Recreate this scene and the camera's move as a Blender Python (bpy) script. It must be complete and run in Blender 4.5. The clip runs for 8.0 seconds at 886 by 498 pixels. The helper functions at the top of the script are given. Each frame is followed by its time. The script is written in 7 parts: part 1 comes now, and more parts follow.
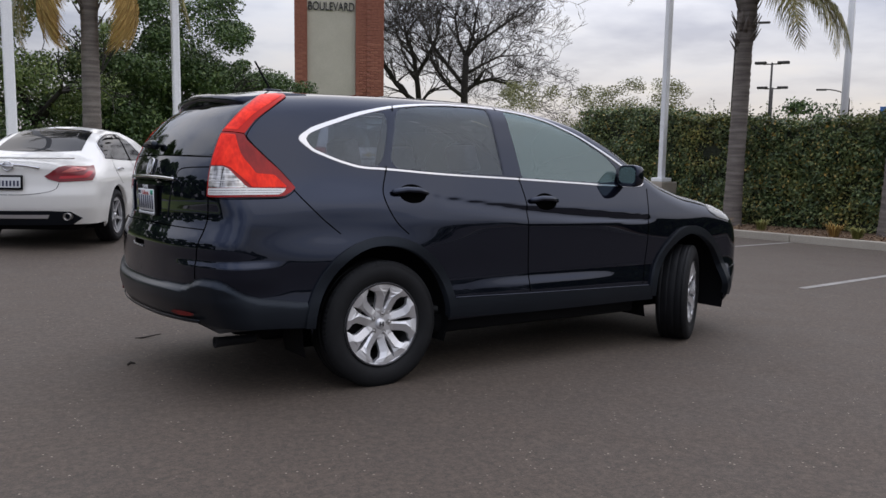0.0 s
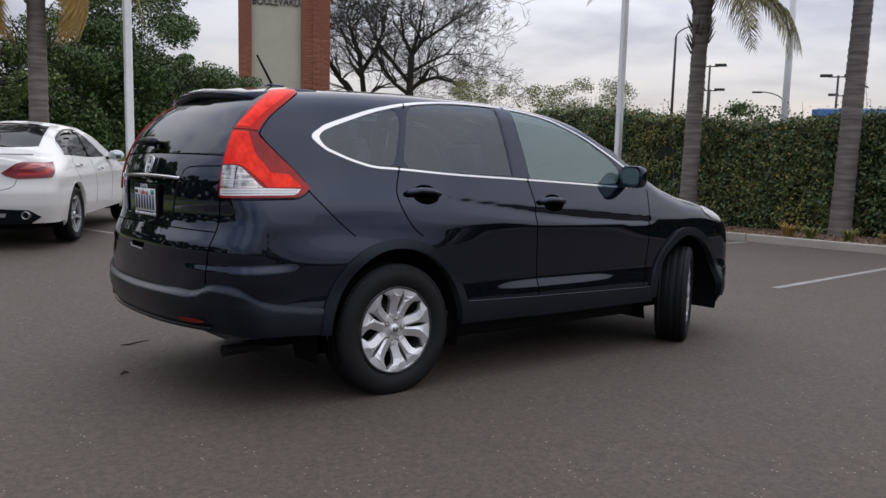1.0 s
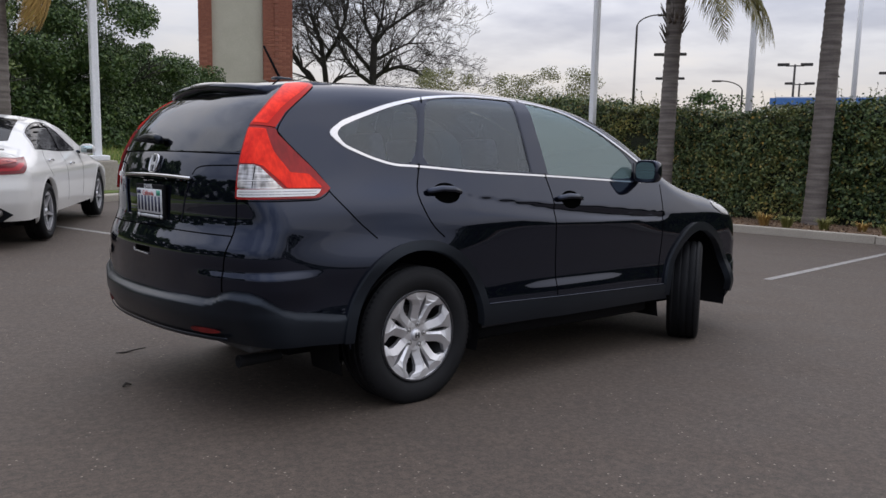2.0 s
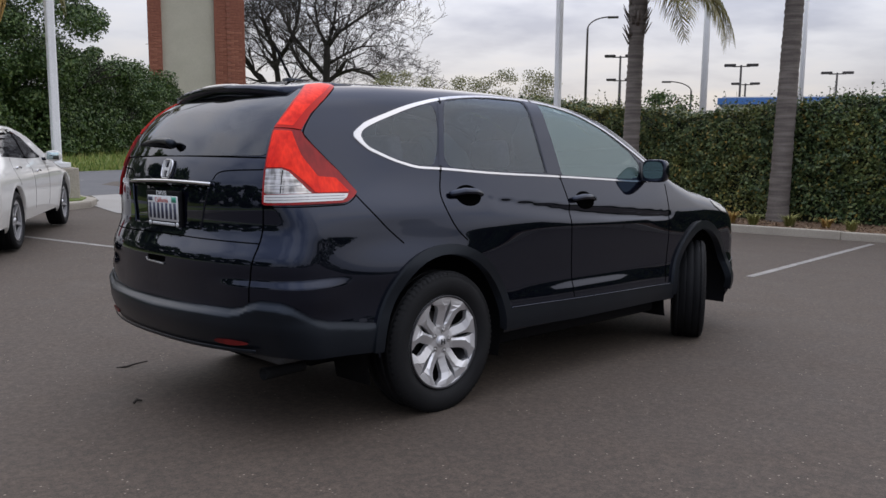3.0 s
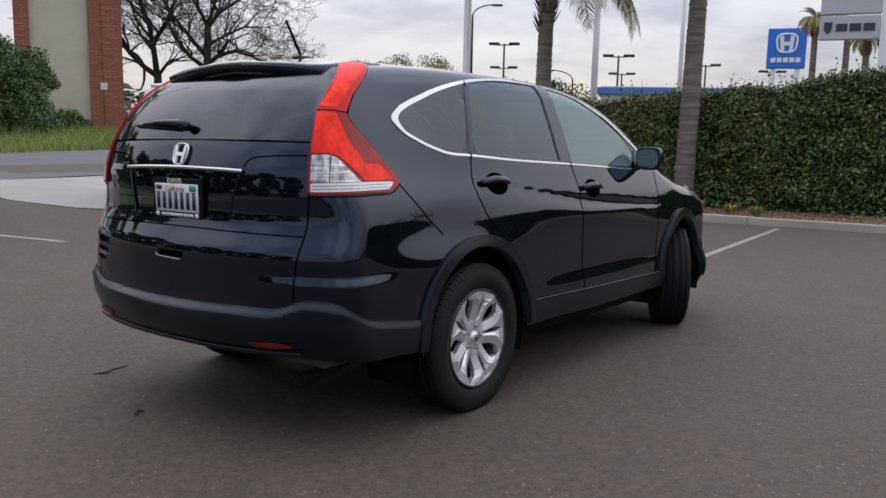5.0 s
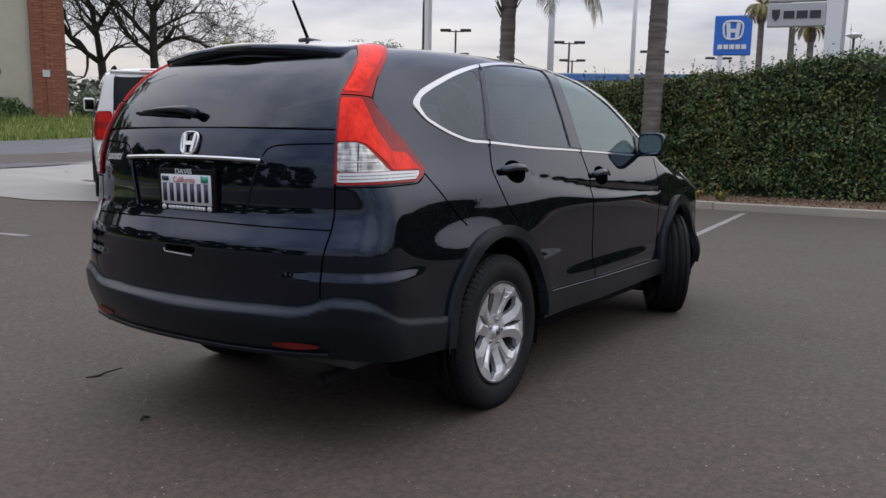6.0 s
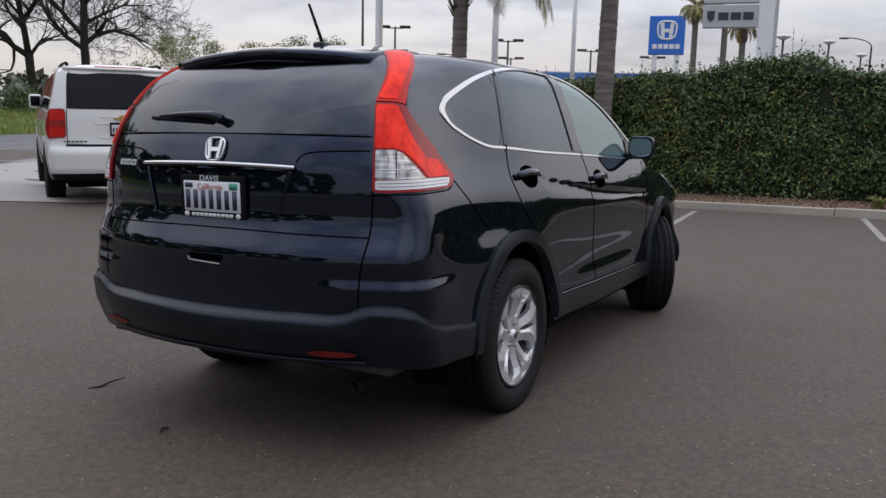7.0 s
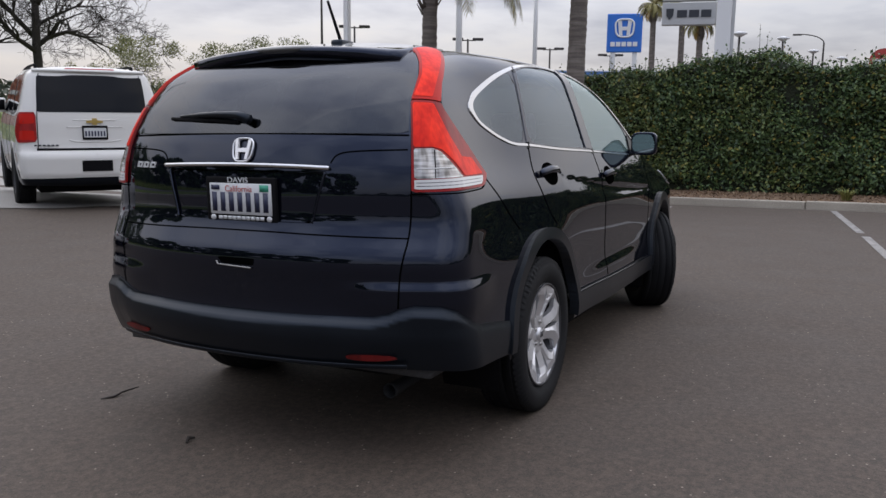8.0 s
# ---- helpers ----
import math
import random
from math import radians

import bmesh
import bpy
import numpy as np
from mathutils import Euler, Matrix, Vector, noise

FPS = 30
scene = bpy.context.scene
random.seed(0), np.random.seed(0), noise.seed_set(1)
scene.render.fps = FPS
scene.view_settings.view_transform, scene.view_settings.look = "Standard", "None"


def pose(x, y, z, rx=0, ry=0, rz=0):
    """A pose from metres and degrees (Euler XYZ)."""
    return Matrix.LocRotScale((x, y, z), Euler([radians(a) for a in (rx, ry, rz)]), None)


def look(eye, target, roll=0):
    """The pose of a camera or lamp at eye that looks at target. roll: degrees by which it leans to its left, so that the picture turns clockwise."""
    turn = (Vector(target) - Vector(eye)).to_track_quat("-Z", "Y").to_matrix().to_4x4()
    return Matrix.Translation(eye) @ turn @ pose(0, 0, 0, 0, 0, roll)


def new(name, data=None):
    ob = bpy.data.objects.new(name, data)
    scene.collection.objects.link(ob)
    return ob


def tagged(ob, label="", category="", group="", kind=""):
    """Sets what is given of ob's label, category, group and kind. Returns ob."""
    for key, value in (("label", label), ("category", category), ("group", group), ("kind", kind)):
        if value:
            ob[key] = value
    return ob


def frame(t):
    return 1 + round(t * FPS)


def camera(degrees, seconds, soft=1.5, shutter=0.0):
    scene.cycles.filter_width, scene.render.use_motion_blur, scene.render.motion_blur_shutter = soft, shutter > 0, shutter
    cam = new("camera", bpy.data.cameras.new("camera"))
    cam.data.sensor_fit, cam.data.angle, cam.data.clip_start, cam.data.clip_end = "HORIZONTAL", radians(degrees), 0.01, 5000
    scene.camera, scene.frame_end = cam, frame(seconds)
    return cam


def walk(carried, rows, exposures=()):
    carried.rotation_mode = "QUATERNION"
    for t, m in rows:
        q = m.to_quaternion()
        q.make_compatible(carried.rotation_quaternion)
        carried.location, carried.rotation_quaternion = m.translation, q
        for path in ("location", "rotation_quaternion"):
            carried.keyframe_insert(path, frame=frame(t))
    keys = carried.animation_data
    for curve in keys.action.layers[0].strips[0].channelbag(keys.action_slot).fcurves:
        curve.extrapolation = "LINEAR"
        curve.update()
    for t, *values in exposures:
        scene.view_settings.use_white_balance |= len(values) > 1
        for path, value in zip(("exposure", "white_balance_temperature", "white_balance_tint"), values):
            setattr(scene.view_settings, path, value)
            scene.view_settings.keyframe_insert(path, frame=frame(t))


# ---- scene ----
import mathutils.geometry

cam = camera(56.7, 8.0)
PATH = [
    (0, (-2.141, -4.873, 1.394), (-1.076, -3.200, 1.139), 0.93),
    (0.5, (-2.296, -4.684, 1.401), (-1.200, -3.031, 1.147), 0.88),
    (1, (-2.397, -4.523, 1.394), (-1.216, -2.930, 1.137), 1.43),
    (1.5, (-2.457, -4.325, 1.402), (-1.256, -2.748, 1.143), 1.08),
    (1.7, (-2.475, -4.250, 1.421), (-1.252, -2.691, 1.150), 1.16),
    (3, (-2.728, -3.842, 1.407), (-1.391, -2.380, 1.135), 0.55),
    (3.5, (-2.771, -3.632, 1.397), (-1.372, -2.229, 1.122), 0.50),
    (4, (-2.824, -3.480, 1.387), (-1.407, -2.098, 1.107), 0.70),
    (4.5, (-2.937, -3.299, 1.399), (-1.484, -1.957, 1.108), 1.02),
    (4.7, (-3.007, -3.243, 1.397), (-1.518, -1.940, 1.102), 1.15),
    (6, (-3.137, -2.804, 1.380), (-1.538, -1.648, 1.050), 1.00),
    (6.5, (-3.229, -2.641, 1.387), (-1.592, -1.541, 1.055), 1.03),
    (7, (-3.350, -2.501, 1.413), (-1.669, -1.470, 1.078), 1.30),
    (7.5, (-3.406, -2.379, 1.395), (-1.687, -1.413, 1.060), 1.35),
    (8, (-3.456, -2.228, 1.401), (-1.728, -1.277, 1.066), 0.65),
]
walk(cam, [(t, look(eye, target, roll)) for t, eye, target, roll in PATH], [(0.0, 0.21, 7050, 13.5), (3.0, 0.21, 7050, 13.5), (4.5, 0.31, 7050, 13.5), (6.0, 0.23, 7050, 13.5), (8.0, 0.23, 7050, 13.5)])

# ---- sky and light: a bright overcast day
world = bpy.data.worlds.new("overcast")
scene.world = world
world.use_nodes = True
SUN_HEIGHT, SUN_TURN = radians(36), radians(48)


def build_sky():
    nt = world.node_tree
    n, l = nt.nodes, nt.links
    n.clear()
    out, bg = n.new("ShaderNodeOutputWorld"), n.new("ShaderNodeBackground")
    sky = n.new("ShaderNodeTexSky")
    sky.sky_type, sky.sun_disc, sky.sun_elevation, sky.sun_rotation = "NISHITA", False, SUN_HEIGHT, SUN_TURN
    tc, sep = n.new("ShaderNodeTexCoord"), n.new("ShaderNodeSeparateXYZ")
    l.new(tc.outputs["Generated"], sep.inputs[0])
    lift = n.new("ShaderNodeMath")
    lift.operation, lift.inputs[1].default_value = "MAXIMUM", 0.0
    l.new(sep.outputs["Z"], lift.inputs[0])
    far = n.new("ShaderNodeMath")
    far.operation, far.inputs[1].default_value = "ADD", 0.16
    l.new(lift.outputs[0], far.inputs[0])
    div = n.new("ShaderNodeVectorMath")
    div.operation = "DIVIDE"
    comb = n.new("ShaderNodeCombineXYZ")
    for i in range(3):
        l.new(far.outputs[0], comb.inputs[i])
    l.new(tc.outputs["Generated"], div.inputs[0])
    l.new(comb.outputs[0], div.inputs[1])
    big, small = n.new("ShaderNodeTexNoise"), n.new("ShaderNodeTexNoise")
    big.inputs["Scale"].default_value, big.inputs["Detail"].default_value, big.inputs["Roughness"].default_value = 0.55, 6, 0.55
    small.inputs["Scale"].default_value, small.inputs["Detail"].default_value = 1.9, 5
    l.new(div.outputs[0], big.inputs["Vector"])
    l.new(div.outputs[0], small.inputs["Vector"])
    mixn = n.new("ShaderNodeMath")
    mixn.operation, mixn.inputs[1].default_value = "MULTIPLY_ADD", 0.35
    l.new(small.outputs["Fac"], mixn.inputs[0])
    l.new(big.outputs["Fac"], mixn.inputs[2])
    ramp = n.new("ShaderNodeValToRGB")
    e = ramp.color_ramp.elements
    e[0].position, e[0].color = 0.54, (0.265, 0.318, 0.447, 1)
    e[1].position, e[1].color = 0.82, (0.63, 0.66, 0.718, 1)
    m = ramp.color_ramp.elements.new(0.67)
    m.color = (0.497, 0.558, 0.675, 1)
    l.new(mixn.outputs[0], ramp.inputs[0])
    depth = n.new("ShaderNodeMath")
    depth.operation, depth.use_clamp, depth.inputs[1].default_value, depth.inputs[2].default_value = "MULTIPLY_ADD", True, 2.0, 0.55
    l.new(lift.outputs[0], depth.inputs[0])
    cloud = n.new("ShaderNodeMix")
    cloud.data_type = "RGBA"
    [i for i in cloud.inputs if i.name == "A" and i.type == "RGBA"][0].default_value = (0.53, 0.51, 0.512, 1)
    l.new(depth.outputs[0], cloud.inputs["Factor"])
    l.new(ramp.outputs[0], [i for i in cloud.inputs if i.name == "B" and i.type == "RGBA"][0])
    blue = n.new("ShaderNodeVectorMath")
    blue.operation, blue.inputs[3].default_value = "SCALE", 0.10
    l.new(sky.outputs[0], blue.inputs[0])
    mix = n.new("ShaderNodeMix")
    mix.data_type, mix.inputs["Factor"].default_value = "RGBA", 0.9
    l.new(blue.outputs[0], [i for i in mix.inputs if i.name == "A" and i.type == "RGBA"][0])
    l.new([o for o in cloud.outputs if o.type == "RGBA"][0], [i for i in mix.inputs if i.name == "B" and i.type == "RGBA"][0])
    zen = n.new("ShaderNodeMath")
    zen.operation, zen.inputs[1].default_value, zen.inputs[2].default_value = "MULTIPLY_ADD", 2.05, 0.54
    l.new(lift.outputs[0], zen.inputs[0])
    scale = n.new("ShaderNodeVectorMath")
    scale.operation = "SCALE"
    l.new([o for o in mix.outputs if o.type == "RGBA"][0], scale.inputs[0])
    # the cloud is brighter round the hidden sun
    dot, power, glow = n.new("ShaderNodeVectorMath"), n.new("ShaderNodeMath"), n.new("ShaderNodeMath")
    dot.operation, dot.inputs[1].default_value = "DOT_PRODUCT", (math.cos(SUN_HEIGHT) * math.sin(SUN_TURN), math.cos(SUN_HEIGHT) * math.cos(SUN_TURN), math.sin(SUN_HEIGHT))
    power.operation, power.use_clamp, power.inputs[1].default_value = "POWER", True, 2.5
    glow.operation, glow.inputs[1].default_value = "MULTIPLY_ADD", 0.36
    top = n.new("ShaderNodeMath")
    top.operation, top.inputs[1].default_value = "MAXIMUM", 0.0
    l.new(tc.outputs["Generated"], dot.inputs[0])
    l.new(dot.outputs["Value"], top.inputs[0])
    l.new(top.outputs[0], power.inputs[0])
    l.new(power.outputs[0], glow.inputs[0])
    l.new(zen.outputs[0], glow.inputs[2])
    l.new(glow.outputs[0], scale.inputs[3])
    l.new(scale.outputs[0], bg.inputs["Color"])
    bg.inputs["Strength"].default_value = 1.13
    l.new(bg.outputs[0], out.inputs["Surface"])


build_sky()
sun = new("sun", bpy.data.lights.new("sun", "SUN"))
sun.data.energy, sun.data.angle, sun.data.color = 0.5, radians(170), (1.0, 0.97, 0.93)
sun.matrix_world = look((0, 0, 30), (0 - 30 * math.cos(SUN_HEIGHT) * math.sin(SUN_TURN), 0 - 30 * math.cos(SUN_HEIGHT) * math.cos(SUN_TURN), 30 - 30 * math.sin(SUN_HEIGHT)))


# ---- materials
def material(name, color=(0.5, 0.5, 0.5), rough=0.5, metal=0.0, **more):
    m = bpy.data.materials.new(name)
    m.use_nodes = True
    b = m.node_tree.nodes["Principled BSDF"]
    b.inputs["Base Color"].default_value = (*color, 1)
    b.inputs["Roughness"].default_value, b.inputs["Metallic"].default_value = rough, metal
    for key, value in more.items():
        b.inputs[key.replace("_", " ")].default_value = value
    return m


def ramp_node(m, fac, stops):
    r = m.node_tree.nodes.new("ShaderNodeValToRGB")
    el = r.color_ramp.elements
    while len(el) < len(stops):
        el.new(0.5)
    for e, (p, c) in zip(el, stops):
        e.position, e.color = p, (*c, 1)
    m.node_tree.links.new(fac, r.inputs[0])
    return r.outputs[0]


def noise_node(m, scale, detail=4, coord="Object", stretch=(1, 1, 1), rough=0.5):
    n, l = m.node_tree.nodes, m.node_tree.links
    tc, mp, t = n.new("ShaderNodeTexCoord"), n.new("ShaderNodeMapping"), n.new("ShaderNodeTexNoise")
    mp.inputs["Scale"].default_value = stretch
    t.inputs["Scale"].default_value, t.inputs["Detail"].default_value, t.inputs["Roughness"].default_value = scale, detail, rough
    l.new(tc.outputs[coord], mp.inputs[0])
    l.new(mp.outputs[0], t.inputs["Vector"])
    return t.outputs["Fac"]


def mix_node(m, fac, a, b, mode="MIX"):
    x = m.node_tree.nodes.new("ShaderNodeMix")
    x.data_type, x.blend_type = "RGBA", mode
    for key, v in (("Factor", fac), ("A", a), ("B", b)):
        s = x.inputs[key] if key == "Factor" else [i for i in x.inputs if i.name == key and i.type == "RGBA"][0]
        if isinstance(v, (int, float)):
            s.default_value = v
        elif isinstance(v, tuple):
            s.default_value = (*v, 1)
        else:
            m.node_tree.links.new(v, s)
    return [o for o in x.outputs if o.type == "RGBA"][0]


def bump_node(m, height, strength=0.3, distance=0.01):
    b = m.node_tree.nodes.new("ShaderNodeBump")
    b.inputs["Strength"].default_value, b.inputs["Distance"].default_value = strength, distance
    m.node_tree.links.new(height, b.inputs["Height"])
    m.node_tree.links.new(b.outputs[0], m.node_tree.nodes["Principled BSDF"].inputs["Normal"])


def to_base(m, socket):
    m.node_tree.links.new(socket, m.node_tree.nodes["Principled BSDF"].inputs["Base Color"])


def to_rough(m, socket, lo, hi):
    r = m.node_tree.nodes.new("ShaderNodeMapRange")
    r.inputs["To Min"].default_value, r.inputs["To Max"].default_value = lo, hi
    m.node_tree.links.new(socket, r.inputs[0])
    m.node_tree.links.new(r.outputs[0], m.node_tree.nodes["Principled BSDF"].inputs["Roughness"])


def random_of(m, island=False):
    if island:
        return m.node_tree.nodes.new("ShaderNodeNewGeometry").outputs["Random Per Island"]
    return m.node_tree.nodes.new("ShaderNodeObjectInfo").outputs["Random"]


def two_tone(name, a, b, scale, rough, bump=0.2, fine=60, distance=0.004, **more):
    """A material of two near colours in patches, with a fine relief."""
    m = material(name, a, rough, **more)
    patch_, grain = noise_node(m, scale), noise_node(m, fine, 3)
    c = ramp_node(m, patch_, [(0.3, a), (0.7, b)])
    to_base(m, mix_node(m, 0.25, c, ramp_node(m, grain, [(0.3, tuple(v * 0.5 for v in a)), (0.7, tuple(min(1, v * 1.4) for v in b))])))
    bump_node(m, grain, bump, distance)
    return m


def asphalt_material():
    m = material("asphalt", (0.1, 0.09, 0.085), 0.85)
    large, mid, fine = noise_node(m, 0.35, 3), noise_node(m, 2.2, 5), noise_node(m, 95, 2)
    n, l = m.node_tree.nodes, m.node_tree.links
    tc, vor = n.new("ShaderNodeTexCoord"), n.new("ShaderNodeTexVoronoi")
    vor.inputs["Scale"].default_value = 26
    l.new(tc.outputs["Object"], vor.inputs["Vector"])
    base = ramp_node(m, large, [(0.32, (0.058, 0.0465, 0.042)), (0.68, (0.074, 0.060, 0.0545))])
    base = mix_node(m, 0.35, base, ramp_node(m, mid, [(0.35, (0.043, 0.035, 0.0315)), (0.65, (0.088, 0.071, 0.0645))]))
    base = mix_node(m, 0.28, base, ramp_node(m, fine, [(0.36, (0.012, 0.010, 0.009)), (0.50, (0.055, 0.045, 0.041)), (0.64, (0.15, 0.124, 0.112))]))
    base = mix_node(m, 0.22, base, ramp_node(m, noise_node(m, 240, 1), [(0.36, (0.010, 0.008, 0.007)), (0.64, (0.15, 0.124, 0.112))]))
    base = mix_node(m, 0.30, base, ramp_node(m, noise_node(m, 30, 3, rough=0.65), [(0.38, (0.018, 0.0165, 0.0145)), (0.5, (0.060, 0.049, 0.044)), (0.64, (0.125, 0.102, 0.088))]))
    chips = ramp_node(m, vor.outputs["Distance"], [(0.09, (1, 1, 1)), (0.15, (0, 0, 0))])
    pick = ramp_node(m, noise_node(m, 9, 2), [(0.53, (0, 0, 0)), (0.60, (1, 1, 1))])
    spots = mix_node(m, 1.0, chips, pick, "MULTIPLY")
    base = mix_node(m, spots, base, (0.30, 0.27, 0.25))
    to_base(m, mix_node(m, 1.0, base, (0.995, 0.90, 0.76), "MULTIPLY"))
    to_rough(m, mid, 0.7, 0.95)
    bump_node(m, fine, 0.3, 0.004)
    return m


def paint_material(name, color, rough=0.35, coat=1.0, ior=1.5, pearl=0.0, tint=(0.25, 0.40, 1.0)):
    m = material(name, color, rough, Coat_Weight=coat, Coat_Roughness=0.015)
    m.node_tree.nodes["Principled BSDF"].inputs["Coat IOR"].default_value = ior
    m.node_tree.nodes["Principled BSDF"].inputs["Specular IOR Level"].default_value = pearl
    m.node_tree.nodes["Principled BSDF"].inputs["Specular Tint"].default_value = (*tint, 1)
    m.node_tree.nodes["Principled BSDF"].inputs["IOR"].default_value = ior
    dust_haze = noise_node(m, 3.5, 5)
    to_base(m, mix_node(m, ramp_node(m, dust_haze, [(0.45, (0, 0, 0)), (0.9, (0.004, 0.004, 0.004))]), color, (0.35, 0.33, 0.3)))
    return m


def glass_material(name, tint, ior=1.6, haze=0.0, cast=(0.90, 0.93, 1.0)):
    m = bpy.data.materials.new(name)
    m.use_nodes = True
    n, l = m.node_tree.nodes, m.node_tree.links
    n.clear()
    out, mix, fr = n.new("ShaderNodeOutputMaterial"), n.new("ShaderNodeMixShader"), n.new("ShaderNodeFresnel")
    tr, gl = n.new("ShaderNodeBsdfTransparent"), n.new("ShaderNodeBsdfGlossy")
    tr.inputs["Color"].default_value, gl.inputs["Roughness"].default_value, fr.inputs["IOR"].default_value = (*tint, 1), 0.0, ior
    gl.inputs["Color"].default_value = (*cast, 1)
    l.new(fr.outputs[0], mix.inputs[0])
    l.new(tr.outputs[0], mix.inputs[1])
    l.new(gl.outputs[0], mix.inputs[2])
    # teal diffuse share paints pale reflected light and haze into the pane
    dust_haze, coat = n.new("ShaderNodeBsdfDiffuse"), n.new("ShaderNodeMixShader")
    dust_haze.inputs["Color"].default_value, coat.inputs[0].default_value = (0.37, 0.56, 0.535, 1), haze
    l.new(mix.outputs[0], coat.inputs[1])
    l.new(dust_haze.outputs[0], coat.inputs[2])
    l.new(coat.outputs[0] if haze else mix.outputs[0], out.inputs["Surface"])
    return m


def lamp_material(name, a, b, coat=0.22):
    """A moulded red lens: fine ribs and darker cells under a glossy skin."""
    m = material(name, a, 0.4, Coat_Weight=coat, Coat_Roughness=0.03, Specular_IOR_Level=0.1)
    big, ribs = noise_node(m, 9, 2), noise_node(m, 70, 1, stretch=(1, 1, 0.25))
    c = ramp_node(m, big, [(0.40, b), (0.56, a)])
    to_base(m, mix_node(m, 0.35, c, ramp_node(m, ribs, [(0.4, b), (0.6, a)])))
    bump_node(m, ribs, 0.15, 0.002)
    return m


def crystal_material():
    """A clear lens over a fluted reflector, whose bright and dark reflections are put into the colour."""
    m = material("clear_lens", (0.6, 0.6, 0.6), 0.16, 0.45, Coat_Weight=0.6, Coat_Roughness=0.02)
    bowls, flutes, lines = noise_node(m, 22, 1), noise_node(m, 55, 1, stretch=(1, 1, 0.12)), noise_node(m, 60, 1, stretch=(0.15, 0.15, 1.6))
    c = ramp_node(m, bowls, [(0.36, (0.10, 0.09, 0.085)), (0.50, (0.34, 0.31, 0.29)), (0.64, (0.58, 0.55, 0.51))])
    c = mix_node(m, 0.45, c, ramp_node(m, flutes, [(0.38, (0.12, 0.11, 0.10)), (0.62, (0.82, 0.80, 0.78))]))
    to_base(m, mix_node(m, 0.35, c, ramp_node(m, lines, [(0.42, (0.16, 0.15, 0.14)), (0.60, (0.90, 0.88, 0.86))])))
    bump_node(m, flutes, 0.35, 0.004)
    return m


ASPHALT = asphalt_material()
ROAD = two_tone("street_asphalt", (0.085, 0.085, 0.09), (0.115, 0.115, 0.12), 0.6, 0.9, fine=40)
CONCRETE = two_tone("concrete", (0.30, 0.268, 0.222), (0.41, 0.37, 0.31), 1.2, 0.85, fine=45)
PALE_CONCRETE = two_tone("pale_concrete", (0.27, 0.255, 0.235), (0.33, 0.315, 0.295), 0.9, 0.85, fine=45)
LINE_PAINT = two_tone("line_paint", (0.15, 0.14, 0.13), (0.32, 0.305, 0.285), 9, 0.8, fine=70)
SOIL = two_tone("mulch", (0.085, 0.05, 0.03), (0.20, 0.125, 0.075), 14, 0.95, 0.6, 55, 0.02)
BLACK_PAINT = paint_material("black_paint", (0.0022, 0.0027, 0.0056), 0.012, 0.0, 1.82, 0.5, (0.42, 0.48, 0.65))
WHITE_PAINT = paint_material("white_paint", (0.67, 0.66, 0.635))
PLASTIC = two_tone("black_plastic", (0.0034, 0.0048, 0.0072), (0.0052, 0.0070, 0.0100), 6, 0.30, 0.08, 400, 0.001, Specular_IOR_Level=0.42)
PLASTIC.node_tree.nodes["Principled BSDF"].inputs["Specular Tint"].default_value = (0.66, 0.76, 0.92, 1)
RUBBER = two_tone("tyre_rubber", (0.0066, 0.0070, 0.0082), (0.0115, 0.0120, 0.0135), 8, 0.7, 0.1, 150, 0.002, Specular_IOR_Level=0.22)
DARK = material("dark_recess", (0.005, 0.005, 0.006), 0.8, Specular_IOR_Level=0.12)
SEAM = material("panel_gap", (0.002, 0.002, 0.002), 0.9, Specular_IOR_Level=0.0)
CHROME = material("chrome", (0.62, 0.62, 0.64), 0.14, 1.0)
ALLOY = material("silver_alloy", (0.66, 0.66, 0.68), 0.38, 0.72)
BADGE = material("bright_badge", (0.78, 0.78, 0.79), 0.2, 0.35, Coat_Weight=0.5)
# darker copy of the alloy; paints the shade inside the rim barrels
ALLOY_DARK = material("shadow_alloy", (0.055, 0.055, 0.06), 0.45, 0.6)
STEEL = material("brake_steel", (0.32, 0.31, 0.30), 0.4, 0.9)
RED_LENS = material("red_lens", (0.50, 0.012, 0.006), 0.35, Coat_Weight=0.22, Coat_Roughness=0.03, Specular_IOR_Level=0.1)
BRIGHT_RED = lamp_material("bright_red_lens", (1.0, 0.040, 0.015), (0.70, 0.014, 0.007), 0.12)
DEEP_RED = lamp_material("deep_red_lens", (0.34, 0.012, 0.012), (0.22, 0.008, 0.009), 0.35)
DULL_RED = lamp_material("dull_red_lens", (0.15, 0.010, 0.010), (0.08, 0.006, 0.006), 0.35)
CLEAR_LENS = crystal_material()
PRIVACY = glass_material("privacy_glass", (0.42, 0.45, 0.52), 1.74, 0.0, (0.82, 0.91, 1.0))
TAIL_GLASS = glass_material("tail_glass", (0.05, 0.055, 0.065), 1.85)
TINTED = glass_material("tinted_glass", (0.58, 0.74, 0.71), 1.86, 0.17, (0.88, 0.97, 1.0))
WHITE_LENS = material("white_lens", (0.66, 0.655, 0.65), 0.25, Coat_Weight=0.5)
SMOKED = material("smoked_lens", (0.07, 0.068, 0.068), 0.12, Coat_Weight=0.6)
CABIN = two_tone("cabin_grey", (0.24, 0.24, 0.245), (0.30, 0.30, 0.30), 5, 0.85, fine=90)
CABIN_DARK = two_tone("cabin_dark", (0.03, 0.03, 0.032), (0.05, 0.05, 0.052), 5, 0.7, fine=90)
PLATE_WHITE = material("plate_white", (0.56, 0.57, 0.58), 0.45)
PLATE_BLUE = material("plate_ink", (0.02, 0.025, 0.06), 0.5)
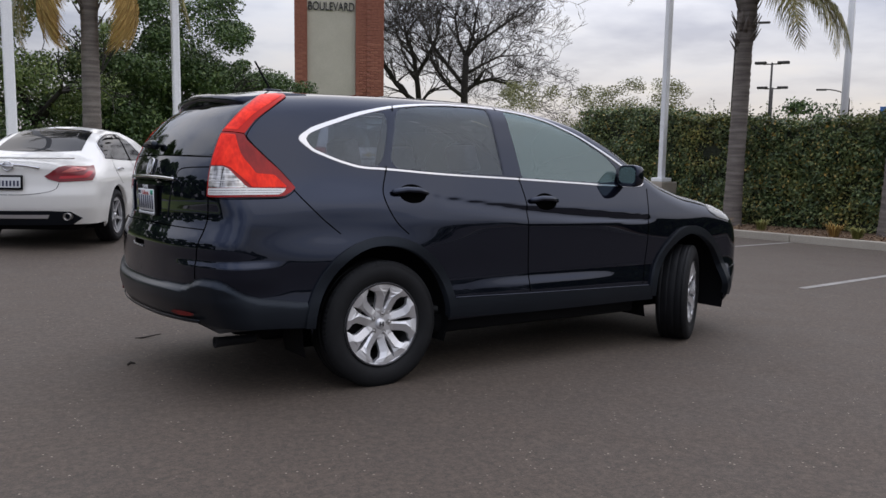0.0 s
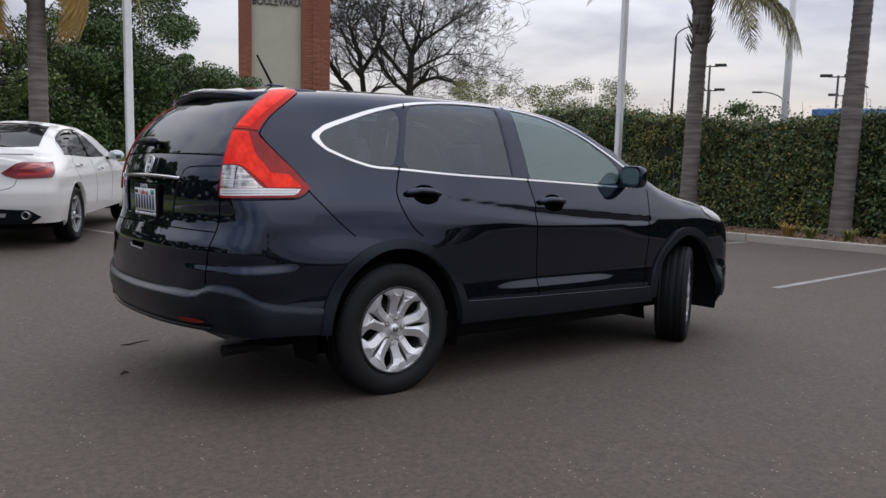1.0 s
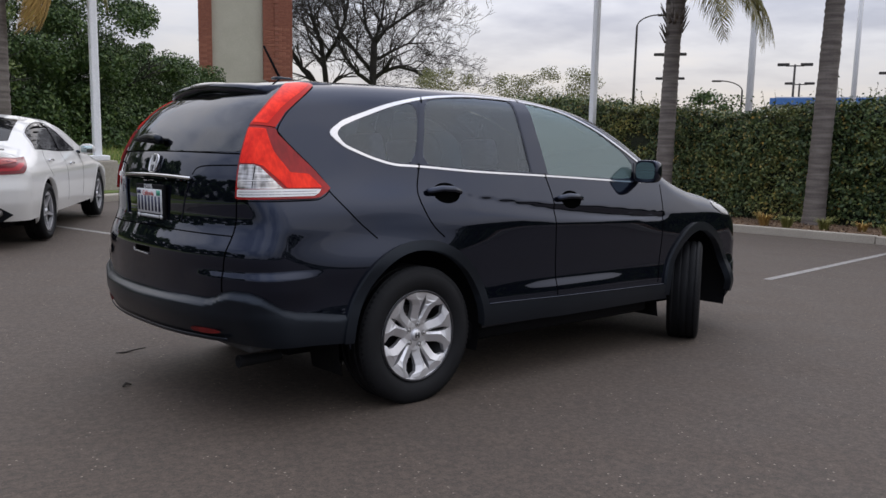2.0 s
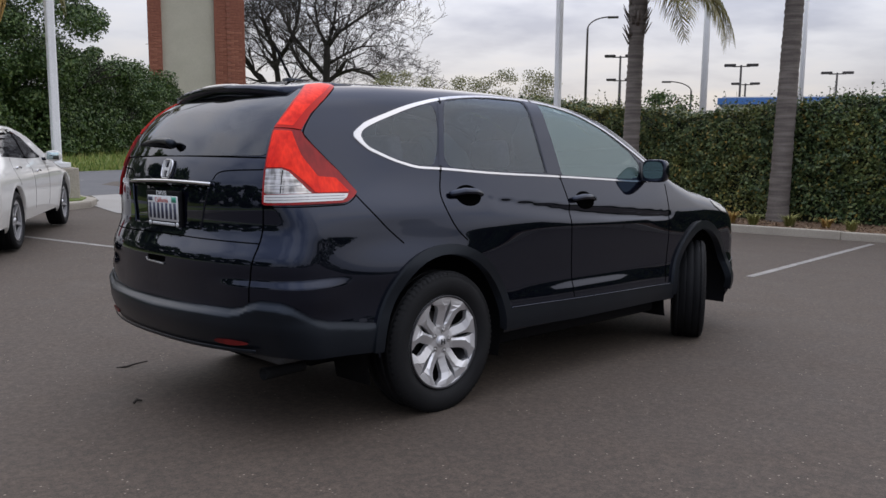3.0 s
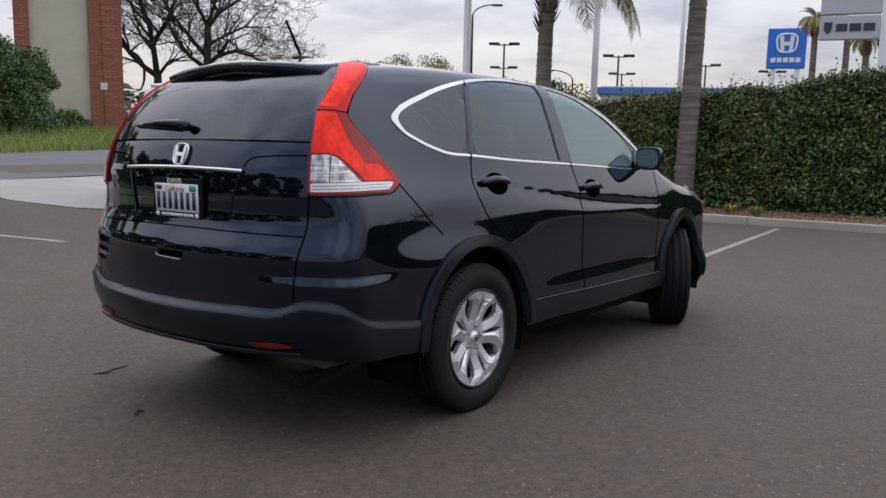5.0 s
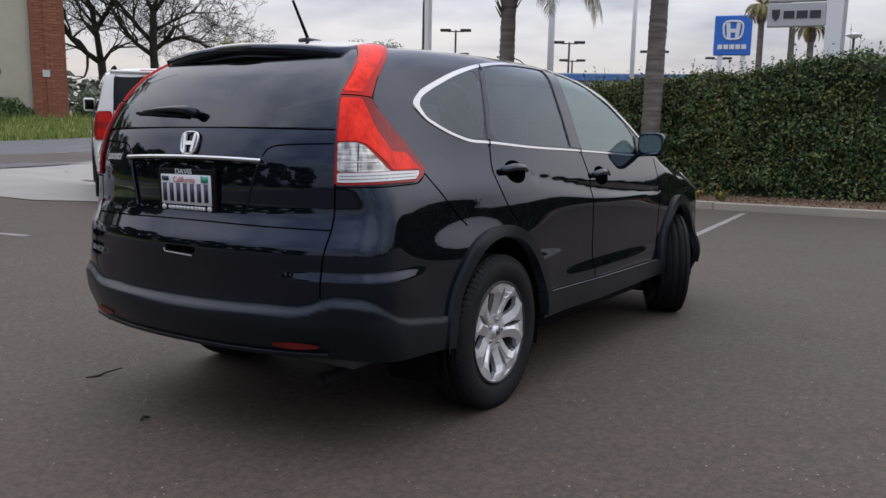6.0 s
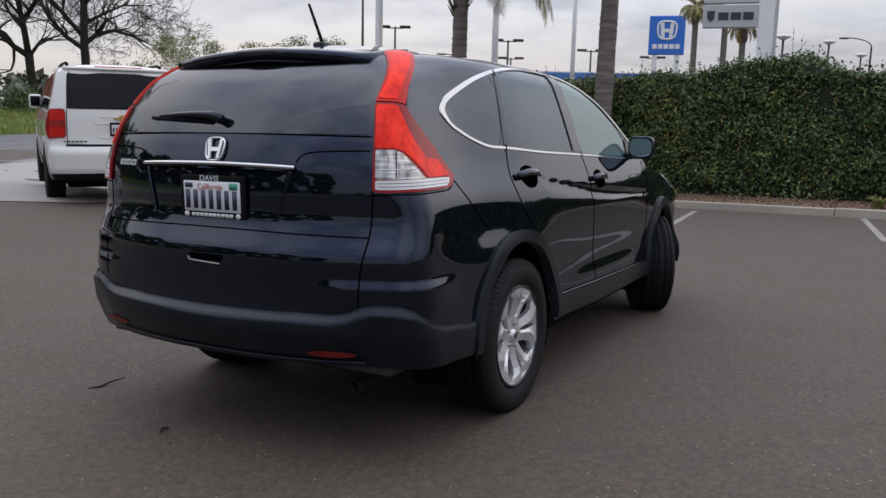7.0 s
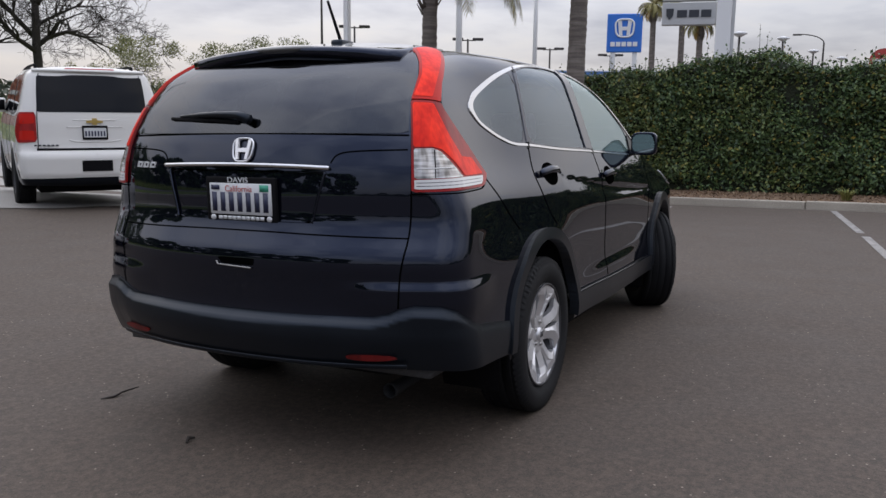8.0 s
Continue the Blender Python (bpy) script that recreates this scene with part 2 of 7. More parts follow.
PLATE_RED = material("plate_red", (0.45, 0.10, 0.09), 0.5)
PLATE_GREEN = material("plate_sticker", (0.03, 0.30, 0.20), 0.5)
WHITE_METAL = two_tone("white_metal", (0.74, 0.75, 0.76), (0.82, 0.83, 0.84), 1.5, 0.5, 0.05)
BRONZE = material("dark_bronze_metal", (0.045, 0.04, 0.038), 0.5, 0.4)


# ---- building blocks
def part(name, bm, mat, parent=None, label="", smooth=True, kind=""):
    """Links a bmesh as one mesh object, under a thing or a part."""
    me = bpy.data.meshes.new(name)
    bm.to_mesh(me)
    bm.free()
    for m in (mat if isinstance(mat, (list, tuple)) else [mat]):
        me.materials.append(m)
    if smooth:
        me.polygons.foreach_set("use_smooth", [True] * len(me.polygons))
    ob = new(name, me)
    ob.parent = parent
    return tagged(ob, label, kind=kind)


def mesh_part(name, verts, faces, mat, parent=None, label="", normals=None, smooth=True, kind=""):
    me = bpy.data.meshes.new(name)
    me.from_pydata([tuple(map(float, v)) for v in verts], [], [tuple(map(int, f)) for f in faces])
    for m in (mat if isinstance(mat, (list, tuple)) else [mat]):
        me.materials.append(m)
    if smooth:
        me.polygons.foreach_set("use_smooth", [True] * len(me.polygons))
    if normals is not None:
        me.normals_split_custom_set_from_vertices([tuple(map(float, v)) for v in normals])
    ob = new(name, me)
    ob.parent = parent
    return tagged(ob, label, kind=kind)


def thing(name, m, label, category, group="", kind=""):
    ob = new(name)
    ob.empty_display_size = 0.2
    ob.matrix_world = m
    return tagged(ob, label, category, group, kind)


def box(bm, x0, x1, y0, y1, z0, z1, bevel=0.0, seg=1):
    g = bmesh.ops.create_cube(bm, size=1)["verts"]
    for v in g:
        v.co = Vector(((x0 + x1) / 2 + v.co.x * (x1 - x0), (y0 + y1) / 2 + v.co.y * (y1 - y0), (z0 + z1) / 2 + v.co.z * (z1 - z0)))
    if bevel > 0:
        edges = list({e for v in g for e in v.link_edges})
        bmesh.ops.bevel(bm, geom=edges, offset=bevel, segments=seg, profile=0.6, affect="EDGES")
    return bm


def tube(bm, pts, radii, sides=8, closed=False, cap=True, flat=1.0, up=None):
    """A round or flattened tube along points."""
    pts = [Vector(p) for p in pts]
    n = len(pts)
    radii = radii if isinstance(radii, (list, tuple)) else [radii] * n
    rings, ref = [], None
    for i, p in enumerate(pts):
        a, b = (pts[i - 1], pts[(i + 1) % n]) if closed else (pts[max(i - 1, 0)], pts[min(i + 1, n - 1)])
        d = (b - a).normalized()
        if up is not None:
            ref = Vector(up[i] if isinstance(up, list) else up)
        elif ref is None:
            ref = Vector((0, 0, 1)) if abs(d.z) < 0.9 else Vector((1, 0, 0))
        u = d.cross(ref)
        u = u.normalized() if u.length > 1e-6 else d.orthogonal().normalized()
        w = u.cross(d).normalized()
        ref = w
        rings.append([bm.verts.new(p + (u * math.cos(2 * math.pi * k / sides) + w * math.sin(2 * math.pi * k / sides) * flat) * radii[i]) for k in range(sides)])
    for i in range(n if closed else n - 1):
        r, q = rings[i], rings[(i + 1) % n]
        for k in range(sides):
            bm.faces.new((r[k], r[(k + 1) % sides], q[(k + 1) % sides], q[k]))
    if cap and not closed:
        bm.faces.new(rings[0][::-1])
        bm.faces.new(rings[-1])
    return bm


def lathe(bm, profile, sides=48, axis="Y", centre=(0, 0, 0)):
    """Turns (radius, along) pairs round an axis through the centre."""
    rings = []
    for r, h in profile:
        ring = []
        for k in range(sides):
            a = 2 * math.pi * k / sides
            c, s = r * math.cos(a), r * math.sin(a)
            p = {"Y": (c, h, s), "Z": (c, s, h), "X": (h, c, s)}[axis]
            ring.append(bm.verts.new((p[0] + centre[0], p[1] + centre[1], p[2] + centre[2])))
        rings.append(ring)
    for a, b in zip(rings, rings[1:]):
        for k in range(sides):
            bm.faces.new((a[k], a[(k + 1) % sides], b[(k + 1) % sides], b[k]))
    return bm


def prism(bm, outline, y0, y1):
    """An upright slab: an outline in x and z, from y0 to y1."""
    a = [bm.verts.new((x, y0, z)) for x, z in outline]
    b = [bm.verts.new((x, y1, z)) for x, z in outline]
    n = len(outline)
    bm.faces.new(a)
    bm.faces.new(b[::-1])
    for i in range(n):
        bm.faces.new((a[i], b[i], b[(i + 1) % n], a[(i + 1) % n]))
    return bm


def tidy(bm):
    bmesh.ops.recalc_face_normals(bm, faces=bm.faces)
    return bm


def letters(name, text, size, depth, mat, parent, m, label=""):
    """Raised letters, centred, facing the local -y."""
    cu = bpy.data.curves.new(name, "FONT")
    cu.body, cu.size, cu.extrude, cu.align_x, cu.align_y = text, size, depth, "CENTER", "CENTER"
    tmp = new(name, cu)
    bpy.context.view_layer.update()
    me = bpy.data.meshes.new_from_object(tmp.evaluated_get(bpy.context.evaluated_depsgraph_get()))
    bpy.data.objects.remove(tmp)
    me.materials.clear()
    me.materials.append(mat)
    me.transform(m @ pose(0, 0, 0, 90, 0, 0))
    ob = new(name, me)
    ob.parent = parent
    return tagged(ob, label)


def ease(a, b, v):
    t = min(1.0, max(0.0, (v - a) / (b - a)))
    return t * t * (3 - 2 * t)


def ground_z(x, y):
    """The lot falls gently towards the hedge; the street side is level."""
    lot = -0.0249 * x - 0.0261 * y
    left = -0.0249 * x - 0.0261 * min(y, 1) + 0.014 * min(8, max(0, y - 1))
    k = ease(4, 10, x)
    v = left * (1 - k) + lot * k
    m = ease(12, 18, y)
    v = v * (1 - m) + 0.05 * m
    far = ease(25, 60, math.hypot(x - 4, y - 4))
    return v * (1 - far) + 0.05 * far


def sheet(name, outline, mat, lift, step=0.5, label="", category="", kind="structure", parent=None):
    """A thin sheet that lies on the ground within an outline in plan."""
    verts, tris = fill(outline, step)
    pts = [(x, y, ground_z(x, y) + lift) for x, y in verts]
    ob = mesh_part(name, pts, tris, mat, parent)
    return tagged(ob, label, category, kind=kind)


def resample(loop, step, closed=True):
    out, n = [], len(loop)
    for i in range(n if closed else n - 1):
        a, b = np.array(loop[i], float), np.array(loop[(i + 1) % n], float)
        k = max(1, int(math.ceil(np.linalg.norm(b - a) / step)))
        out += [tuple(a + (b - a) * j / k) for j in range(k)]
    return out if closed else out + [tuple(map(float, loop[-1]))]


def rounded(loop, times=2, keep=0.25, closed=True):
    """Cuts the corners of an outline."""
    for _ in range(times):
        n, out = len(loop), []
        for i in range(n if closed else n - 1):
            a, b = np.array(loop[i], float), np.array(loop[(i + 1) % n], float)
            out += [tuple(a + (b - a) * keep), tuple(b - (b - a) * keep)]
        loop = out if closed else [loop[0]] + out + [loop[-1]]
    return loop


def inside(px, py, loop):
    c = np.zeros(len(px), bool)
    n = len(loop)
    for i in range(n):
        (x1, y1), (x2, y2) = loop[i], loop[(i + 1) % n]
        if y1 == y2:
            continue
        c ^= ((y1 > py) != (y2 > py)) & (px < (x2 - x1) * (py - y1) / (y2 - y1) + x1)
    return c


def fill(outline, step, holes=()):
    """Points and triangles that fill an outline, less its holes."""
    loops = [resample(outline, step)] + [resample(h, step) for h in holes]
    pts, edges = [], []
    for lp in loops:
        k = len(pts)
        pts += lp
        edges += [(k + i, k + (i + 1) % len(lp)) for i in range(len(lp))]
    a = np.array(pts)
    lo, hi = a.min(0), a.max(0)
    gx, gy = np.meshgrid(np.arange(lo[0] + step / 2, hi[0], step), np.arange(lo[1] + step / 2, hi[1], step))
    gx, gy = gx.ravel(), gy.ravel()
    ok = inside(gx, gy, loops[0])
    for h in loops[1:]:
        ok &= ~inside(gx, gy, h)
    gx, gy = gx[ok], gy[ok]
    near = np.full(len(gx), 1e9)
    for x, y in pts:
        near = np.minimum(near, (gx - x) ** 2 + (gy - y) ** 2)
    ok = near > (0.45 * step) ** 2
    pts = pts + list(zip(gx[ok], gy[ok]))
    v, _, f, *_ = mathutils.geometry.delaunay_2d_cdt([Vector(p) for p in pts], edges, [], 0, 1e-6)
    v = np.array([tuple(p) for p in v])
    f = np.array([t for t in f if len(t) == 3])
    c = v[f].mean(1)
    ok = inside(c[:, 0], c[:, 1], loops[0])
    for h in loops[1:]:
        ok &= ~inside(c[:, 0], c[:, 1], h)
    return v, f[ok]




class Skin:
    """A car's outer surface in its own frame: x ahead of the rear axle, y to its left, z up from the ground. Skin coordinates: s runs along
    the right side from the nose and on round the tail, v is the height, and an angle above the belt."""

    def __init__(self, half, rear, top, nose, tail=(0.126, 0.692, 2.6), crown=(0.085, 0.73, 2.4), rounds=(0.10, 0.15, 0.08), xc=-0.35, xf=3.0, belt=1.25, bonnet=0.75, drop=(1.5, 2.5), shape=None, swage=None, sill=0.22, front_round=0.22):
        self.half, self.rear, self.top, self.nose = (self.curve(*t) for t in (half, rear, top, nose))
        self.front_round, self.swage = front_round, swage
        self.tail, self.crown, self.rounds, self.shape, self.sill = tail, crown, rounds, shape, sill
        self.xc, self.xf, self.yc, self.rho, self.belt, self.bonnet, self.drop = xc, xf, 0.35, 0.55, belt, bonnet, drop
        self.mid = xc - self.rho * math.pi / 2 - self.yc
        self.front = xf + self.rho * math.pi / 2 + self.yc

    @staticmethod
    def curve(points, sigma):
        k = np.array(points, float)
        t = np.arange(k[0, 0] - 0.5, k[-1, 0] + 0.5, 0.002)
        v = np.interp(t, k[:, 0], k[:, 1])
        lo, hi = t < k[0, 0], t > k[-1, 0]
        v[lo] = k[0, 1] + (t[lo] - k[0, 0]) * (k[1, 1] - k[0, 1]) / (k[1, 0] - k[0, 0])
        v[hi] = k[-1, 1] + (t[hi] - k[-1, 0]) * (k[-1, 1] - k[-2, 1]) / (k[-1, 0] - k[-2, 0])
        n = max(1, int(sigma * 4 / 0.002))
        w = np.exp(-0.5 * (np.arange(-n, n + 1) * 0.002 / sigma) ** 2)
        return t, np.convolve(np.pad(v, n, mode="edge"), w / w.sum(), "valid")

    def body(self, p):
        """Below nought inside the skin."""
        x, y, z = p[:, 0], np.abs(p[:, 1]), p[:, 2]
        half = np.interp(z, *self.half)
        if self.shape:
            half = half + self.shape(x, z)
        tail = np.interp(z, *self.rear) + self.tail[0] * (y / self.tail[1]) ** self.tail[2] - x
        nose = x - np.interp(z, *self.nose) + self.front_round * (y / 0.7) ** 2.6
        top = (z - np.interp(x, *self.top) + self.crown[0] * (y / self.crown[1]) ** self.crown[2]) * 0.9
        if self.swage:
            grown = self.swage(x, y, z)
            half, tail = half + grown, tail - grown
        f = soft_max(y - half, tail, self.rounds[0])
        f = soft_max(f, nose, self.rounds[1])
        f = soft_max(f, top, self.rounds[2])
        return soft_max(f, self.sill - z, 0.06)

    def height(self, s):
        return self.belt - (self.belt - self.bonnet) * step_up(s, *self.drop)

    def rays(self, s, v):
        s, v = np.asarray(s, float), np.asarray(v, float)
        flip = np.where(s < self.mid, -1.0, 1.0)
        s = np.where(s < self.mid, 2 * self.mid - s, s)
        th = np.clip((self.xc - s) / self.rho, 0, math.pi / 2)
        tf = np.clip((s - self.xf) / self.rho, 0, math.pi / 2)
        oy = -self.yc + np.clip(self.xc - self.rho * math.pi / 2 - s, 0, None) + np.clip(s - self.xf - self.rho * math.pi / 2, 0, None)
        ox = np.clip(s, self.xc, self.xf)
        zo = self.height(ox)
        psi = np.clip((v - zo) / 0.45, 0, math.pi / 2)
        dx, dy = -np.sin(th) + np.sin(tf), -np.where(tf > 0, np.cos(tf), np.cos(th))
        return (np.stack([ox, oy * flip, np.minimum(v, zo)], 1), np.stack([dx * np.cos(psi), dy * np.cos(psi) * flip, np.sin(psi)], 1))

    def cast(self, o, d):
        lo, hi = np.zeros(len(o)), np.full(len(o), 1.9)
        for _ in range(26):
            mid = (lo + hi) / 2
            ok = self.body(o + d * mid[:, None]) < 0
            lo, hi = np.where(ok, mid, lo), np.where(ok, hi, mid)
        return o + d * lo[:, None]

    def normals(self, p):
        out = []
        for q in np.eye(3) * 0.003:
            out.append(self.body(p + q) - self.body(p - q))
        n = np.stack(out, 1)
        return n / np.linalg.norm(n, axis=1)[:, None]

    def level(self, s, z):
        """Skin coordinates of a height z at s."""
        v = np.linspace(0.2, self.belt + 0.45 * math.pi / 2 - 0.001, 80)
        p, _ = self.at(np.full(80, float(s)), v)
        k = int(np.argmax(p[:, 2]))
        return float(s), float(np.interp(z, p[:k + 1, 2], v[:k + 1]))

    def levels(self, pairs):
        return [self.level(*q) for q in pairs]

    def at(self, s, v, lift=0.0):
        p = self.cast(*self.rays(s, v))
        n = self.normals(p)
        return p + n * lift, n


def step_up(v, a, b):
    u = np.clip((v - a) / (b - a), 0, 1)
    return u * u * (3 - 2 * u)


def soft_max(a, b, k):
    h = np.maximum(k - np.abs(a - b), 0) / k
    return np.maximum(a, b) + h * h * k * 0.25


def panel(skin, name, outline, mat, parent, lift=0.0, step=0.03, holes=(), depth=0.01, mirror=False, label="", rake=1.0):
    """A sheet-metal panel, lens or pane that follows the skin within an outline, with its edges turned in."""
    v2, tris = fill(outline, step, holes)
    if callable(lift):
        def raised(s, v):
            return skin.at(s, v, lift(s, v)[:, None])[0]
        p, flat_n = raised(v2[:, 0], v2[:, 1]), skin.at(v2[:, 0], v2[:, 1])[1]
        n = np.cross(raised(v2[:, 0] + 0.003, v2[:, 1]) - raised(v2[:, 0] - 0.003, v2[:, 1]), raised(v2[:, 0], v2[:, 1] + 0.003) - raised(v2[:, 0], v2[:, 1] - 0.003))
        n = n * np.sign((n * flat_n).sum(1))[:, None]
    else:
        p, n = skin.at(v2[:, 0], v2[:, 1], lift)
    n = n * (1, 1, rake)
    n = n / np.linalg.norm(n, axis=1)[:, None]
    count = {}
    for t in tris:
        for a, b in ((t[0], t[1]), (t[1], t[2]), (t[2], t[0])):
            count[(a, b)] = count.get((a, b), 0) + 1
    rim = [(a, b) for a, b in count if (b, a) not in count]
    p, n, faces = list(p), list(n), [tuple(t) for t in tris]
    q = np.array(p)[np.array(faces)]
    if (np.cross(q[:, 1] - q[:, 0], q[:, 2] - q[:, 0]) * np.array(n)[np.array(faces)[:, 0]]).sum() < 0:
        faces, rim = [f[::-1] for f in faces], [(b, a) for a, b in rim]
    if depth:
        low, base = {}, {}
        for a, b in rim:
            for i in (a, b):
                if i not in low:
                    base[i] = len(p)
                    p.append(p[i])
                    n.append(n[i])
                    low[i] = len(p)
                    p.append(p[i] - n[i] * depth)
                    n.append(n[i])
            faces.append((base[b], base[a], low[a], low[b]))
    p, n = np.array(p), np.array(n)
    if mirror:
        p, n, faces = p * (1, -1, 1), n * (1, -1, 1), [f[::-1] for f in faces]
    return mesh_part(name, p, faces, mat, parent, label, n)


def groove(skin, name, line, width, mat, parent, lift=0.0015, mirror=False, step=0.02, curve_it=True, thick=0.3):
    """A narrow strip along a line on the skin: a panel gap, a moulding."""
    pts = np.array(resample(rounded(line, 2, closed=False) if curve_it else line, step, closed=False))
    p, n = skin.at(pts[:, 0], pts[:, 1], lift)
    if mirror:
        p, n = p * (1, -1, 1), n * (1, -1, 1)
    bm = bmesh.new()
    tube(bm, p, width, 8, flat=thick, up=[tuple(q) for q in n])
    return part(name, tidy(bm), mat, parent)


def both(s_list, mid):
    """The outline's other half, mirrored about the tail's middle."""
    return [(2 * mid - s, v) for s, v in s_list[::-1]]


def arc_ring(cx, cz, rx, rz, a0, a1, n=24):
    return [(cx + rx * math.cos(radians(a0 + (a1 - a0) * i / n)), cz + rz * math.sin(radians(a0 + (a1 - a0) * i / n))) for i in range(n + 1)]


def tyre_part(parent, radius, width, rim):
    prof, w = [], width / 2
    prof += [(rim - 0.012, -w * 0.70), (rim + 0.004, -w * 0.80), (rim + 0.03, -w * 0.97), ((rim + radius) / 2, -w), (radius - 0.035, -w * 0.97), (radius - 0.012, -w * 0.86)]
    grooves = (-0.62, -0.22, 0.22, 0.62)
    u = -0.80
    for gpos in grooves:
        prof += [(radius - 0.002 * abs(gpos) * 3, w * (u + 0.01)), (radius - 0.001, w * (gpos - 0.055)), (radius - 0.010, w * (gpos - 0.04)), (radius - 0.010, w * (gpos + 0.04)), (radius - 0.001, w * (gpos + 0.055))]
        u = gpos + 0.06
    prof += [(radius - 0.004, w * 0.80), (radius - 0.012, w * 0.86), (radius - 0.035, w * 0.97), ((rim + radius) / 2, w), (rim + 0.03, w * 0.97), (rim + 0.004, w * 0.80), (rim - 0.012, w * 0.70)]
    bm = lathe(bmesh.new(), prof, 72)
    # shoulder blocks
    for i in range(76):
        a0, a1 = i * 2 * math.pi / 76, (i + 0.62) * 2 * math.pi / 76
        for side in (-1, 1):
            rows = [(radius + 0.001, w * 0.70), (radius - 0.008, w * 0.88), (radius - 0.026, w * 0.955)]
            v = [[bm.verts.new((r * math.cos(a), side * y, r * math.sin(a))) for a in (a0, a1)] for r, y in rows]
            for p, q in zip(v, v[1:]):
                bm.faces.new((p[0], p[1], q[1], q[0]) if side > 0 else (p[1], p[0], q[0], q[1]))
    return part("tyre", tidy(bm), RUBBER, parent, "black rubber tyre with ribbed tread")


def wheel(car, at, radius, width, rim, spokes, turn, steer=0.0, lip=None):
    """A wheel whose outer face looks along the local -y. turn: the spokes' first angle."""
    w = new("wheel")
    w.parent = car
    w.matrix_local = Matrix.Translation(at) @ Matrix.Rotation(radians(steer), 4, "Z") @ (Matrix.Rotation(math.pi, 4, "Z") if at[1] > 0 else Matrix.Identity(4))
    tyre_part(w, radius, width, rim)
    q = width / 2
    bm = lathe(bmesh.new(), [(rim + 0.002, -q * 0.84), (rim + 0.002, -q * 0.89), (rim - 0.003, -q * 0.905), (rim - 0.008, -q * 0.88), (rim - 0.014, -q * 0.70)], 72)
    part("rim", tidy(bm), lip or ALLOY, w, "alloy rim")
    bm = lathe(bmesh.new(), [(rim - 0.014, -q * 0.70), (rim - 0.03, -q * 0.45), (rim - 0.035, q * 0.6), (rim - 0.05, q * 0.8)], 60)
    part("barrel", tidy(bm), ALLOY_DARK, w, "rim barrel with its shade put into a dark colour")
    disc_face(w, spokes, rim, q, turn)
    bm = lathe(bmesh.new(), [(0.02, q * 0.1), (0.145, q * 0.1), (0.145, q * 0.25), (0.02, q * 0.25)], 40)
    part("brake_disc", tidy(bm), STEEL, w)
    bm = box(bmesh.new(), -0.17, -0.10, -q * 0.2, q * 0.6, -0.07, 0.07, 0.015, 2)
    part("brake_caliper", bm, DARK, w)
    # near-black cone behind the spokes darkens the openings between them
    bm = lathe(bmesh.new(), [(0.0005, -q * 0.2), (0.16, q * 0.3), (rim - 0.04, q * 0.65), (rim - 0.03, q * 0.66)], 40)
    part("dust_shield", tidy(bm), DARK, w)
    return w


def paired_spokes(rim, q, turn):
    """Five pairs of faceted arms, a narrow slot within each pair and a wide opening between the pairs."""
    r0 = rim - 0.006
    radii = (0.050, 0.080, 0.100, 0.130, 0.163, 0.190, 0.210, r0)
    slot = (0.0, 0.0, 2.6, 4.0, 3.8, 2.4, 0.3, 0.1)
    crest = (10.0, 10.0, 9.0, 9.0, 10.0, 15.5, 20.0, 21.0)
    edge = (36.0, 36.0, 33.0, 27.0, 24.5, 26.5, 33.0, 35.9)
    bm = bmesh.new()
    out = lambda r: -q * 0.62 - 0.030 * min(max((r - 0.05) / 0.14, 0.0), 1.0) ** 1.3
    for k in range(5):
        for side in (-1, 1):
            mid = radians(turn + 36 + 72 * k)
            rows = []
            for r, s0, c0, e0 in zip(radii, slot, crest, edge):
                at = lambda deg, sink: (r * math.cos(mid + side * radians(deg)), out(r) + sink, r * math.sin(mid + side * radians(deg)))
                deep = min(1.0, max(0.0, (r - 0.06) / 0.04))
                rows.append([bm.verts.new(p) for p in (at(s0, 0.034), at(s0, 0.010 * deep), at(c0, 0.0), at(e0, 0.013 * deep), at(e0, 0.036))])
            for x, y in zip(rows, rows[1:]):
                for i in range(4):
                    bm.faces.new((x[i], x[i + 1], y[i + 1], y[i]))
            hub = bm.verts.new((0, out(0.0), 0))
            for i in (1, 2):
                bm.faces.new((hub, rows[0][i], rows[0][i + 1]))
    bmesh.ops.remove_doubles(bm, verts=bm.verts, dist=0.0004)
    lathe(bm, [(r0 - 0.010, out(r0) + 0.020), (r0 - 0.006, out(r0) + 0.006), (rim - 0.001, out(r0) + 0.002), (rim + 0.001, out(r0) + 0.012)], 72)
    return bm


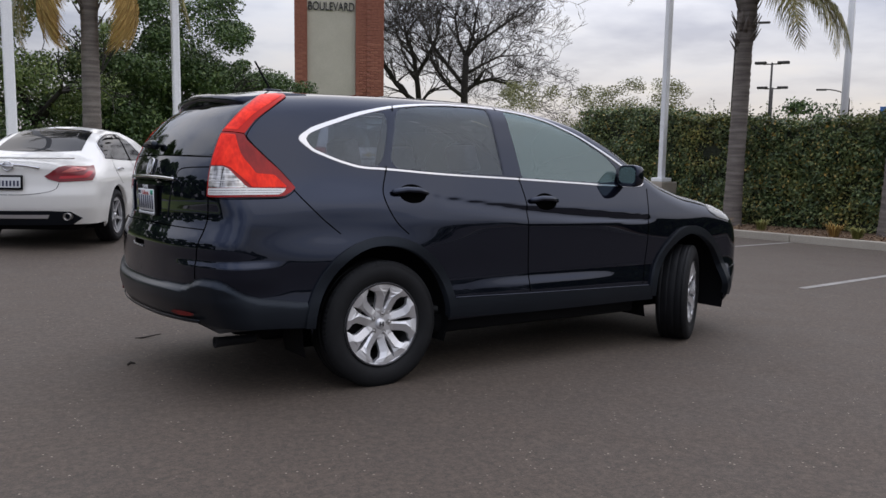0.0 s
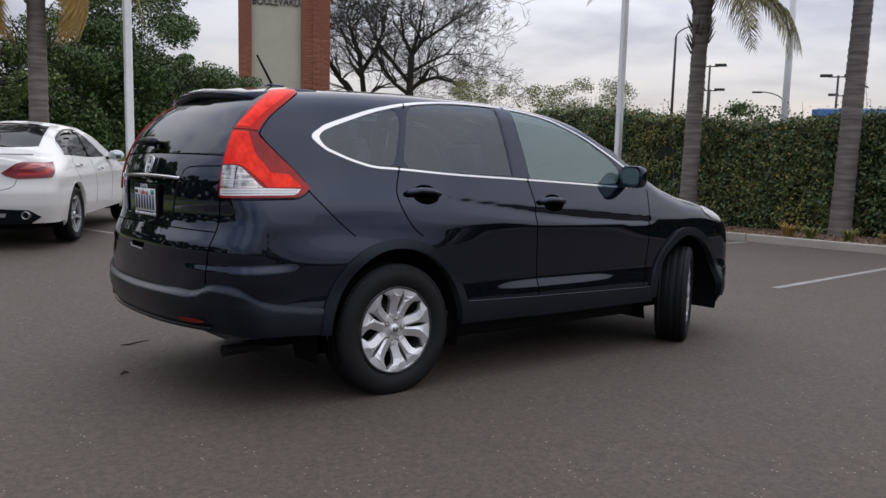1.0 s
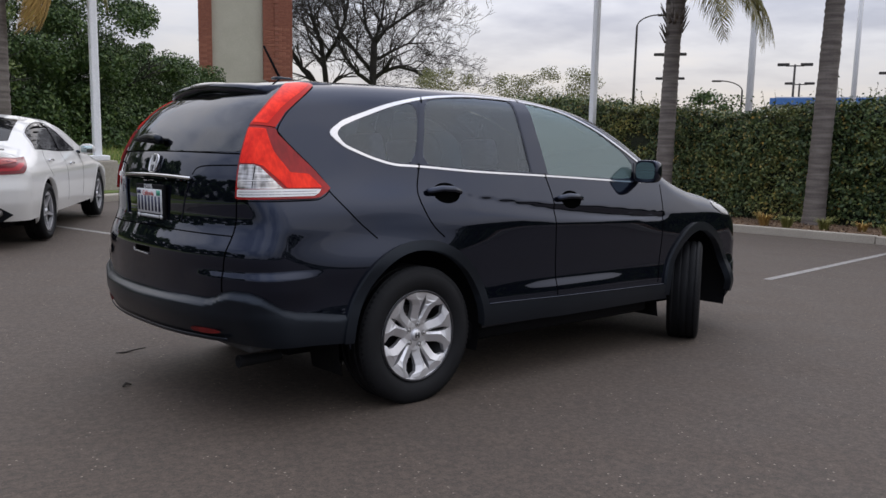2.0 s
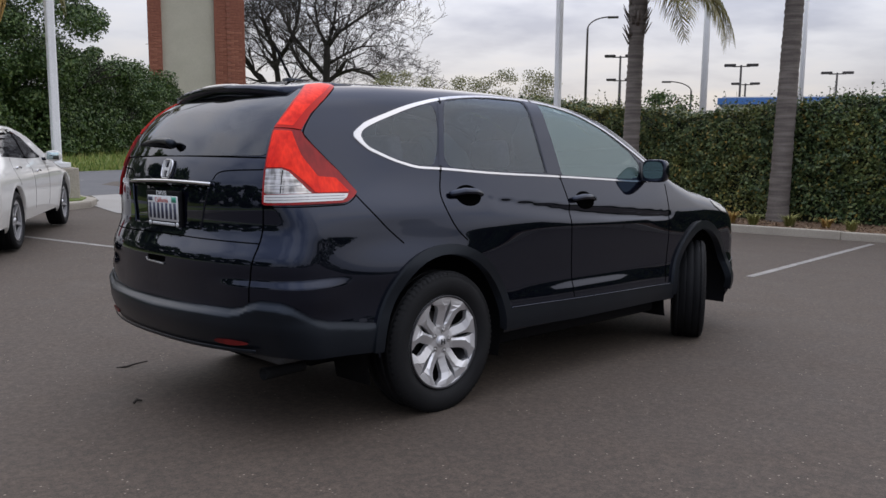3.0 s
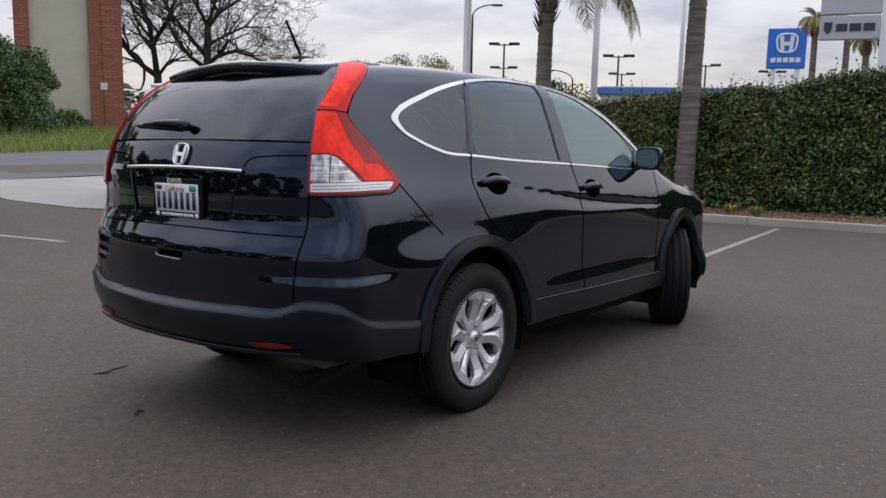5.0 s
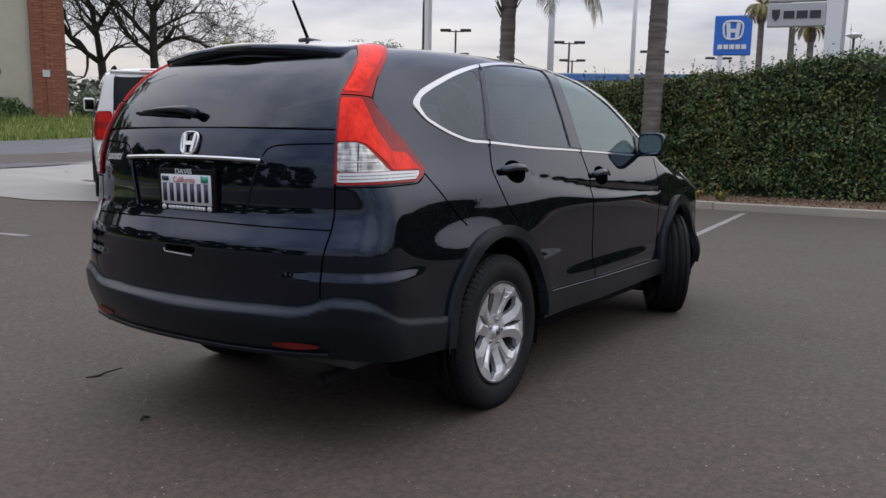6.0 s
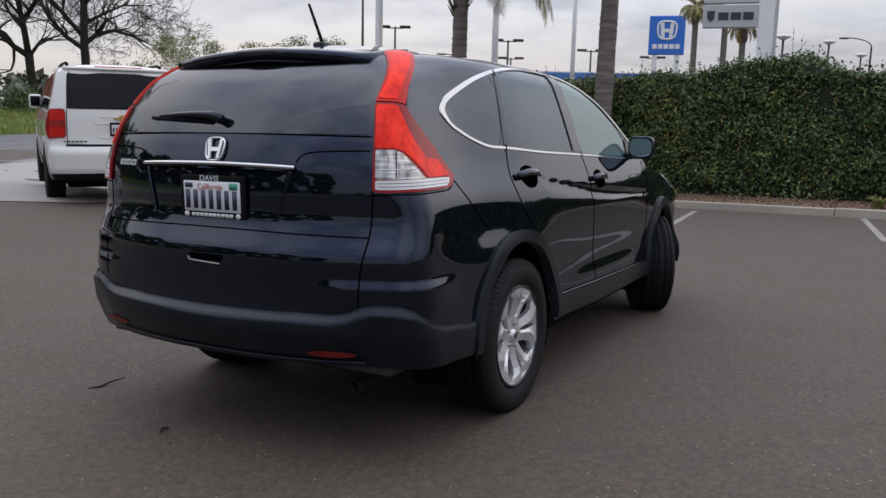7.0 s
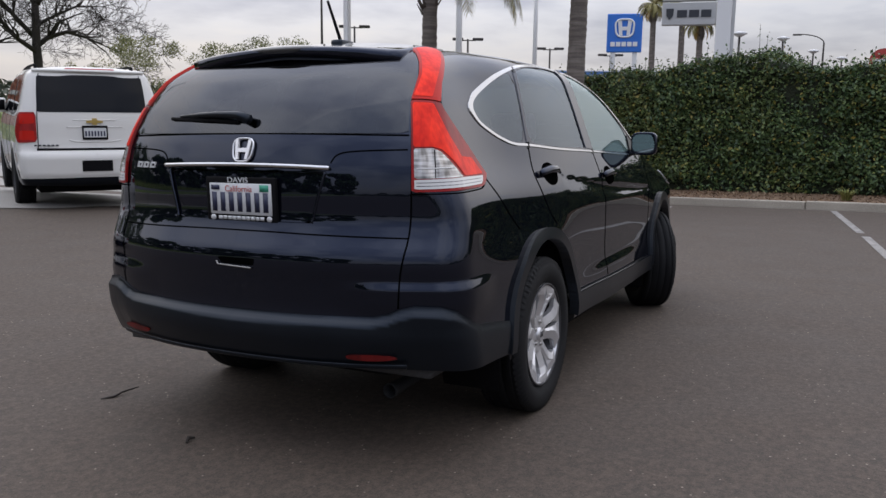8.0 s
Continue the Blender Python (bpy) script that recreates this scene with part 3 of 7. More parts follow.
def disc_face(w, spokes, rim, q, turn):
    """The spoked face of an alloy wheel."""
    n, pairs = spokes
    if pairs:
        sp = part("spokes", tidy(paired_spokes(rim, q, turn)), ALLOY, w, smooth=False)
    else:
        r0, holes = rim - 0.010, []
        for k in range(n):
            a = radians(turn) + 2 * math.pi * k / n
            half = [(0.066, 0.22), (0.12, 0.49), (r0 - 0.02, 0.575), (r0 - 0.008, 0.55)]
            holes.append([(r * math.cos(a - d), r * math.sin(a - d)) for r, d in half] + [(r * math.cos(a + d), r * math.sin(a + d)) for r, d in half[::-1]])
        ring = [(r0 * math.cos(2 * math.pi * i / 64), r0 * math.sin(2 * math.pi * i / 64)) for i in range(64)]
        v, f = fill(ring, 0.014, holes)
        r = np.hypot(v[:, 0], v[:, 1])
        y = -q * 0.60 - 0.022 * np.clip((r - 0.06) / 0.14, 0, 1) ** 1.5
        front = np.stack([v[:, 0], y, v[:, 1]], 1)
        back = front + (0, 0.034, 0)
        k = len(v)
        count = {(a, b) for t in f for a, b in ((t[0], t[1]), (t[1], t[2]), (t[2], t[0]))}
        faces = [tuple(t) for t in f] + [tuple(i + k for i in t[::-1]) for t in f]
        faces += [(a, a + k, b + k, b) for a, b in count if (b, a) not in count]
        sp = mesh_part("spokes", np.vstack([front, back]), faces, ALLOY, w, smooth=False)
    bm = lathe(bmesh.new(), [(0.0005, -q * 0.60 - 0.017), (0.022, -q * 0.60 - 0.016), (0.031, -q * 0.60 - 0.008), (0.033, -q * 0.60 + 0.01)], 28)
    cap = part("hub_cap", tidy(bm), ALLOY, w, "round silver hub cap")
    bm = bmesh.new()
    for x in (-0.010, 0.010):
        box(bm, x - 0.003, x + 0.003, -q * 0.60 - 0.020, -q * 0.60 - 0.012, -0.013, 0.013)
    box(bm, -0.010, 0.010, -q * 0.60 - 0.020, -q * 0.60 - 0.012, -0.003, 0.003)
    part("cap_mark", bm, ALLOY_DARK, cap)
    for i in range(5):
        a = radians(turn) + (i + 0.5) * 2 * math.pi / 5
        x, z = 0.057 * math.cos(a), 0.057 * math.sin(a)
        bm = lathe(bmesh.new(), [(0.017, -q * 0.60 - 0.003), (0.013, -q * 0.60 - 0.0035), (0.0125, -q * 0.60 + 0.002)], 14, centre=(x, 0, z))
        lathe(bm, [(0.0003, -q * 0.60 - 0.012), (0.008, -q * 0.60 - 0.011), (0.0095, -q * 0.60 - 0.003)], 6, centre=(x, 0, z))
        part("lug_nut", tidy(bm), STEEL, w)
    return sp


def seat(car, x, y, width, tilt=14, head=True):
    """A car seat with cushion, back and head rest."""
    s = new("seat")
    s.parent = car
    s.matrix_local = pose(x, y, 0.62)
    part("cushion", box(bmesh.new(), -0.27, 0.27, -width / 2, width / 2, -0.16, 0.02, 0.05, 3), CABIN, s)
    b = part("backrest", box(bmesh.new(), -0.07, 0.07, -width / 2, width / 2, 0, 0.60, 0.05, 3), CABIN, s)
    b.matrix_local = pose(-0.27, 0, 0.0, 0, -tilt, 0)
    if head:
        for off in ([0] if width < 0.8 else [-0.4, 0.4]):
            h = part("head_rest", box(bmesh.new(), -0.05, 0.05, -0.13, 0.13, 0.63, 0.80, 0.04, 3), CABIN, s)
            h.matrix_local = pose(-0.27, off, 0.0, 0, -tilt, 0)
    return s


# ---- the black compact SUV
def black_shape(x, z):
    out = -0.045 * step_up(x, 2.1, 3.4) * step_up(z, 0.35, 0.6) - 0.006 * step_up(x, 0.9, 2.2) * step_up(z, 1.02, 1.25)
    out = out + 0.02 * np.exp(-((x + 0.25) / 0.45) ** 2) * np.exp(-((z - 1.02) / 0.10) ** 2)
    out = out + 0.016 * (np.exp(-(x / 0.5) ** 2) + np.exp(-((x - 2.70) / 0.5) ** 2)) * (1 - step_up(z, 0.75, 1.0))
    out = out - 0.045 * np.exp(-((x + 0.32) / 0.42) ** 2) * step_up(z, 0.70, 0.97)
    # swelling low on the doors
    out = out + 0.0085 * step_up(x, 0.55, 1.15) * (1 - step_up(x, 1.5, 2.1)) * (1 - step_up(z, 0.515, 0.58))
    # the line through the door handles, undercut and widening ahead
    line = np.interp(x, (0.3, 0.4, 0.7, 1.1, 1.5, 2.2, 2.6), (1.085, 1.076, 1.050, 1.023, 1.005, 0.948, 0.92))
    band = np.maximum(np.interp(x, (0.36, 0.45, 0.7, 1.1, 1.5, 2.0, 2.2, 2.3), (0, 0.012, 0.022, 0.043, 0.058, 0.045, 0.032, 0)), 1e-4)
    back = np.clip(line - band - 0.895, 0.03, 0.09)
    return out - 0.30 * band * (step_up(line - z, 0, band) - step_up(line - band - z, 0, back))


def black_swage(x, y, z):
    """The ledge that runs round the rear corners above the bumper."""
    rise = (1 - step_up(z, 0.698, 0.746)) * step_up(z, 0.55, 0.66)
    return 0.015 * rise * step_up(-x, 0.55, 0.78) * step_up(y, 0.40, 0.66)


BLACK = Skin(
    half=([(0.15, 0.83), (0.28, 0.886), (0.40, 0.905), (0.49, 0.900), (0.57, 0.890), (0.64, 0.887), (0.80, 0.890), (0.93, 0.890),
           (1.00, 0.873), (1.08, 0.845), (1.20, 0.803), (1.41, 0.733), (1.60, 0.662), (1.72, 0.60)], 0.022),
    rear=([(0.20, -0.91), (0.30, -1.00), (0.42, -1.066), (0.53, -1.090), (0.58, -1.084), (0.62, -1.078), (0.72, -1.085), (0.78, -1.093), (0.83, -1.090), (0.89, -1.060),
           (0.95, -1.040), (1.06, -1.041), (1.15, -1.033), (1.25, -1.005), (1.32, -0.97), (1.39, -0.93), (1.50, -0.83), (1.60, -0.68), (1.72, -0.48)], 0.02),
    top=([(-0.9, 1.62), (-0.6, 1.65), (-0.2, 1.677), (0.3, 1.697), (0.8, 1.700), (1.15, 1.690), (1.47, 1.655), (1.72, 1.60), (1.96, 1.50),
          (2.19, 1.375), (2.43, 1.250), (2.69, 1.170), (2.94, 1.130), (3.19, 1.065), (3.39, 0.985), (3.54, 0.88), (3.69, 0.72)], 0.05),
    tail=(0.102, 0.692, 2.6), nose=([(0.15, 3.38), (0.3, 3.55), (0.5, 3.63), (0.7, 3.64), (0.85, 3.60), (1.0, 3.52)], 0.04), shape=black_shape, swage=black_swage, front_round=0.17)

QUARTER = rounded([(-0.42, 1.42), (-0.265, 1.500), (-0.05, 1.574), (0.160, 1.616), (0.062, 1.238), (-0.08, 1.244), (-0.21, 1.279), (-0.36, 1.35)], 2, 0.2)
REAR_PANE = rounded([(0.208, 1.620), (0.38, 1.652), (0.60, 1.672), (0.84, 1.677), (0.898, 1.672), (0.905, 1.64), (0.925, 1.24), (0.922, 1.205), (0.88, 1.207), (0.45, 1.214), (0.105, 1.236)], 2, 0.12)
FRONT_PANE = rounded([(1.040, 1.640), (1.052, 1.668), (1.10, 1.668), (1.33, 1.630), (1.50, 1.578), (1.64, 1.514), (1.90, 1.345), (1.985, 1.255), (1.93, 1.165), (1.12, 1.190), (1.082, 1.194), (1.078, 1.22)], 2, 0.12)
SURROUND_OUT = [(-0.525, 1.411), (-0.31, 1.520), (-0.09, 1.596), (0.19, 1.648), (0.56, 1.692), (0.78, 1.696), (1.0, 1.692), (1.345, 1.652), (1.65, 1.53), (1.92, 1.362),
                      (2.10, 1.232), (2.28, 1.093), (1.93, 1.143), (1.034, 1.178), (0.447, 1.195), (0.077, 1.218), (-0.084, 1.222), (-0.219, 1.257), (-0.40, 1.338)]
SURROUND_IN = [(-0.425, 1.418), (-0.268, 1.501), (-0.06, 1.576), (0.19, 1.629), (0.56, 1.679), (0.78, 1.684), (1.0, 1.680), (1.342, 1.640), (1.642, 1.521), (1.905, 1.355),
                     (2.085, 1.226), (2.22, 1.119), (1.93, 1.154), (1.034, 1.189), (0.447, 1.207), (0.077, 1.231), (-0.080, 1.236), (-0.208, 1.272), (-0.372, 1.350)]
CHROME_OUT = rounded([(b[0] + (a[0] - b[0]) * 0.80, b[1] + (a[1] - b[1]) * 0.80) for a, b in zip(SURROUND_OUT, SURROUND_IN)], 2, 0.2)
CHROME_IN = rounded(SURROUND_IN, 2, 0.2)
REAR_HOLE = arc_ring(0.008, 0.352, 0.445, 0.452, -14, 194)
FRONT_HOLE = arc_ring(2.70, 0.352, 0.425, 0.45, -14, 194)


def black_suv(m):
    car = thing("black_suv", m, "glossy black compact SUV, parked on asphalt with its front wheels turned", "car")
    k, mid = BLACK, BLACK.mid
    top_v = lambda s: float(k.height(np.clip(s, k.xc, k.xf))) + 0.45 * math.pi / 2
    # shell: sides and tail
    edge = [(s, top_v(s)) for s in np.linspace(k.front, mid, 60)]
    screen = rounded([(1.50, top_v(1.5)), (1.56, 1.72), (1.72, 1.60), (2.05, 1.38), (2.33, 1.21), (2.40, 1.25), (2.42, top_v(2.42)), (2.0, top_v(2.0) + 0.2), (1.7, 2.2)], 1, 0.15)
    rear_glass = rounded([(-0.935, 1.275), (-0.925, 1.36), (-0.905, 1.41), (-0.875, 1.585), (-1.05, 1.60), (-1.30, 1.60), (-1.58, 1.60), (-1.58, 1.27)], 1, 0.08)
    plate_hole = [(-1.185, 1.135), (-1.232, 0.94), (-1.70, 0.94), (-1.70, 1.135)]
    outline = [(mid, 0.41), (-0.46, 0.41), (-0.44, 0.34), (k.front, 0.34)] + edge
    for mirror in (False, True):
        panel(k, "body_side", outline, BLACK_PAINT, car, step=0.042 if mirror else 0.0165, depth=0, mirror=mirror,
              holes=[QUARTER, REAR_PANE, FRONT_PANE, REAR_HOLE, FRONT_HOLE, screen, rear_glass, plate_hole])
    # roof and bonnet strip
    xs, ys = np.linspace(k.xc, k.xf, 110), np.linspace(-0.35, 0.35, 15)
    gx, gy = np.meshgrid(xs, ys, indexing="ij")
    o = np.stack([gx.ravel(), gy.ravel(), k.height(gx.ravel())], 1)
    p = k.cast(o, np.tile((0.0, 0.0, 1.0), (len(o), 1)))
    n = k.normals(p)
    quads = [(i * 15 + j, (i + 1) * 15 + j, (i + 1) * 15 + j + 1, i * 15 + j + 1) for i in range(109) for j in range(14)]
    roof = [q for q in quads if not 1.50 < xs[q[0] // 15] < 2.40]
    mesh_part("roof", p, roof, BLACK_PAINT, car, "", n)
    mesh_part("windscreen", p + n * 0.002, [q for q in quads if 1.47 < xs[q[0] // 15] < 2.43], TINTED, car, "", n)
    # panes
    for mirror in (False, True):
        panel(k, "windscreen_corner", rounded([(1.48, top_v(1.48)), (1.54, 1.71), (1.70, 1.59), (2.05, 1.36), (2.35, 1.19), (2.42, 1.25), (2.44, top_v(2.44) - 0.002), (2.2, top_v(2.2) - 0.002), (2.0, top_v(2.0) - 0.002), (1.75, top_v(1.75) - 0.002)], 0), TINTED, car, 0.002, 0.05, depth=0, mirror=mirror)
        panel(k, "quarter_window", QUARTER, PRIVACY, car, -0.001, 0.04, depth=0.004, mirror=mirror, label="dark privacy glass")
        panel(k, "rear_window", REAR_PANE, PRIVACY, car, -0.003, 0.04, depth=0.004, mirror=mirror, label="dark privacy glass")
        panel(k, "front_window", FRONT_PANE, TINTED, car, -0.003, 0.04, depth=0.004, mirror=mirror, label="lightly tinted glass")
        panel(k, "window_chrome", CHROME_OUT, CHROME, car, 0.005, 0.03, holes=[CHROME_IN], depth=0.010, mirror=mirror, label="bright chrome surround")
        panel(k, "rear_pillar_trim", [(0.915, 1.680), (1.030, 1.672), (1.068, 1.196), (0.936, 1.203)], BLACK_PAINT, car, 0.0035, 0.03, depth=0.006, mirror=mirror)
        panel(k, "middle_pillar_trim", [(0.168, 1.612), (0.198, 1.618), (0.097, 1.236), (0.070, 1.238)], BLACK_PAINT, car, 0.0035, 0.03, depth=0.006, mirror=mirror)
        panel(k, "mirror_sail", [(1.955, 1.165), (2.0, 1.262), (2.06, 1.222), (2.19, 1.122)], PLASTIC, car, 0.004, 0.03, depth=0.006, mirror=mirror)
    full = lambda half: half + both(half, mid)
    panel(k, "rear_glass", rounded(full([(-1.3, 1.268), (-0.922, 1.268), (-0.914, 1.35), (-0.894, 1.40), (-0.872, 1.46), (-0.856, 1.54), (-0.858, 1.615), (-1.05, 1.625), (-1.3, 1.615)]), 1, 0.06), TAIL_GLASS, car, 0.003, 0.04, depth=0.006, label="dark tinted tailgate glass", rake=0.62)
    # panel gaps
    for mirror in (False, True):
        groove(k, "door_gap", [(0.188, 1.634), (0.14, 1.45), (0.075, 1.209), (0.036, 1.12), (0.030, 1.07), (0.05, 1.0), (0.101, 0.915), (0.17, 0.86)], 0.0032, SEAM, car, mirror=mirror)
        groove(k, "door_gap", [(0.985, 1.69), (1.005, 1.42), (1.052, 1.185), (1.082, 1.03), (1.072, 0.93), (1.09, 0.47)], 0.0032, SEAM, car, mirror=mirror)
        groove(k, "door_gap", [(2.25, 1.085), (2.222, 0.98), (2.208, 0.87), (2.20, 0.70), (2.16, 0.46)], 0.0030, SEAM, car, mirror=mirror)
        groove(k, "body_gap", [(-0.80, 1.36), (-0.70, 1.268), (-0.525, 1.095), (-0.39, 0.975), (-0.258, 0.869)], 0.0030, SEAM, car, mirror=mirror)
        groove(k, "tailgate_gap", [(-0.858, 1.63), (-0.854, 1.54), (-0.872, 1.46), (-0.896, 1.40), (-0.911, 1.35), (-0.916, 1.06), (-0.918, 0.92), (-0.950, 0.79), (-0.956, 0.64)], 0.0032, SEAM, car, mirror=mirror)
        groove(k, "panel_crease", [(-0.925, 1.215), (-1.10, 1.210), (-1.155, 1.198), (-1.172, 1.165)], 0.003, SEAM, car, 0.0006, mirror=mirror, thick=0.2)
        groove(k, "recess_edge", [(-1.188, 1.132), (-1.21, 1.04), (-1.236, 0.940)], 0.006, BLACK_PAINT, car, 0.0, mirror=mirror, thick=0.7)
        for line in ([(0.192, 1.640), (0.184, 1.606)], [(0.984, 1.700), (0.989, 1.668)], [(0.080, 1.240), (0.074, 1.210)], [(1.050, 1.195), (1.053, 1.170)]):
            groove(k, "chrome_gap", line, 0.0032, SEAM, car, 0.0065, mirror=mirror, curve_it=False)
    groove(k, "tailgate_crease", [(-0.925, 0.894), (-1.15, 0.898), (-1.4, 0.903), (-1.564, 0.903), (-1.73, 0.903), (-1.98, 0.898), (-2.2, 0.894)], 0.003, SEAM, car, 0.0006, thick=0.2)
    groove(k, "glass_edge", [(-0.92, 1.262), (-1.2, 1.266), (-1.564, 1.268), (-1.93, 1.266), (-2.21, 1.262)], 0.0035, SEAM, car, 0.0006, thick=0.2)
    # door handles; flat near-black patches paint the shade of their dished recesses
    for mirror in (False, True):
        for c, z in ((0.225, 1.088), (1.245, 1.042)):
            panel(k, "handle_recess_shade", [(c + 0.092 * math.cos(a), z + 0.054 * math.sin(a)) for a in np.linspace(0, 2 * math.pi, 25)[:-1]], SEAM, car, 0.002, 0.02, depth=0.002, mirror=mirror)
            pts = np.array([(c - 0.14, z + 0.004), (c - 0.12, z + 0.006), (c - 0.05, z + 0.012), (c + 0.03, z + 0.010), (c + 0.09, z + 0.003), (c + 0.11, z)])
            pt, nn = k.at(pts[:, 0], pts[:, 1])
            pt = pt + nn * np.array([0.012, 0.020, 0.034, 0.034, 0.018, 0.004])[:, None]
            if mirror:
                pt, nn = pt * (1, -1, 1), nn * (1, -1, 1)
            part("door_handle", tidy(tube(bmesh.new(), pt, [0.012, 0.017, 0.018, 0.018, 0.015, 0.006], 10, flat=0.55, up=[tuple(q) for q in nn])), BLACK_PAINT, car, "black door handle")
    # cladding
    ring_r = arc_ring(0.008, 0.352, 0.492, 0.497, 1, 177) + arc_ring(0.008, 0.352, 0.440, 0.446, 177, 1)
    ring_f = arc_ring(2.70, 0.352, 0.475, 0.492, -4, 178) + arc_ring(2.70, 0.352, 0.422, 0.443, 178, -4)
    for mirror in (False, True):
        panel(k, "wheel_arch_trim", ring_r, PLASTIC, car, 0.022, 0.03, depth=0.05, mirror=mirror, label="matt black wheel arch trim")
        panel(k, "wheel_arch_trim", ring_f, PLASTIC, car, 0.022, 0.03, depth=0.05, mirror=mirror, label="matt black wheel arch trim")
        panel(k, "sill_trim", [(0.485, 0.468), (1.1, 0.457), (2.23, 0.44), (2.25, 0.345), (1.1, 0.345), (0.48, 0.360)], PLASTIC, car, 0.02, 0.04, depth=0.05, mirror=mirror, label="matt black sill trim")
    for mirror in (False, True):
        groove(k, "sill_edge", [(0.49, 0.474), (1.1, 0.462), (2.22, 0.446)], 0.004, BLACK_PAINT, car, 0.016, mirror=mirror, curve_it=False, thick=0.8)
    b_half = [(-1.564, 0.408), (-0.95, 0.406), (-0.60, 0.388), (-0.47, 0.378), (-0.462, 0.44), (-0.470, 0.512), (-0.52, 0.522), (-0.69, 0.552), (-0.735, 0.575), (-0.800, 0.632), (-0.84, 0.648), (-0.91, 0.652), (-0.952, 0.638), (-0.985, 0.618), (-1.03, 0.606), (-1.25, 0.598), (-1.564, 0.592)]
    top_s, top_v2 = zip(*sorted(b_half[6:]))

    def shelf(s, v):
        s = np.where(s < mid, 2 * mid - s, s)
        drop = np.interp(s, top_s, top_v2) - v
        fade = 1 - 0.7 * step_up(s, -0.86, -0.74)
        return 0.006 + 0.026 * fade * step_up(drop, -0.002, 0.040) - 0.030 * fade * step_up(drop, 0.05, 0.27)

    bumper = panel(k, "rear_bumper", b_half[1:-1] + both(b_half[1:-1], mid), PLASTIC, car, shelf, 0.0125, depth=0.06, label="matt black textured plastic bumper")
    groove(k, "bumper_lip", [(-0.93, 0.428), (-1.2, 0.422), (-1.564, 0.420), (-1.93, 0.422), (-2.20, 0.428)], 0.010, PLASTIC, bumper, 0.024)
    for mirror in (False, True):
        panel(k, "reflector", rounded([(-0.955, 0.456), (-0.965, 0.466), (-1.03, 0.470), (-1.110, 0.465), (-1.100, 0.450), (-1.03, 0.446)], 1), DULL_RED, bumper, 0.029, 0.02, depth=0.008, mirror=mirror, label="red reflector")
    # lamps
    for mirror in (False, True):
        lamp = panel(k, "tail_lamp", rounded([(-0.911, 1.3575), (-0.803, 1.3575), (-0.790, 1.336), (-0.739, 1.295), (-0.630, 1.207), (-0.528, 1.112), (-0.556, 1.090), (-0.590, 1.072), (-0.620, 1.067), (-0.915, 1.062), (-0.914, 1.20)], 1, 0.04), DEEP_RED, car, 0.012, 0.02, depth=0.028, mirror=mirror, label="red and clear wraparound tail lamp")
        panel(k, "red_section", rounded([(-0.906, 1.350), (-0.836, 1.350), (-0.815, 1.306), (-0.797, 1.272), (-0.762, 1.226), (-0.732, 1.184), (-0.652, 1.178), (-0.578, 1.114), (-0.738, 1.113), (-0.780, 1.164), (-0.824, 1.212), (-0.852, 1.222), (-0.908, 1.222)], 1, 0.06), BRIGHT_RED, lamp, 0.0145, 0.02, depth=0.003, mirror=mirror)
        lens = panel(k, "clear_section", rounded([(-0.906, 1.216), (-0.852, 1.216), (-0.829, 1.204), (-0.792, 1.159), (-0.763, 1.121), (-0.750, 1.110), (-0.906, 1.110)], 1, 0.05), CLEAR_LENS, lamp, 0.014, 0.02, depth=0.003, mirror=mirror, label="clear reversing lamp with faceted reflector")
        panel(k, "white_strip", rounded([(-0.906, 1.106), (-0.740, 1.108), (-0.586, 1.106), (-0.600, 1.088), (-0.622, 1.076), (-0.906, 1.072)], 1, 0.05), WHITE_LENS, lamp, 0.014, 0.02, depth=0.003, mirror=mirror, label="white lamp strip")
        for z in (1.083, 1.095):
            groove(k, "lens_rib", [(-0.900, z), (-0.61, z + 0.002)], 0.0012, ALLOY_DARK, lens, 0.0142, mirror=mirror, curve_it=False)
        groove(k, "lens_rib", [(-0.900, 1.145), (-0.785, 1.145)], 0.002, WHITE_LENS, lens, 0.0155, mirror=mirror, curve_it=False)
        groove(k, "lens_rib", [(-0.848, 1.210), (-0.848, 1.112)], 0.002, SEAM, lens, 0.0145, mirror=mirror, curve_it=False)
        upper = panel(k, "upper_tail_lamp", rounded([(-0.909, 1.3625), (-0.803, 1.3625), (-0.774, 1.440), (-0.730, 1.507), (-0.655, 1.604), (-0.590, 1.680), (-0.62, 1.715), (-0.72, 1.705), (-0.86, 1.655), (-0.852, 1.60), (-0.852, 1.54), (-0.870, 1.46), (-0.894, 1.40)], 0), RED_LENS, car, 0.012, 0.02, depth=0.028, mirror=mirror, label="red pillar lamp")
        panel(k, "red_section", rounded([(-0.900, 1.372), (-0.835, 1.372), (-0.795, 1.452), (-0.752, 1.518), (-0.678, 1.615), (-0.632, 1.675), (-0.72, 1.690), (-0.838, 1.645), (-0.836, 1.56), (-0.858, 1.46)], 1, 0.05), BRIGHT_RED, upper, 0.0145, 0.02, depth=0.003, mirror=mirror)
    for mirror in (False, True):
        groove(k, "lamp_gap", [(-0.582, 1.684), (-0.648, 1.608), (-0.723, 1.511), (-0.767, 1.443), (-0.796, 1.360), (-0.784, 1.340), (-0.733, 1.301), (-0.624, 1.213), (-0.519, 1.113), (-0.550, 1.083), (-0.588, 1.064), (-0.620, 1.059), (-0.915, 1.054)], 0.0024, SEAM, car, 0.003, mirror=mirror)
        groove(k, "lamp_gap", [(-0.909, 1.3600), (-0.803, 1.3600)], 0.0018, SEAM, car, 0.012, mirror=mirror, curve_it=False)
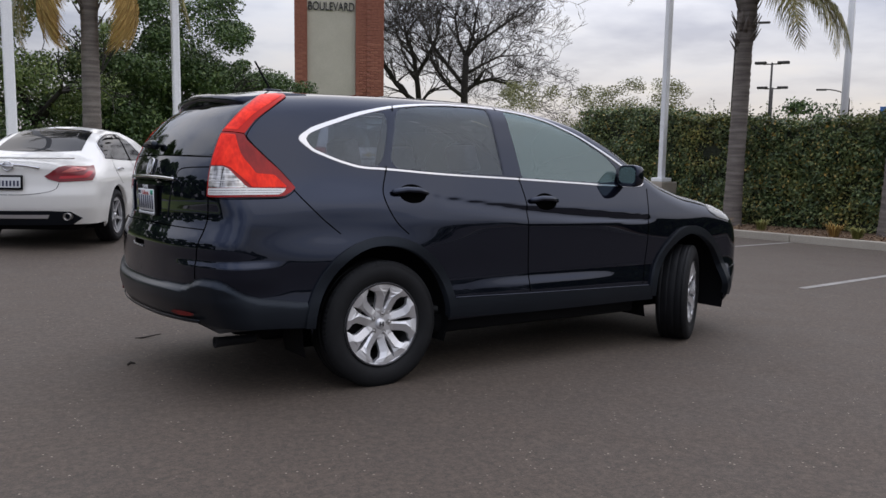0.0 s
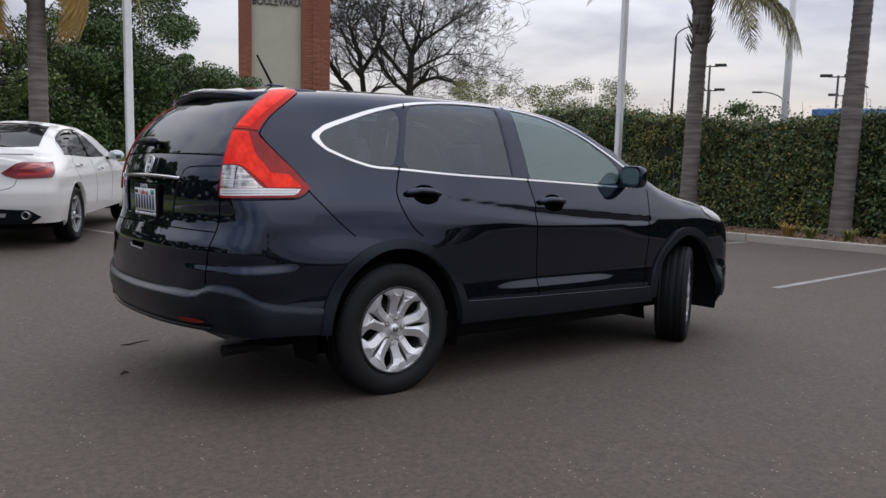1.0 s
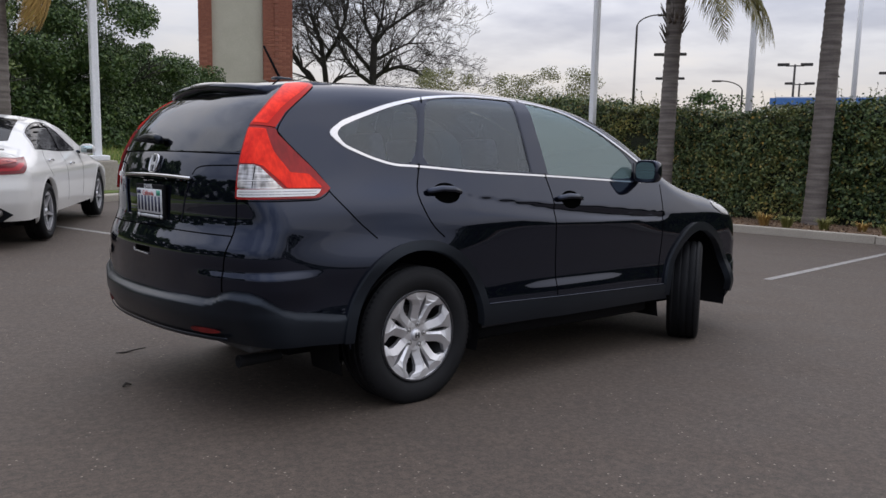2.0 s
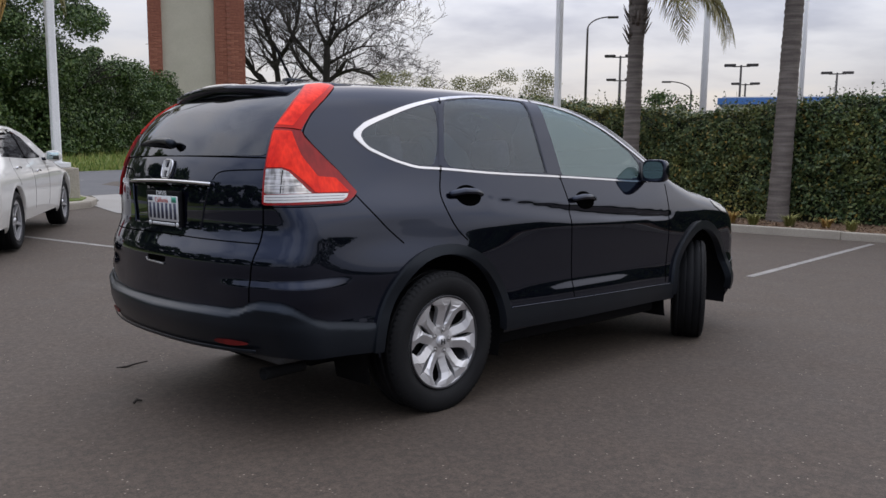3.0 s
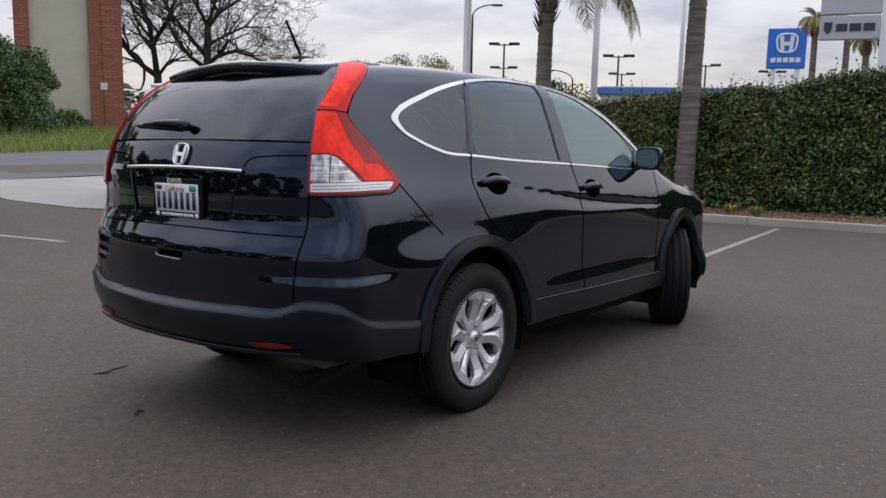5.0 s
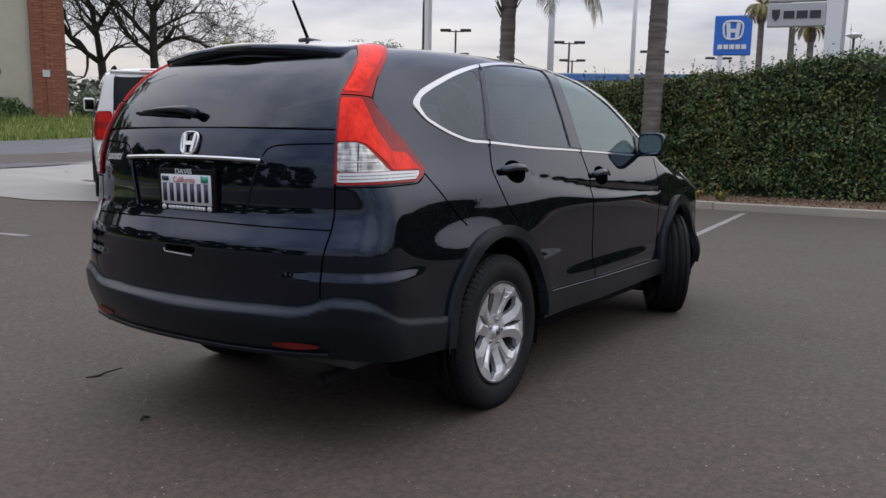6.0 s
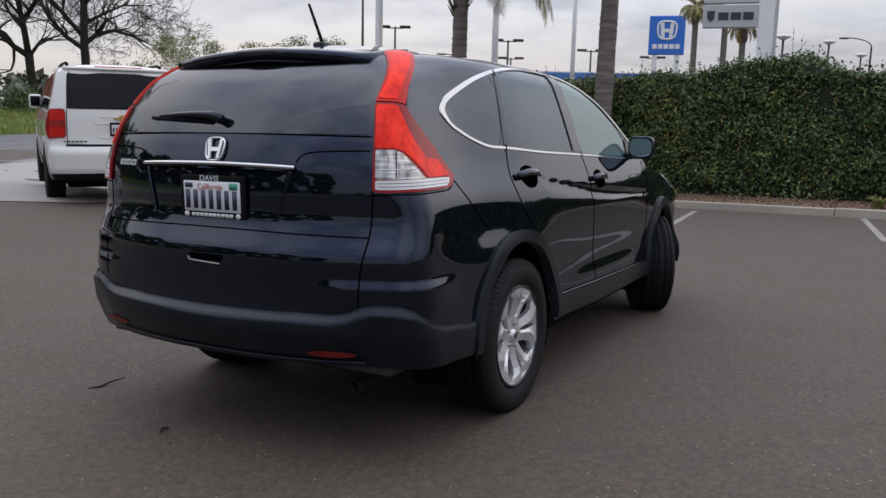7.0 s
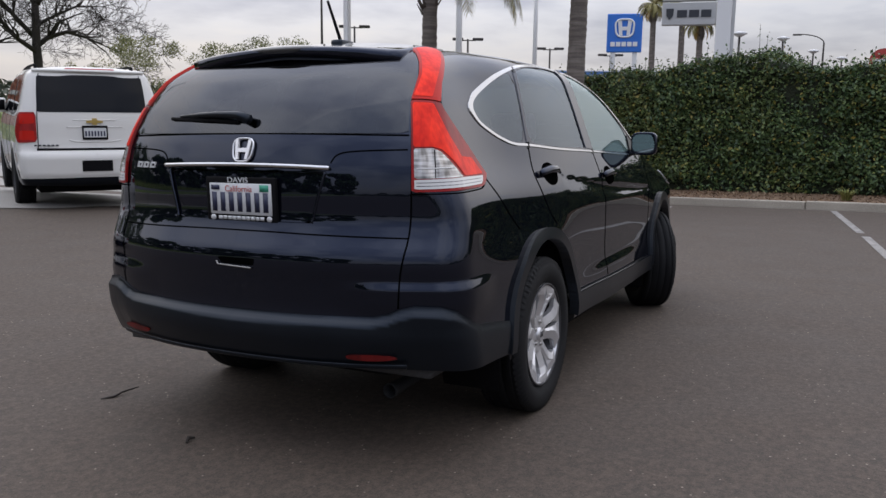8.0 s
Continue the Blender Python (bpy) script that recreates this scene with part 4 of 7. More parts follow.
    # number plate in its recess
    rec = panel(k, "plate_recess", rounded([(-1.19, 1.130), (-1.235, 0.942), (-1.893, 0.942), (-1.938, 1.130)], 1, 0.05), BLACK_PAINT, car, -0.007, 0.03, depth=-0.007)
    groove(k, "tailgate_strip", [(-1.172, 1.146), (-1.30, 1.151), (-1.564, 1.155), (-1.83, 1.151), (-1.956, 1.146)], 0.0085, CHROME, car, 0.010, thick=0.7)
    plate = new("number_plate")
    plate.parent = car
    plate.matrix_local = pose(-1.042, -0.012, 1.022, 0, -2, 0) @ pose(0, 0, 0, 0, 0, -90)
    part("plate_frame", box(bmesh.new(), -0.170, 0.170, -0.008, 0.008, -0.086, 0.086, 0.006, 2), DARK, plate, "black plate frame with pale marks")
    part("plate", box(bmesh.new(), -0.150, 0.150, -0.012, 0.0, -0.060, 0.062, 0.003), PLATE_WHITE, plate, "white plate with dark bars for its number")
    for i in range(7):
        x = -0.125 + i * 0.0415
        part("number_bar", box(bmesh.new(), x - 0.0115, x + 0.0115, -0.0135, -0.010, -0.048, 0.027), PLATE_BLUE, plate)
    letters("state_name", "California", 0.034, 0.0008, PLATE_RED, plate, pose(-0.005, -0.0128, 0.040), "red script lettering")
    part("sticker", box(bmesh.new(), 0.098, 0.140, -0.0145, -0.010, 0.032, 0.058), PLATE_GREEN, plate, "green registration sticker")
    part("sticker", box(bmesh.new(), -0.138, -0.098, -0.0145, -0.010, 0.036, 0.054), PLATE_BLUE, plate)
    letters("frame_lettering", "DAVIS", 0.030, 0.001, PLATE_WHITE, plate, pose(-0.01, -0.0092, 0.0735) @ Matrix.Diagonal((1.25, 1, 1, 1)), "white letters on the plate frame")
    for i in range(10):
        part("frame_mark", box(bmesh.new(), -0.108 + i * 0.0225, -0.092 + i * 0.0225, -0.0135, -0.006, -0.080, -0.066), PLATE_WHITE, plate)
    for x in (-0.137, 0.137):
        part("frame_mark", tidy(lathe(bmesh.new(), [(0.0003, -0.0135), (0.011, -0.0135), (0.011, -0.006)], 14, centre=(x, 0, -0.073))), PLATE_WHITE, plate)
    # badges
    c = np.array([-1.553])
    pb, nb = k.at(c, np.array([1.209]))
    badge = new("badge")
    badge.parent = car
    badge.matrix_local = Matrix.Translation(pb[0] + nb[0] * 0.007) @ pose(0, 0, 0, 0, 15, 0) @ pose(0, 0, 0, 0, 0, -90)
    bm = bmesh.new()
    loop = rounded([(-0.051, 0.046), (0.051, 0.046), (0.042, -0.046), (-0.042, -0.046)], 2, 0.2)
    tube(bm, [(x, -0.002, z) for x, z in loop], 0.0050, 8, closed=True)
    part("badge_ring", tidy(bm), CHROME, badge, "chrome emblem ring")
    bm = bmesh.new()
    for sx in (-1, 1):
        prism(bm, [(sx * 0.040, 0.040), (sx * 0.024, 0.040), (sx * 0.015, -0.038), (sx * 0.028, -0.038)], -0.007, 0.002)
    prism(bm, [(-0.022, 0.007), (0.022, 0.007), (0.018, -0.009), (-0.018, -0.009)], -0.007, 0.002)
    part("emblem", tidy(bm), BADGE, badge, smooth=False)
    for i in range(3):
        s0 = -2.136 + i * 0.042
        panel(k, "model_badge", [(s0, 1.134), (s0 + 0.030, 1.134), (s0 + 0.036, 1.158), (s0 + 0.006, 1.158)], BADGE, car, 0.006, 0.01, holes=[[(s0 + 0.009, 1.141), (s0 + 0.026, 1.141), (s0 + 0.029, 1.151), (s0 + 0.011, 1.151)]], depth=0.005, label="bright badge stroke")
    # tailgate grip, its recess's shade painted as a near-black patch, and wiper
    panel(k, "grip_recess_shade", rounded([(-1.642, 0.800), (-1.462, 0.800), (-1.468, 0.772), (-1.625, 0.774)], 1, 0.1), SEAM, car, 0.001, 0.02, depth=0.002)
    # pale line drawn for the grip's bright lower edge
    pts = np.array([(-1.642, 0.784), (-1.635, 0.770), (-1.56, 0.767), (-1.475, 0.764)])
    pt, nn = k.at(pts[:, 0], pts[:, 1], 0.006)
    part("tailgate_grip", tidy(tube(bmesh.new(), pt, 0.0035, 8, up=[tuple(q) for q in nn])), STEEL, car)
    pts = np.array([(-1.540, 1.296), (-1.60, 1.308), (-1.70, 1.313), (-1.80, 1.315), (-1.93, 1.316)])
    pt, nn = k.at(pts[:, 0], pts[:, 1])
    pt = pt + nn * np.array([0.03, 0.035, 0.03, 0.024, 0.014])[:, None]
    wip = part("wiper", tidy(tube(bmesh.new(), pt, [0.021, 0.017, 0.013, 0.010, 0.005], 8, up=[tuple(q) for q in nn])), PLASTIC, car, "black rear wiper")
    pts = np.array([(-1.61, 1.296), (-1.80, 1.304), (-1.98, 1.312)])
    pt, nn = k.at(pts[:, 0], pts[:, 1], 0.010)
    part("wiper_blade", tidy(tube(bmesh.new(), pt, 0.008, 6, up=[tuple(q) for q in nn])), DARK, wip)
    # roof spoiler with its lamp, and the aerial
    bm, rows = bmesh.new(), []
    for y in np.linspace(-0.52, 0.52, 25):
        u = abs(y) / 0.52
        lip = -0.770 + 0.070 * u ** 2.6
        zt = 1.622 - 0.030 * u ** 2
        xr, zr = -0.30, float(np.interp(-0.30, *k.top)) - 0.085 * (abs(y) / 0.73) ** 2.4
        sec = [(xr, zr + 0.004), (-0.45, (zr * 0.66 + zt * 0.34) + 0.016), (lip + 0.10, zt + 0.014), (lip + 0.02, zt + 0.005), (lip, zt - 0.006), (lip + 0.010, zt - 0.026 - 0.014 * u), (lip + 0.04, zt - 0.044 - 0.018 * u), (lip + 0.10, zt - 0.056 - 0.018 * u), (-0.50, zt - 0.07), (-0.32, zr - 0.06)]
        rows.append([bm.verts.new((a, y, b)) for a, b in sec])
    for a, b in zip(rows, rows[1:]):
        for i in range(len(a)):
            bm.faces.new((a[i], a[(i + 1) % len(a)], b[(i + 1) % len(b)], b[i]))
    bm.faces.new(rows[0])
    bm.faces.new(rows[-1][::-1])
    spoiler = part("roof_spoiler", tidy(bm), BLACK_PAINT, car, "black roof spoiler over the tailgate glass")
    bm = bmesh.new()
    bmesh.ops.create_uvsphere(bm, u_segments=32, v_segments=12, radius=1)
    for v in bm.verts:
        v.co = (-0.718 + v.co.x * 0.062 + 0.05 * (v.co.y * 0.4) ** 2, v.co.y * 0.215, 1.616 + v.co.z * 0.021)
    part("brake_lamp", tidy(bm), SMOKED, spoiler, "smoked oval high brake lamp")
    aer = part("aerial", tidy(tube(bmesh.new(), [(-0.28, 0.01, 1.675), (-0.295, 0.01, 1.71), (-0.39, 0.01, 1.865)], [0.012, 0.008, 0.006], 8)), DARK, car, "slanting black aerial")
    part("aerial_base", box(bmesh.new(), -0.33, -0.22, -0.02, 0.04, 1.665, 1.705, 0.012, 2), PLASTIC, aer)
    # mirrors
    for side in (-1, 1):
        mir = new("wing_mirror")
        mir.parent = car
        mir.matrix_local = pose(1.985, side * 0.90, 1.222, 0, 0, 0) @ Matrix.Diagonal((0.74, 0.80, 0.95, 1))
        bm = bmesh.new()
        bmesh.ops.create_uvsphere(bm, u_segments=24, v_segments=14, radius=1)
        for v in bm.verts:
            x, y, z = v.co
            v.co = (max(x, -0.32) * 0.11, math.copysign(abs(y) ** 0.48, y) * 0.108, math.copysign(abs(z) ** 0.48, z) * 0.080)
        part("mirror_shell", tidy(bm), BLACK_PAINT, mir)
        bm = bmesh.new()
        loop = rounded([(-0.092, 0.062), (0.092, 0.066), (0.094, -0.058), (-0.088, -0.064)], 2, 0.2)
        a = [bm.verts.new((-0.0385, y, z)) for y, z in loop]
        bm.faces.new(a)
        part("mirror_glass", tidy(bm), MIRROR, mir, smooth=False)
        part("mirror_arm", tidy(tube(bmesh.new(), [(0.0, -side * 0.08, -0.06), (0.02, -side * 0.17, -0.07), (0.03, -side * 0.22, -0.06)], [0.035, 0.03, 0.035], 10, flat=0.6)), PLASTIC, mir)
    # head lamps and underside
    for mirror in (False, True):
        panel(k, "head_lamp", rounded([(2.92, 0.95), (3.10, 0.88), (3.50, 0.84), (3.65, 0.87), (3.45, 0.95), (3.05, 1.02)], 1), HEAD_LENS, car, 0.006, 0.04, depth=0.02, mirror=mirror, label="clear head lamp")
    panel(k, "front_bumper", [(3.16, 0.26), (3.20, 0.52), (3.36, 0.55), (4.2, 0.52), (4.21, 0.26)], BLACK_PAINT, car, 0.004, 0.05, depth=0.02)
    panel(k, "front_bumper", [(3.16, 0.26), (3.20, 0.52), (3.36, 0.55), (4.2, 0.52), (4.21, 0.26)], BLACK_PAINT, car, 0.004, 0.05, depth=0.02, mirror=True)
    bm = box(bmesh.new(), -0.55, 3.3, -0.50, 0.50, 0.24, 0.36, 0.03, 2)
    box(bm, 0.42, 2.2, -0.80, 0.80, 0.24, 0.36, 0.02, 1)
    part("underbody", bm, DARK, car)
    part("cabin_floor", box(bmesh.new(), -0.9, 2.5, -0.76, 0.76, 0.36, 0.40), CABIN_DARK, car)
    for side in (-1, 1):
        for x, r, inner in ((0, 0.478, 0.60), (2.70, 0.47, 0.50)):
            bm = bmesh.new()
            a = [(x + r * math.cos(t), 0.352 + r * 1.06 * math.sin(t)) for t in np.linspace(-0.3, math.pi + 0.3, 24)]
            o1 = [bm.verts.new((px, side * 0.86, pz)) for px, pz in a]
            o2 = [bm.verts.new((px, side * inner, pz)) for px, pz in a]
            for i in range(23):
                bm.faces.new((o1[i], o1[i + 1], o2[i + 1], o2[i]))
            bm.faces.new(o2)
            part("wheel_well", tidy(bm), DARK, car)
    part("exhaust_pipe", tidy(lathe(bmesh.new(), [(0.022, -0.62), (0.029, -0.83), (0.031, -0.85), (0.026, -0.85), (0.024, -0.70)], 18, "X", (0, -0.555, 0.272))), RUBBER, car, "dull dark exhaust tip")
    part("silencer", box(bmesh.new(), -0.72, -0.40, -0.50, -0.1, 0.28, 0.40, 0.05, 3), DARK, car)
    # cabin
    seat(car, 1.35, -0.38, 0.52)
    seat(car, 1.35, 0.38, 0.52)
    seat(car, 0.45, 0.0, 1.16)
    part("dashboard", box(bmesh.new(), 1.95, 2.45, -0.70, 0.70, 0.72, 1.06, 0.08, 3), CABIN_DARK, car)
    part("steering_wheel", tidy(tube(bmesh.new(), [(1.85 + 0.06 * math.sin(a), 0.38 + 0.185 * math.cos(a), 1.0 + 0.17 * math.sin(a)) for a in np.linspace(0, 2 * math.pi, 29)[:-1]], 0.016, 8, closed=True)), CABIN_DARK, car)
    part("parcel_shelf", box(bmesh.new(), -0.72, 0.12, -0.62, 0.62, 0.98, 1.01, 0.008), CABIN_DARK, car)
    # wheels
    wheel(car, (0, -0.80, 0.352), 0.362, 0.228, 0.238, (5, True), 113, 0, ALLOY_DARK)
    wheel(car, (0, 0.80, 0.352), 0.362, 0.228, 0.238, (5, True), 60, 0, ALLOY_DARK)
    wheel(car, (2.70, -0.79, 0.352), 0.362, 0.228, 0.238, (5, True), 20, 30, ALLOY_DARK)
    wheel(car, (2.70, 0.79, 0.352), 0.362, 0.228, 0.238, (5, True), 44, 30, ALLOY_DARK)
    return car


HEAD_LENS = material("head_lens", (0.10, 0.10, 0.105), 0.15, Coat_Weight=1.0, Coat_Roughness=0.02)
MIRROR = material("mirror_glass", (0.30, 0.37, 0.38), 0.02, 1.0)
CAR_POSE = pose(0, 0, 0, -1.496, 1.430, 0) @ pose(-0.0354, 0.0293, 0, 0, 0, 2.9)
black_suv(CAR_POSE)
# ---- ground
def ground():
    rings = [0.0]
    while rings[-1] < 2500:
        rings.append(rings[-1] * 1.12 + 0.6)
    verts, faces, n = [(4, 4, ground_z(4, 4))], [], 96
    for r in rings[1:]:
        verts += [(4 + r * math.cos(2 * math.pi * k / n), 4 + r * math.sin(2 * math.pi * k / n), ground_z(4 + r * math.cos(2 * math.pi * k / n), 4 + r * math.sin(2 * math.pi * k / n))) for k in range(n)]
    faces += [(0, 1 + k, 1 + (k + 1) % n) for k in range(n)]
    for i in range(len(rings) - 2):
        a, b = 1 + i * n, 1 + (i + 1) * n
        faces += [(a + k, b + k, b + (k + 1) % n, a + (k + 1) % n) for k in range(n)]
    return tagged(mesh_part("ground", verts, faces, ASPHALT), "worn grey-brown asphalt of a car lot", "ground", kind="structure")


ground()


def street_point(u, n):
    """Plan point from a distance along the street and one across it."""
    return (0.943 * u - 0.333 * n, 0.333 * u + 0.943 * n)


def strip(name, a, b, width, mat, lift, label, category):
    """A straight painted band on the ground from a to b."""
    a, b = Vector(a), Vector(b)
    d = (b - a).normalized()
    w = Vector((-d.y, d.x)) * width / 2
    return sheet(name, [tuple(a - w), tuple(b - w), tuple(b + w), tuple(a + w)], mat, lift, 0.35, label, category)


tagged(sheet("road", [street_point(-90, 12.75), street_point(140, 12.75), street_point(140, 22.1), street_point(-90, 22.1)], ROAD, 0.012, 4.0), "grey asphalt street beyond the lot", "road")
for n_off, u0 in ((17.4, 0), (17.4, 9), (17.4, 18), (17.4, -9), (17.4, 27), (15.2, 6), (15.2, 15), (15.2, -3)):
    strip("road_marking", street_point(u0, n_off), street_point(u0 + 3, n_off), 0.13, LINE_PAINT, 0.018, "worn white lane dash on the street", "road marking")
strip("road_edge_line", street_point(-60, 21.6), street_point(90, 21.6), 0.12, LINE_PAINT, 0.018, "pale edge line along the far side of the street", "road marking")
tagged(sheet("driveway", [(2.7, 10.6), (2.95, 8.95), (3.9, 8.0), (7.0, 7.4), (10.5, 9.5), (13.2, 18.25), (9.0, 16.85), (3.75, 14.95), (3.5, 13.6), (2.95, 12.4)], PALE_CONCRETE, 0.010, 0.6), "pale concrete driveway apron to the street", "driveway")
for a, b in (((6.22, 0.68), (11.9, 1.42)), ((8.75, -1.88), (12.3, -1.32)), ((4.5, -2.5), (8.35, -1.95)), ((6.4, 4.28), (12.25, 5.02)), ((1.22, 5.75), (0.32, 7.9))):
    strip("parking_line", a, b, 0.10, LINE_PAINT, 0.005, "worn white parking bay line on asphalt", "parking line")


def lawn():
    def z_at(n):
        return 0.07 + 0.42 * ease(22, 50, n)
    us, ns = np.linspace(-90, 140, 60), np.linspace(22.1, 75, 22)
    verts = [(*street_point(u, n), z_at(n)) for n in ns for u in us]
    k = len(us)
    faces = [(j * k + i, j * k + i + 1, (j + 1) * k + i + 1, (j + 1) * k + i) for j in range(len(ns) - 1) for i in range(k - 1)]
    tagged(mesh_part("lawn", verts, faces, GRASS), "bright green rough grass bank across the street", "lawn", kind="structure")
    rng = np.random.default_rng(5)
    m = 26000
    u, n = rng.uniform(-20, 60, m), 22.15 + 18 * rng.random(m) ** 1.6
    base = np.stack([0.943 * u - 0.333 * n, 0.333 * u + 0.943 * n, np.array([z_at(q) for q in n])], 1)
    h, a = rng.uniform(0.10, 0.34, m) * (1 + (n > 34) * 0.9), rng.uniform(0, 6.28, m)
    lean = np.stack([np.cos(a), np.sin(a), np.zeros(m)], 1)
    side = np.stack([-np.sin(a + 1.2), np.cos(a + 1.2), np.zeros(m)], 1) * 0.035
    tip = base + lean * (h * 0.35)[:, None] + np.stack([np.zeros(m), np.zeros(m), h], 1)
    v = np.stack([base - side, base + side, tip], 1).reshape(-1, 3)
    tagged(mesh_part("grass_blades", v, np.arange(m * 3).reshape(-1, 3), GRASS_BLADE, smooth=False), "tall rough grass on the bank", "grass", kind="stuff")


GRASS = two_tone("grass", (0.07, 0.11, 0.02), (0.16, 0.20, 0.035), 1.1, 0.9, 0.5, 22, 0.03)
GRASS_BLADE = material("grass_blade", (0.1, 0.16, 0.03), 0.7)
to_base(GRASS_BLADE, ramp_node(GRASS_BLADE, random_of(GRASS_BLADE, True), [(0.0, (0.07, 0.13, 0.02)), (0.6, (0.19, 0.24, 0.05)), (1.0, (0.30, 0.27, 0.10))]))
lawn()


def slab(name, outline, mat, top, base, label, category, bevel=0.02, parent=None, step=0.5):
    """A low raised slab with upright sides that follows the ground: kerbs and beds."""
    v, f = fill(outline, step)
    k = len(v)
    pts = [(x, y, ground_z(x, y) + top) for x, y in v] + [(x, y, ground_z(x, y) + base) for x, y in v]
    edges = {(a, b) for t in f for a, b in ((t[0], t[1]), (t[1], t[2]), (t[2], t[0]))}
    faces = [tuple(t) for t in f] + [(a, a + k, b + k, b) for a, b in edges if (b, a) not in edges]
    me = bpy.data.meshes.new(name)
    me.from_pydata([tuple(map(float, p)) for p in pts], [], [tuple(map(int, t)) for t in faces])
    bm = bmesh.new()
    bm.from_mesh(me)
    bpy.data.meshes.remove(me)
    tidy(bm)
    if bevel:
        sharp = [e for e in bm.edges if len(e.link_faces) == 2 and e.calc_face_angle() > 0.8]
        bmesh.ops.bevel(bm, geom=sharp, offset=bevel, segments=2, profile=0.6, affect="EDGES")
    return tagged(part(name, bm, mat, parent, smooth=False), label, category)


KERB_X = 12.42
for i in range(9):
    y0 = -15.85 + i * 3.0
    slab("kerb", [(KERB_X, y0 + 0.006), (KERB_X + 0.16, y0 + 0.006), (KERB_X + 0.16, y0 + 2.994), (KERB_X, y0 + 2.994)], CONCRETE, 0.15 if i != 5 else 0.14, -0.1, "pale concrete kerb stone along the planted bed", "kerb")["group"] = "kerb stones along the bed"
bed = tagged(slab("planting_bed", [(KERB_X + 0.165, -16), (17.2, -16), (17.2, 15.5), (13.6, 15.5), (KERB_X + 0.165, 11.1)], SOIL, 0.115, -0.2, "", "", 0), "brown mulch bed between kerb and hedge", "flower bed", kind="structure")
tip = [street_point(-40, 10.05), (2.05, 11.37), (2.75, 11.9), (3.1, 12.6), (3.15, 13.6), (2.9, 14.2), street_point(-40, 12.6)]
slab("island_kerb", tip, CONCRETE, 0.13, -0.2, "concrete kerb round the grass island beside the driveway", "kerb", 0.03)
inner = [street_point(-39.8, 10.25), (2.0, 11.58), (2.62, 12.03), (2.92, 12.65), (2.97, 13.5), (2.8, 14.0), street_point(-39.8, 12.42)]
tagged(slab("island_grass", inner, GRASS, 0.150, 0.0, "", "", 0), "patchy grass on the kerbed island", "grass", kind="structure")
# ---- planting
def leaf_material(name, stops, rough=0.5):
    m = material(name, stops[0][1], rough)
    to_base(m, ramp_node(m, random_of(m, True), stops))
    m.node_tree.nodes["Principled BSDF"].inputs["Specular IOR Level"].default_value = 0.35
    return m


HEDGE_LEAF = leaf_material("hedge_leaf", [(0.0, (0.036, 0.062, 0.026)), (0.45, (0.082, 0.125, 0.046)), (0.86, (0.180, 0.215, 0.082)), (0.97, (0.297, 0.229, 0.059)), (1.0, (0.431, 0.263, 0.059))], 0.42)


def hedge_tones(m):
    """Multiplies the leaf colour darker along the near run, mixes in yellow further on, in patches."""
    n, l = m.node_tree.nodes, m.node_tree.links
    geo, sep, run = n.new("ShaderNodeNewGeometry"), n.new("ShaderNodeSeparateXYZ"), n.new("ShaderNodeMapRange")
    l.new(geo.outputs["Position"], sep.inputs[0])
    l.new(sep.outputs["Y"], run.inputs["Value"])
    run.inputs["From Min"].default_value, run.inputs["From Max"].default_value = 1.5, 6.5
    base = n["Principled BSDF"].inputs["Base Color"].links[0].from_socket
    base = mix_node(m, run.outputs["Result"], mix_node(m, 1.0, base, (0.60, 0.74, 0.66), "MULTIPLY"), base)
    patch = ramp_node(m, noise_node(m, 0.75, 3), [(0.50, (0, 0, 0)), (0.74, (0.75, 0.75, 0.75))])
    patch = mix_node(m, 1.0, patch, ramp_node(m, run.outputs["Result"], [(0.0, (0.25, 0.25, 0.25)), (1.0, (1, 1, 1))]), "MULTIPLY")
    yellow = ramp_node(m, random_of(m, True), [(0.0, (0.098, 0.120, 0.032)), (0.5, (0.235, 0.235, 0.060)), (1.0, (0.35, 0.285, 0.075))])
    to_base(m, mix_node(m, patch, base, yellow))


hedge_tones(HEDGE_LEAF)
OAK_LEAF = leaf_material("oak_leaf", [(0.0, (0.026, 0.054, 0.017)), (0.6, (0.060, 0.108, 0.030)), (1.0, (0.125, 0.170, 0.055))])
SPRING_OAK = leaf_material("spring_oak_leaf", [(0.0, (0.045, 0.075, 0.022)), (0.6, (0.110, 0.155, 0.045)), (1.0, (0.200, 0.235, 0.080))])
PALE_LEAF = leaf_material("spring_leaf", [(0.0, (0.105, 0.120, 0.050)), (0.6, (0.185, 0.190, 0.070)), (1.0, (0.28, 0.27, 0.115))])
WOODS_LEAF = leaf_material("far_leaf", [(0.0, (0.05, 0.065, 0.045)), (1.0, (0.12, 0.13, 0.09))])
BARK = two_tone("bark", (0.016, 0.013, 0.012), (0.034, 0.028, 0.025), 3, 0.95, 0.6, 20, 0.02)
PALM_BARK = two_tone("palm_bark", (0.12, 0.101, 0.09), (0.20, 0.174, 0.158), 2.5, 0.95, 0.5, 30, 0.02)
to_base(PALM_BARK, mix_node(PALM_BARK, 0.55, PALM_BARK.node_tree.nodes["Principled BSDF"].inputs["Base Color"].links[0].from_socket, ramp_node(PALM_BARK, noise_node(PALM_BARK, 2.2, 4, stretch=(0.5, 0.5, 6)), [(0.34, (0.05, 0.040, 0.034)), (0.5, (0.135, 0.115, 0.102)), (0.66, (0.25, 0.222, 0.20))])))
FROND = leaf_material("palm_frond", [(0.0, (0.110, 0.120, 0.034)), (0.5, (0.220, 0.200, 0.066)), (1.0, (0.40, 0.31, 0.135))])
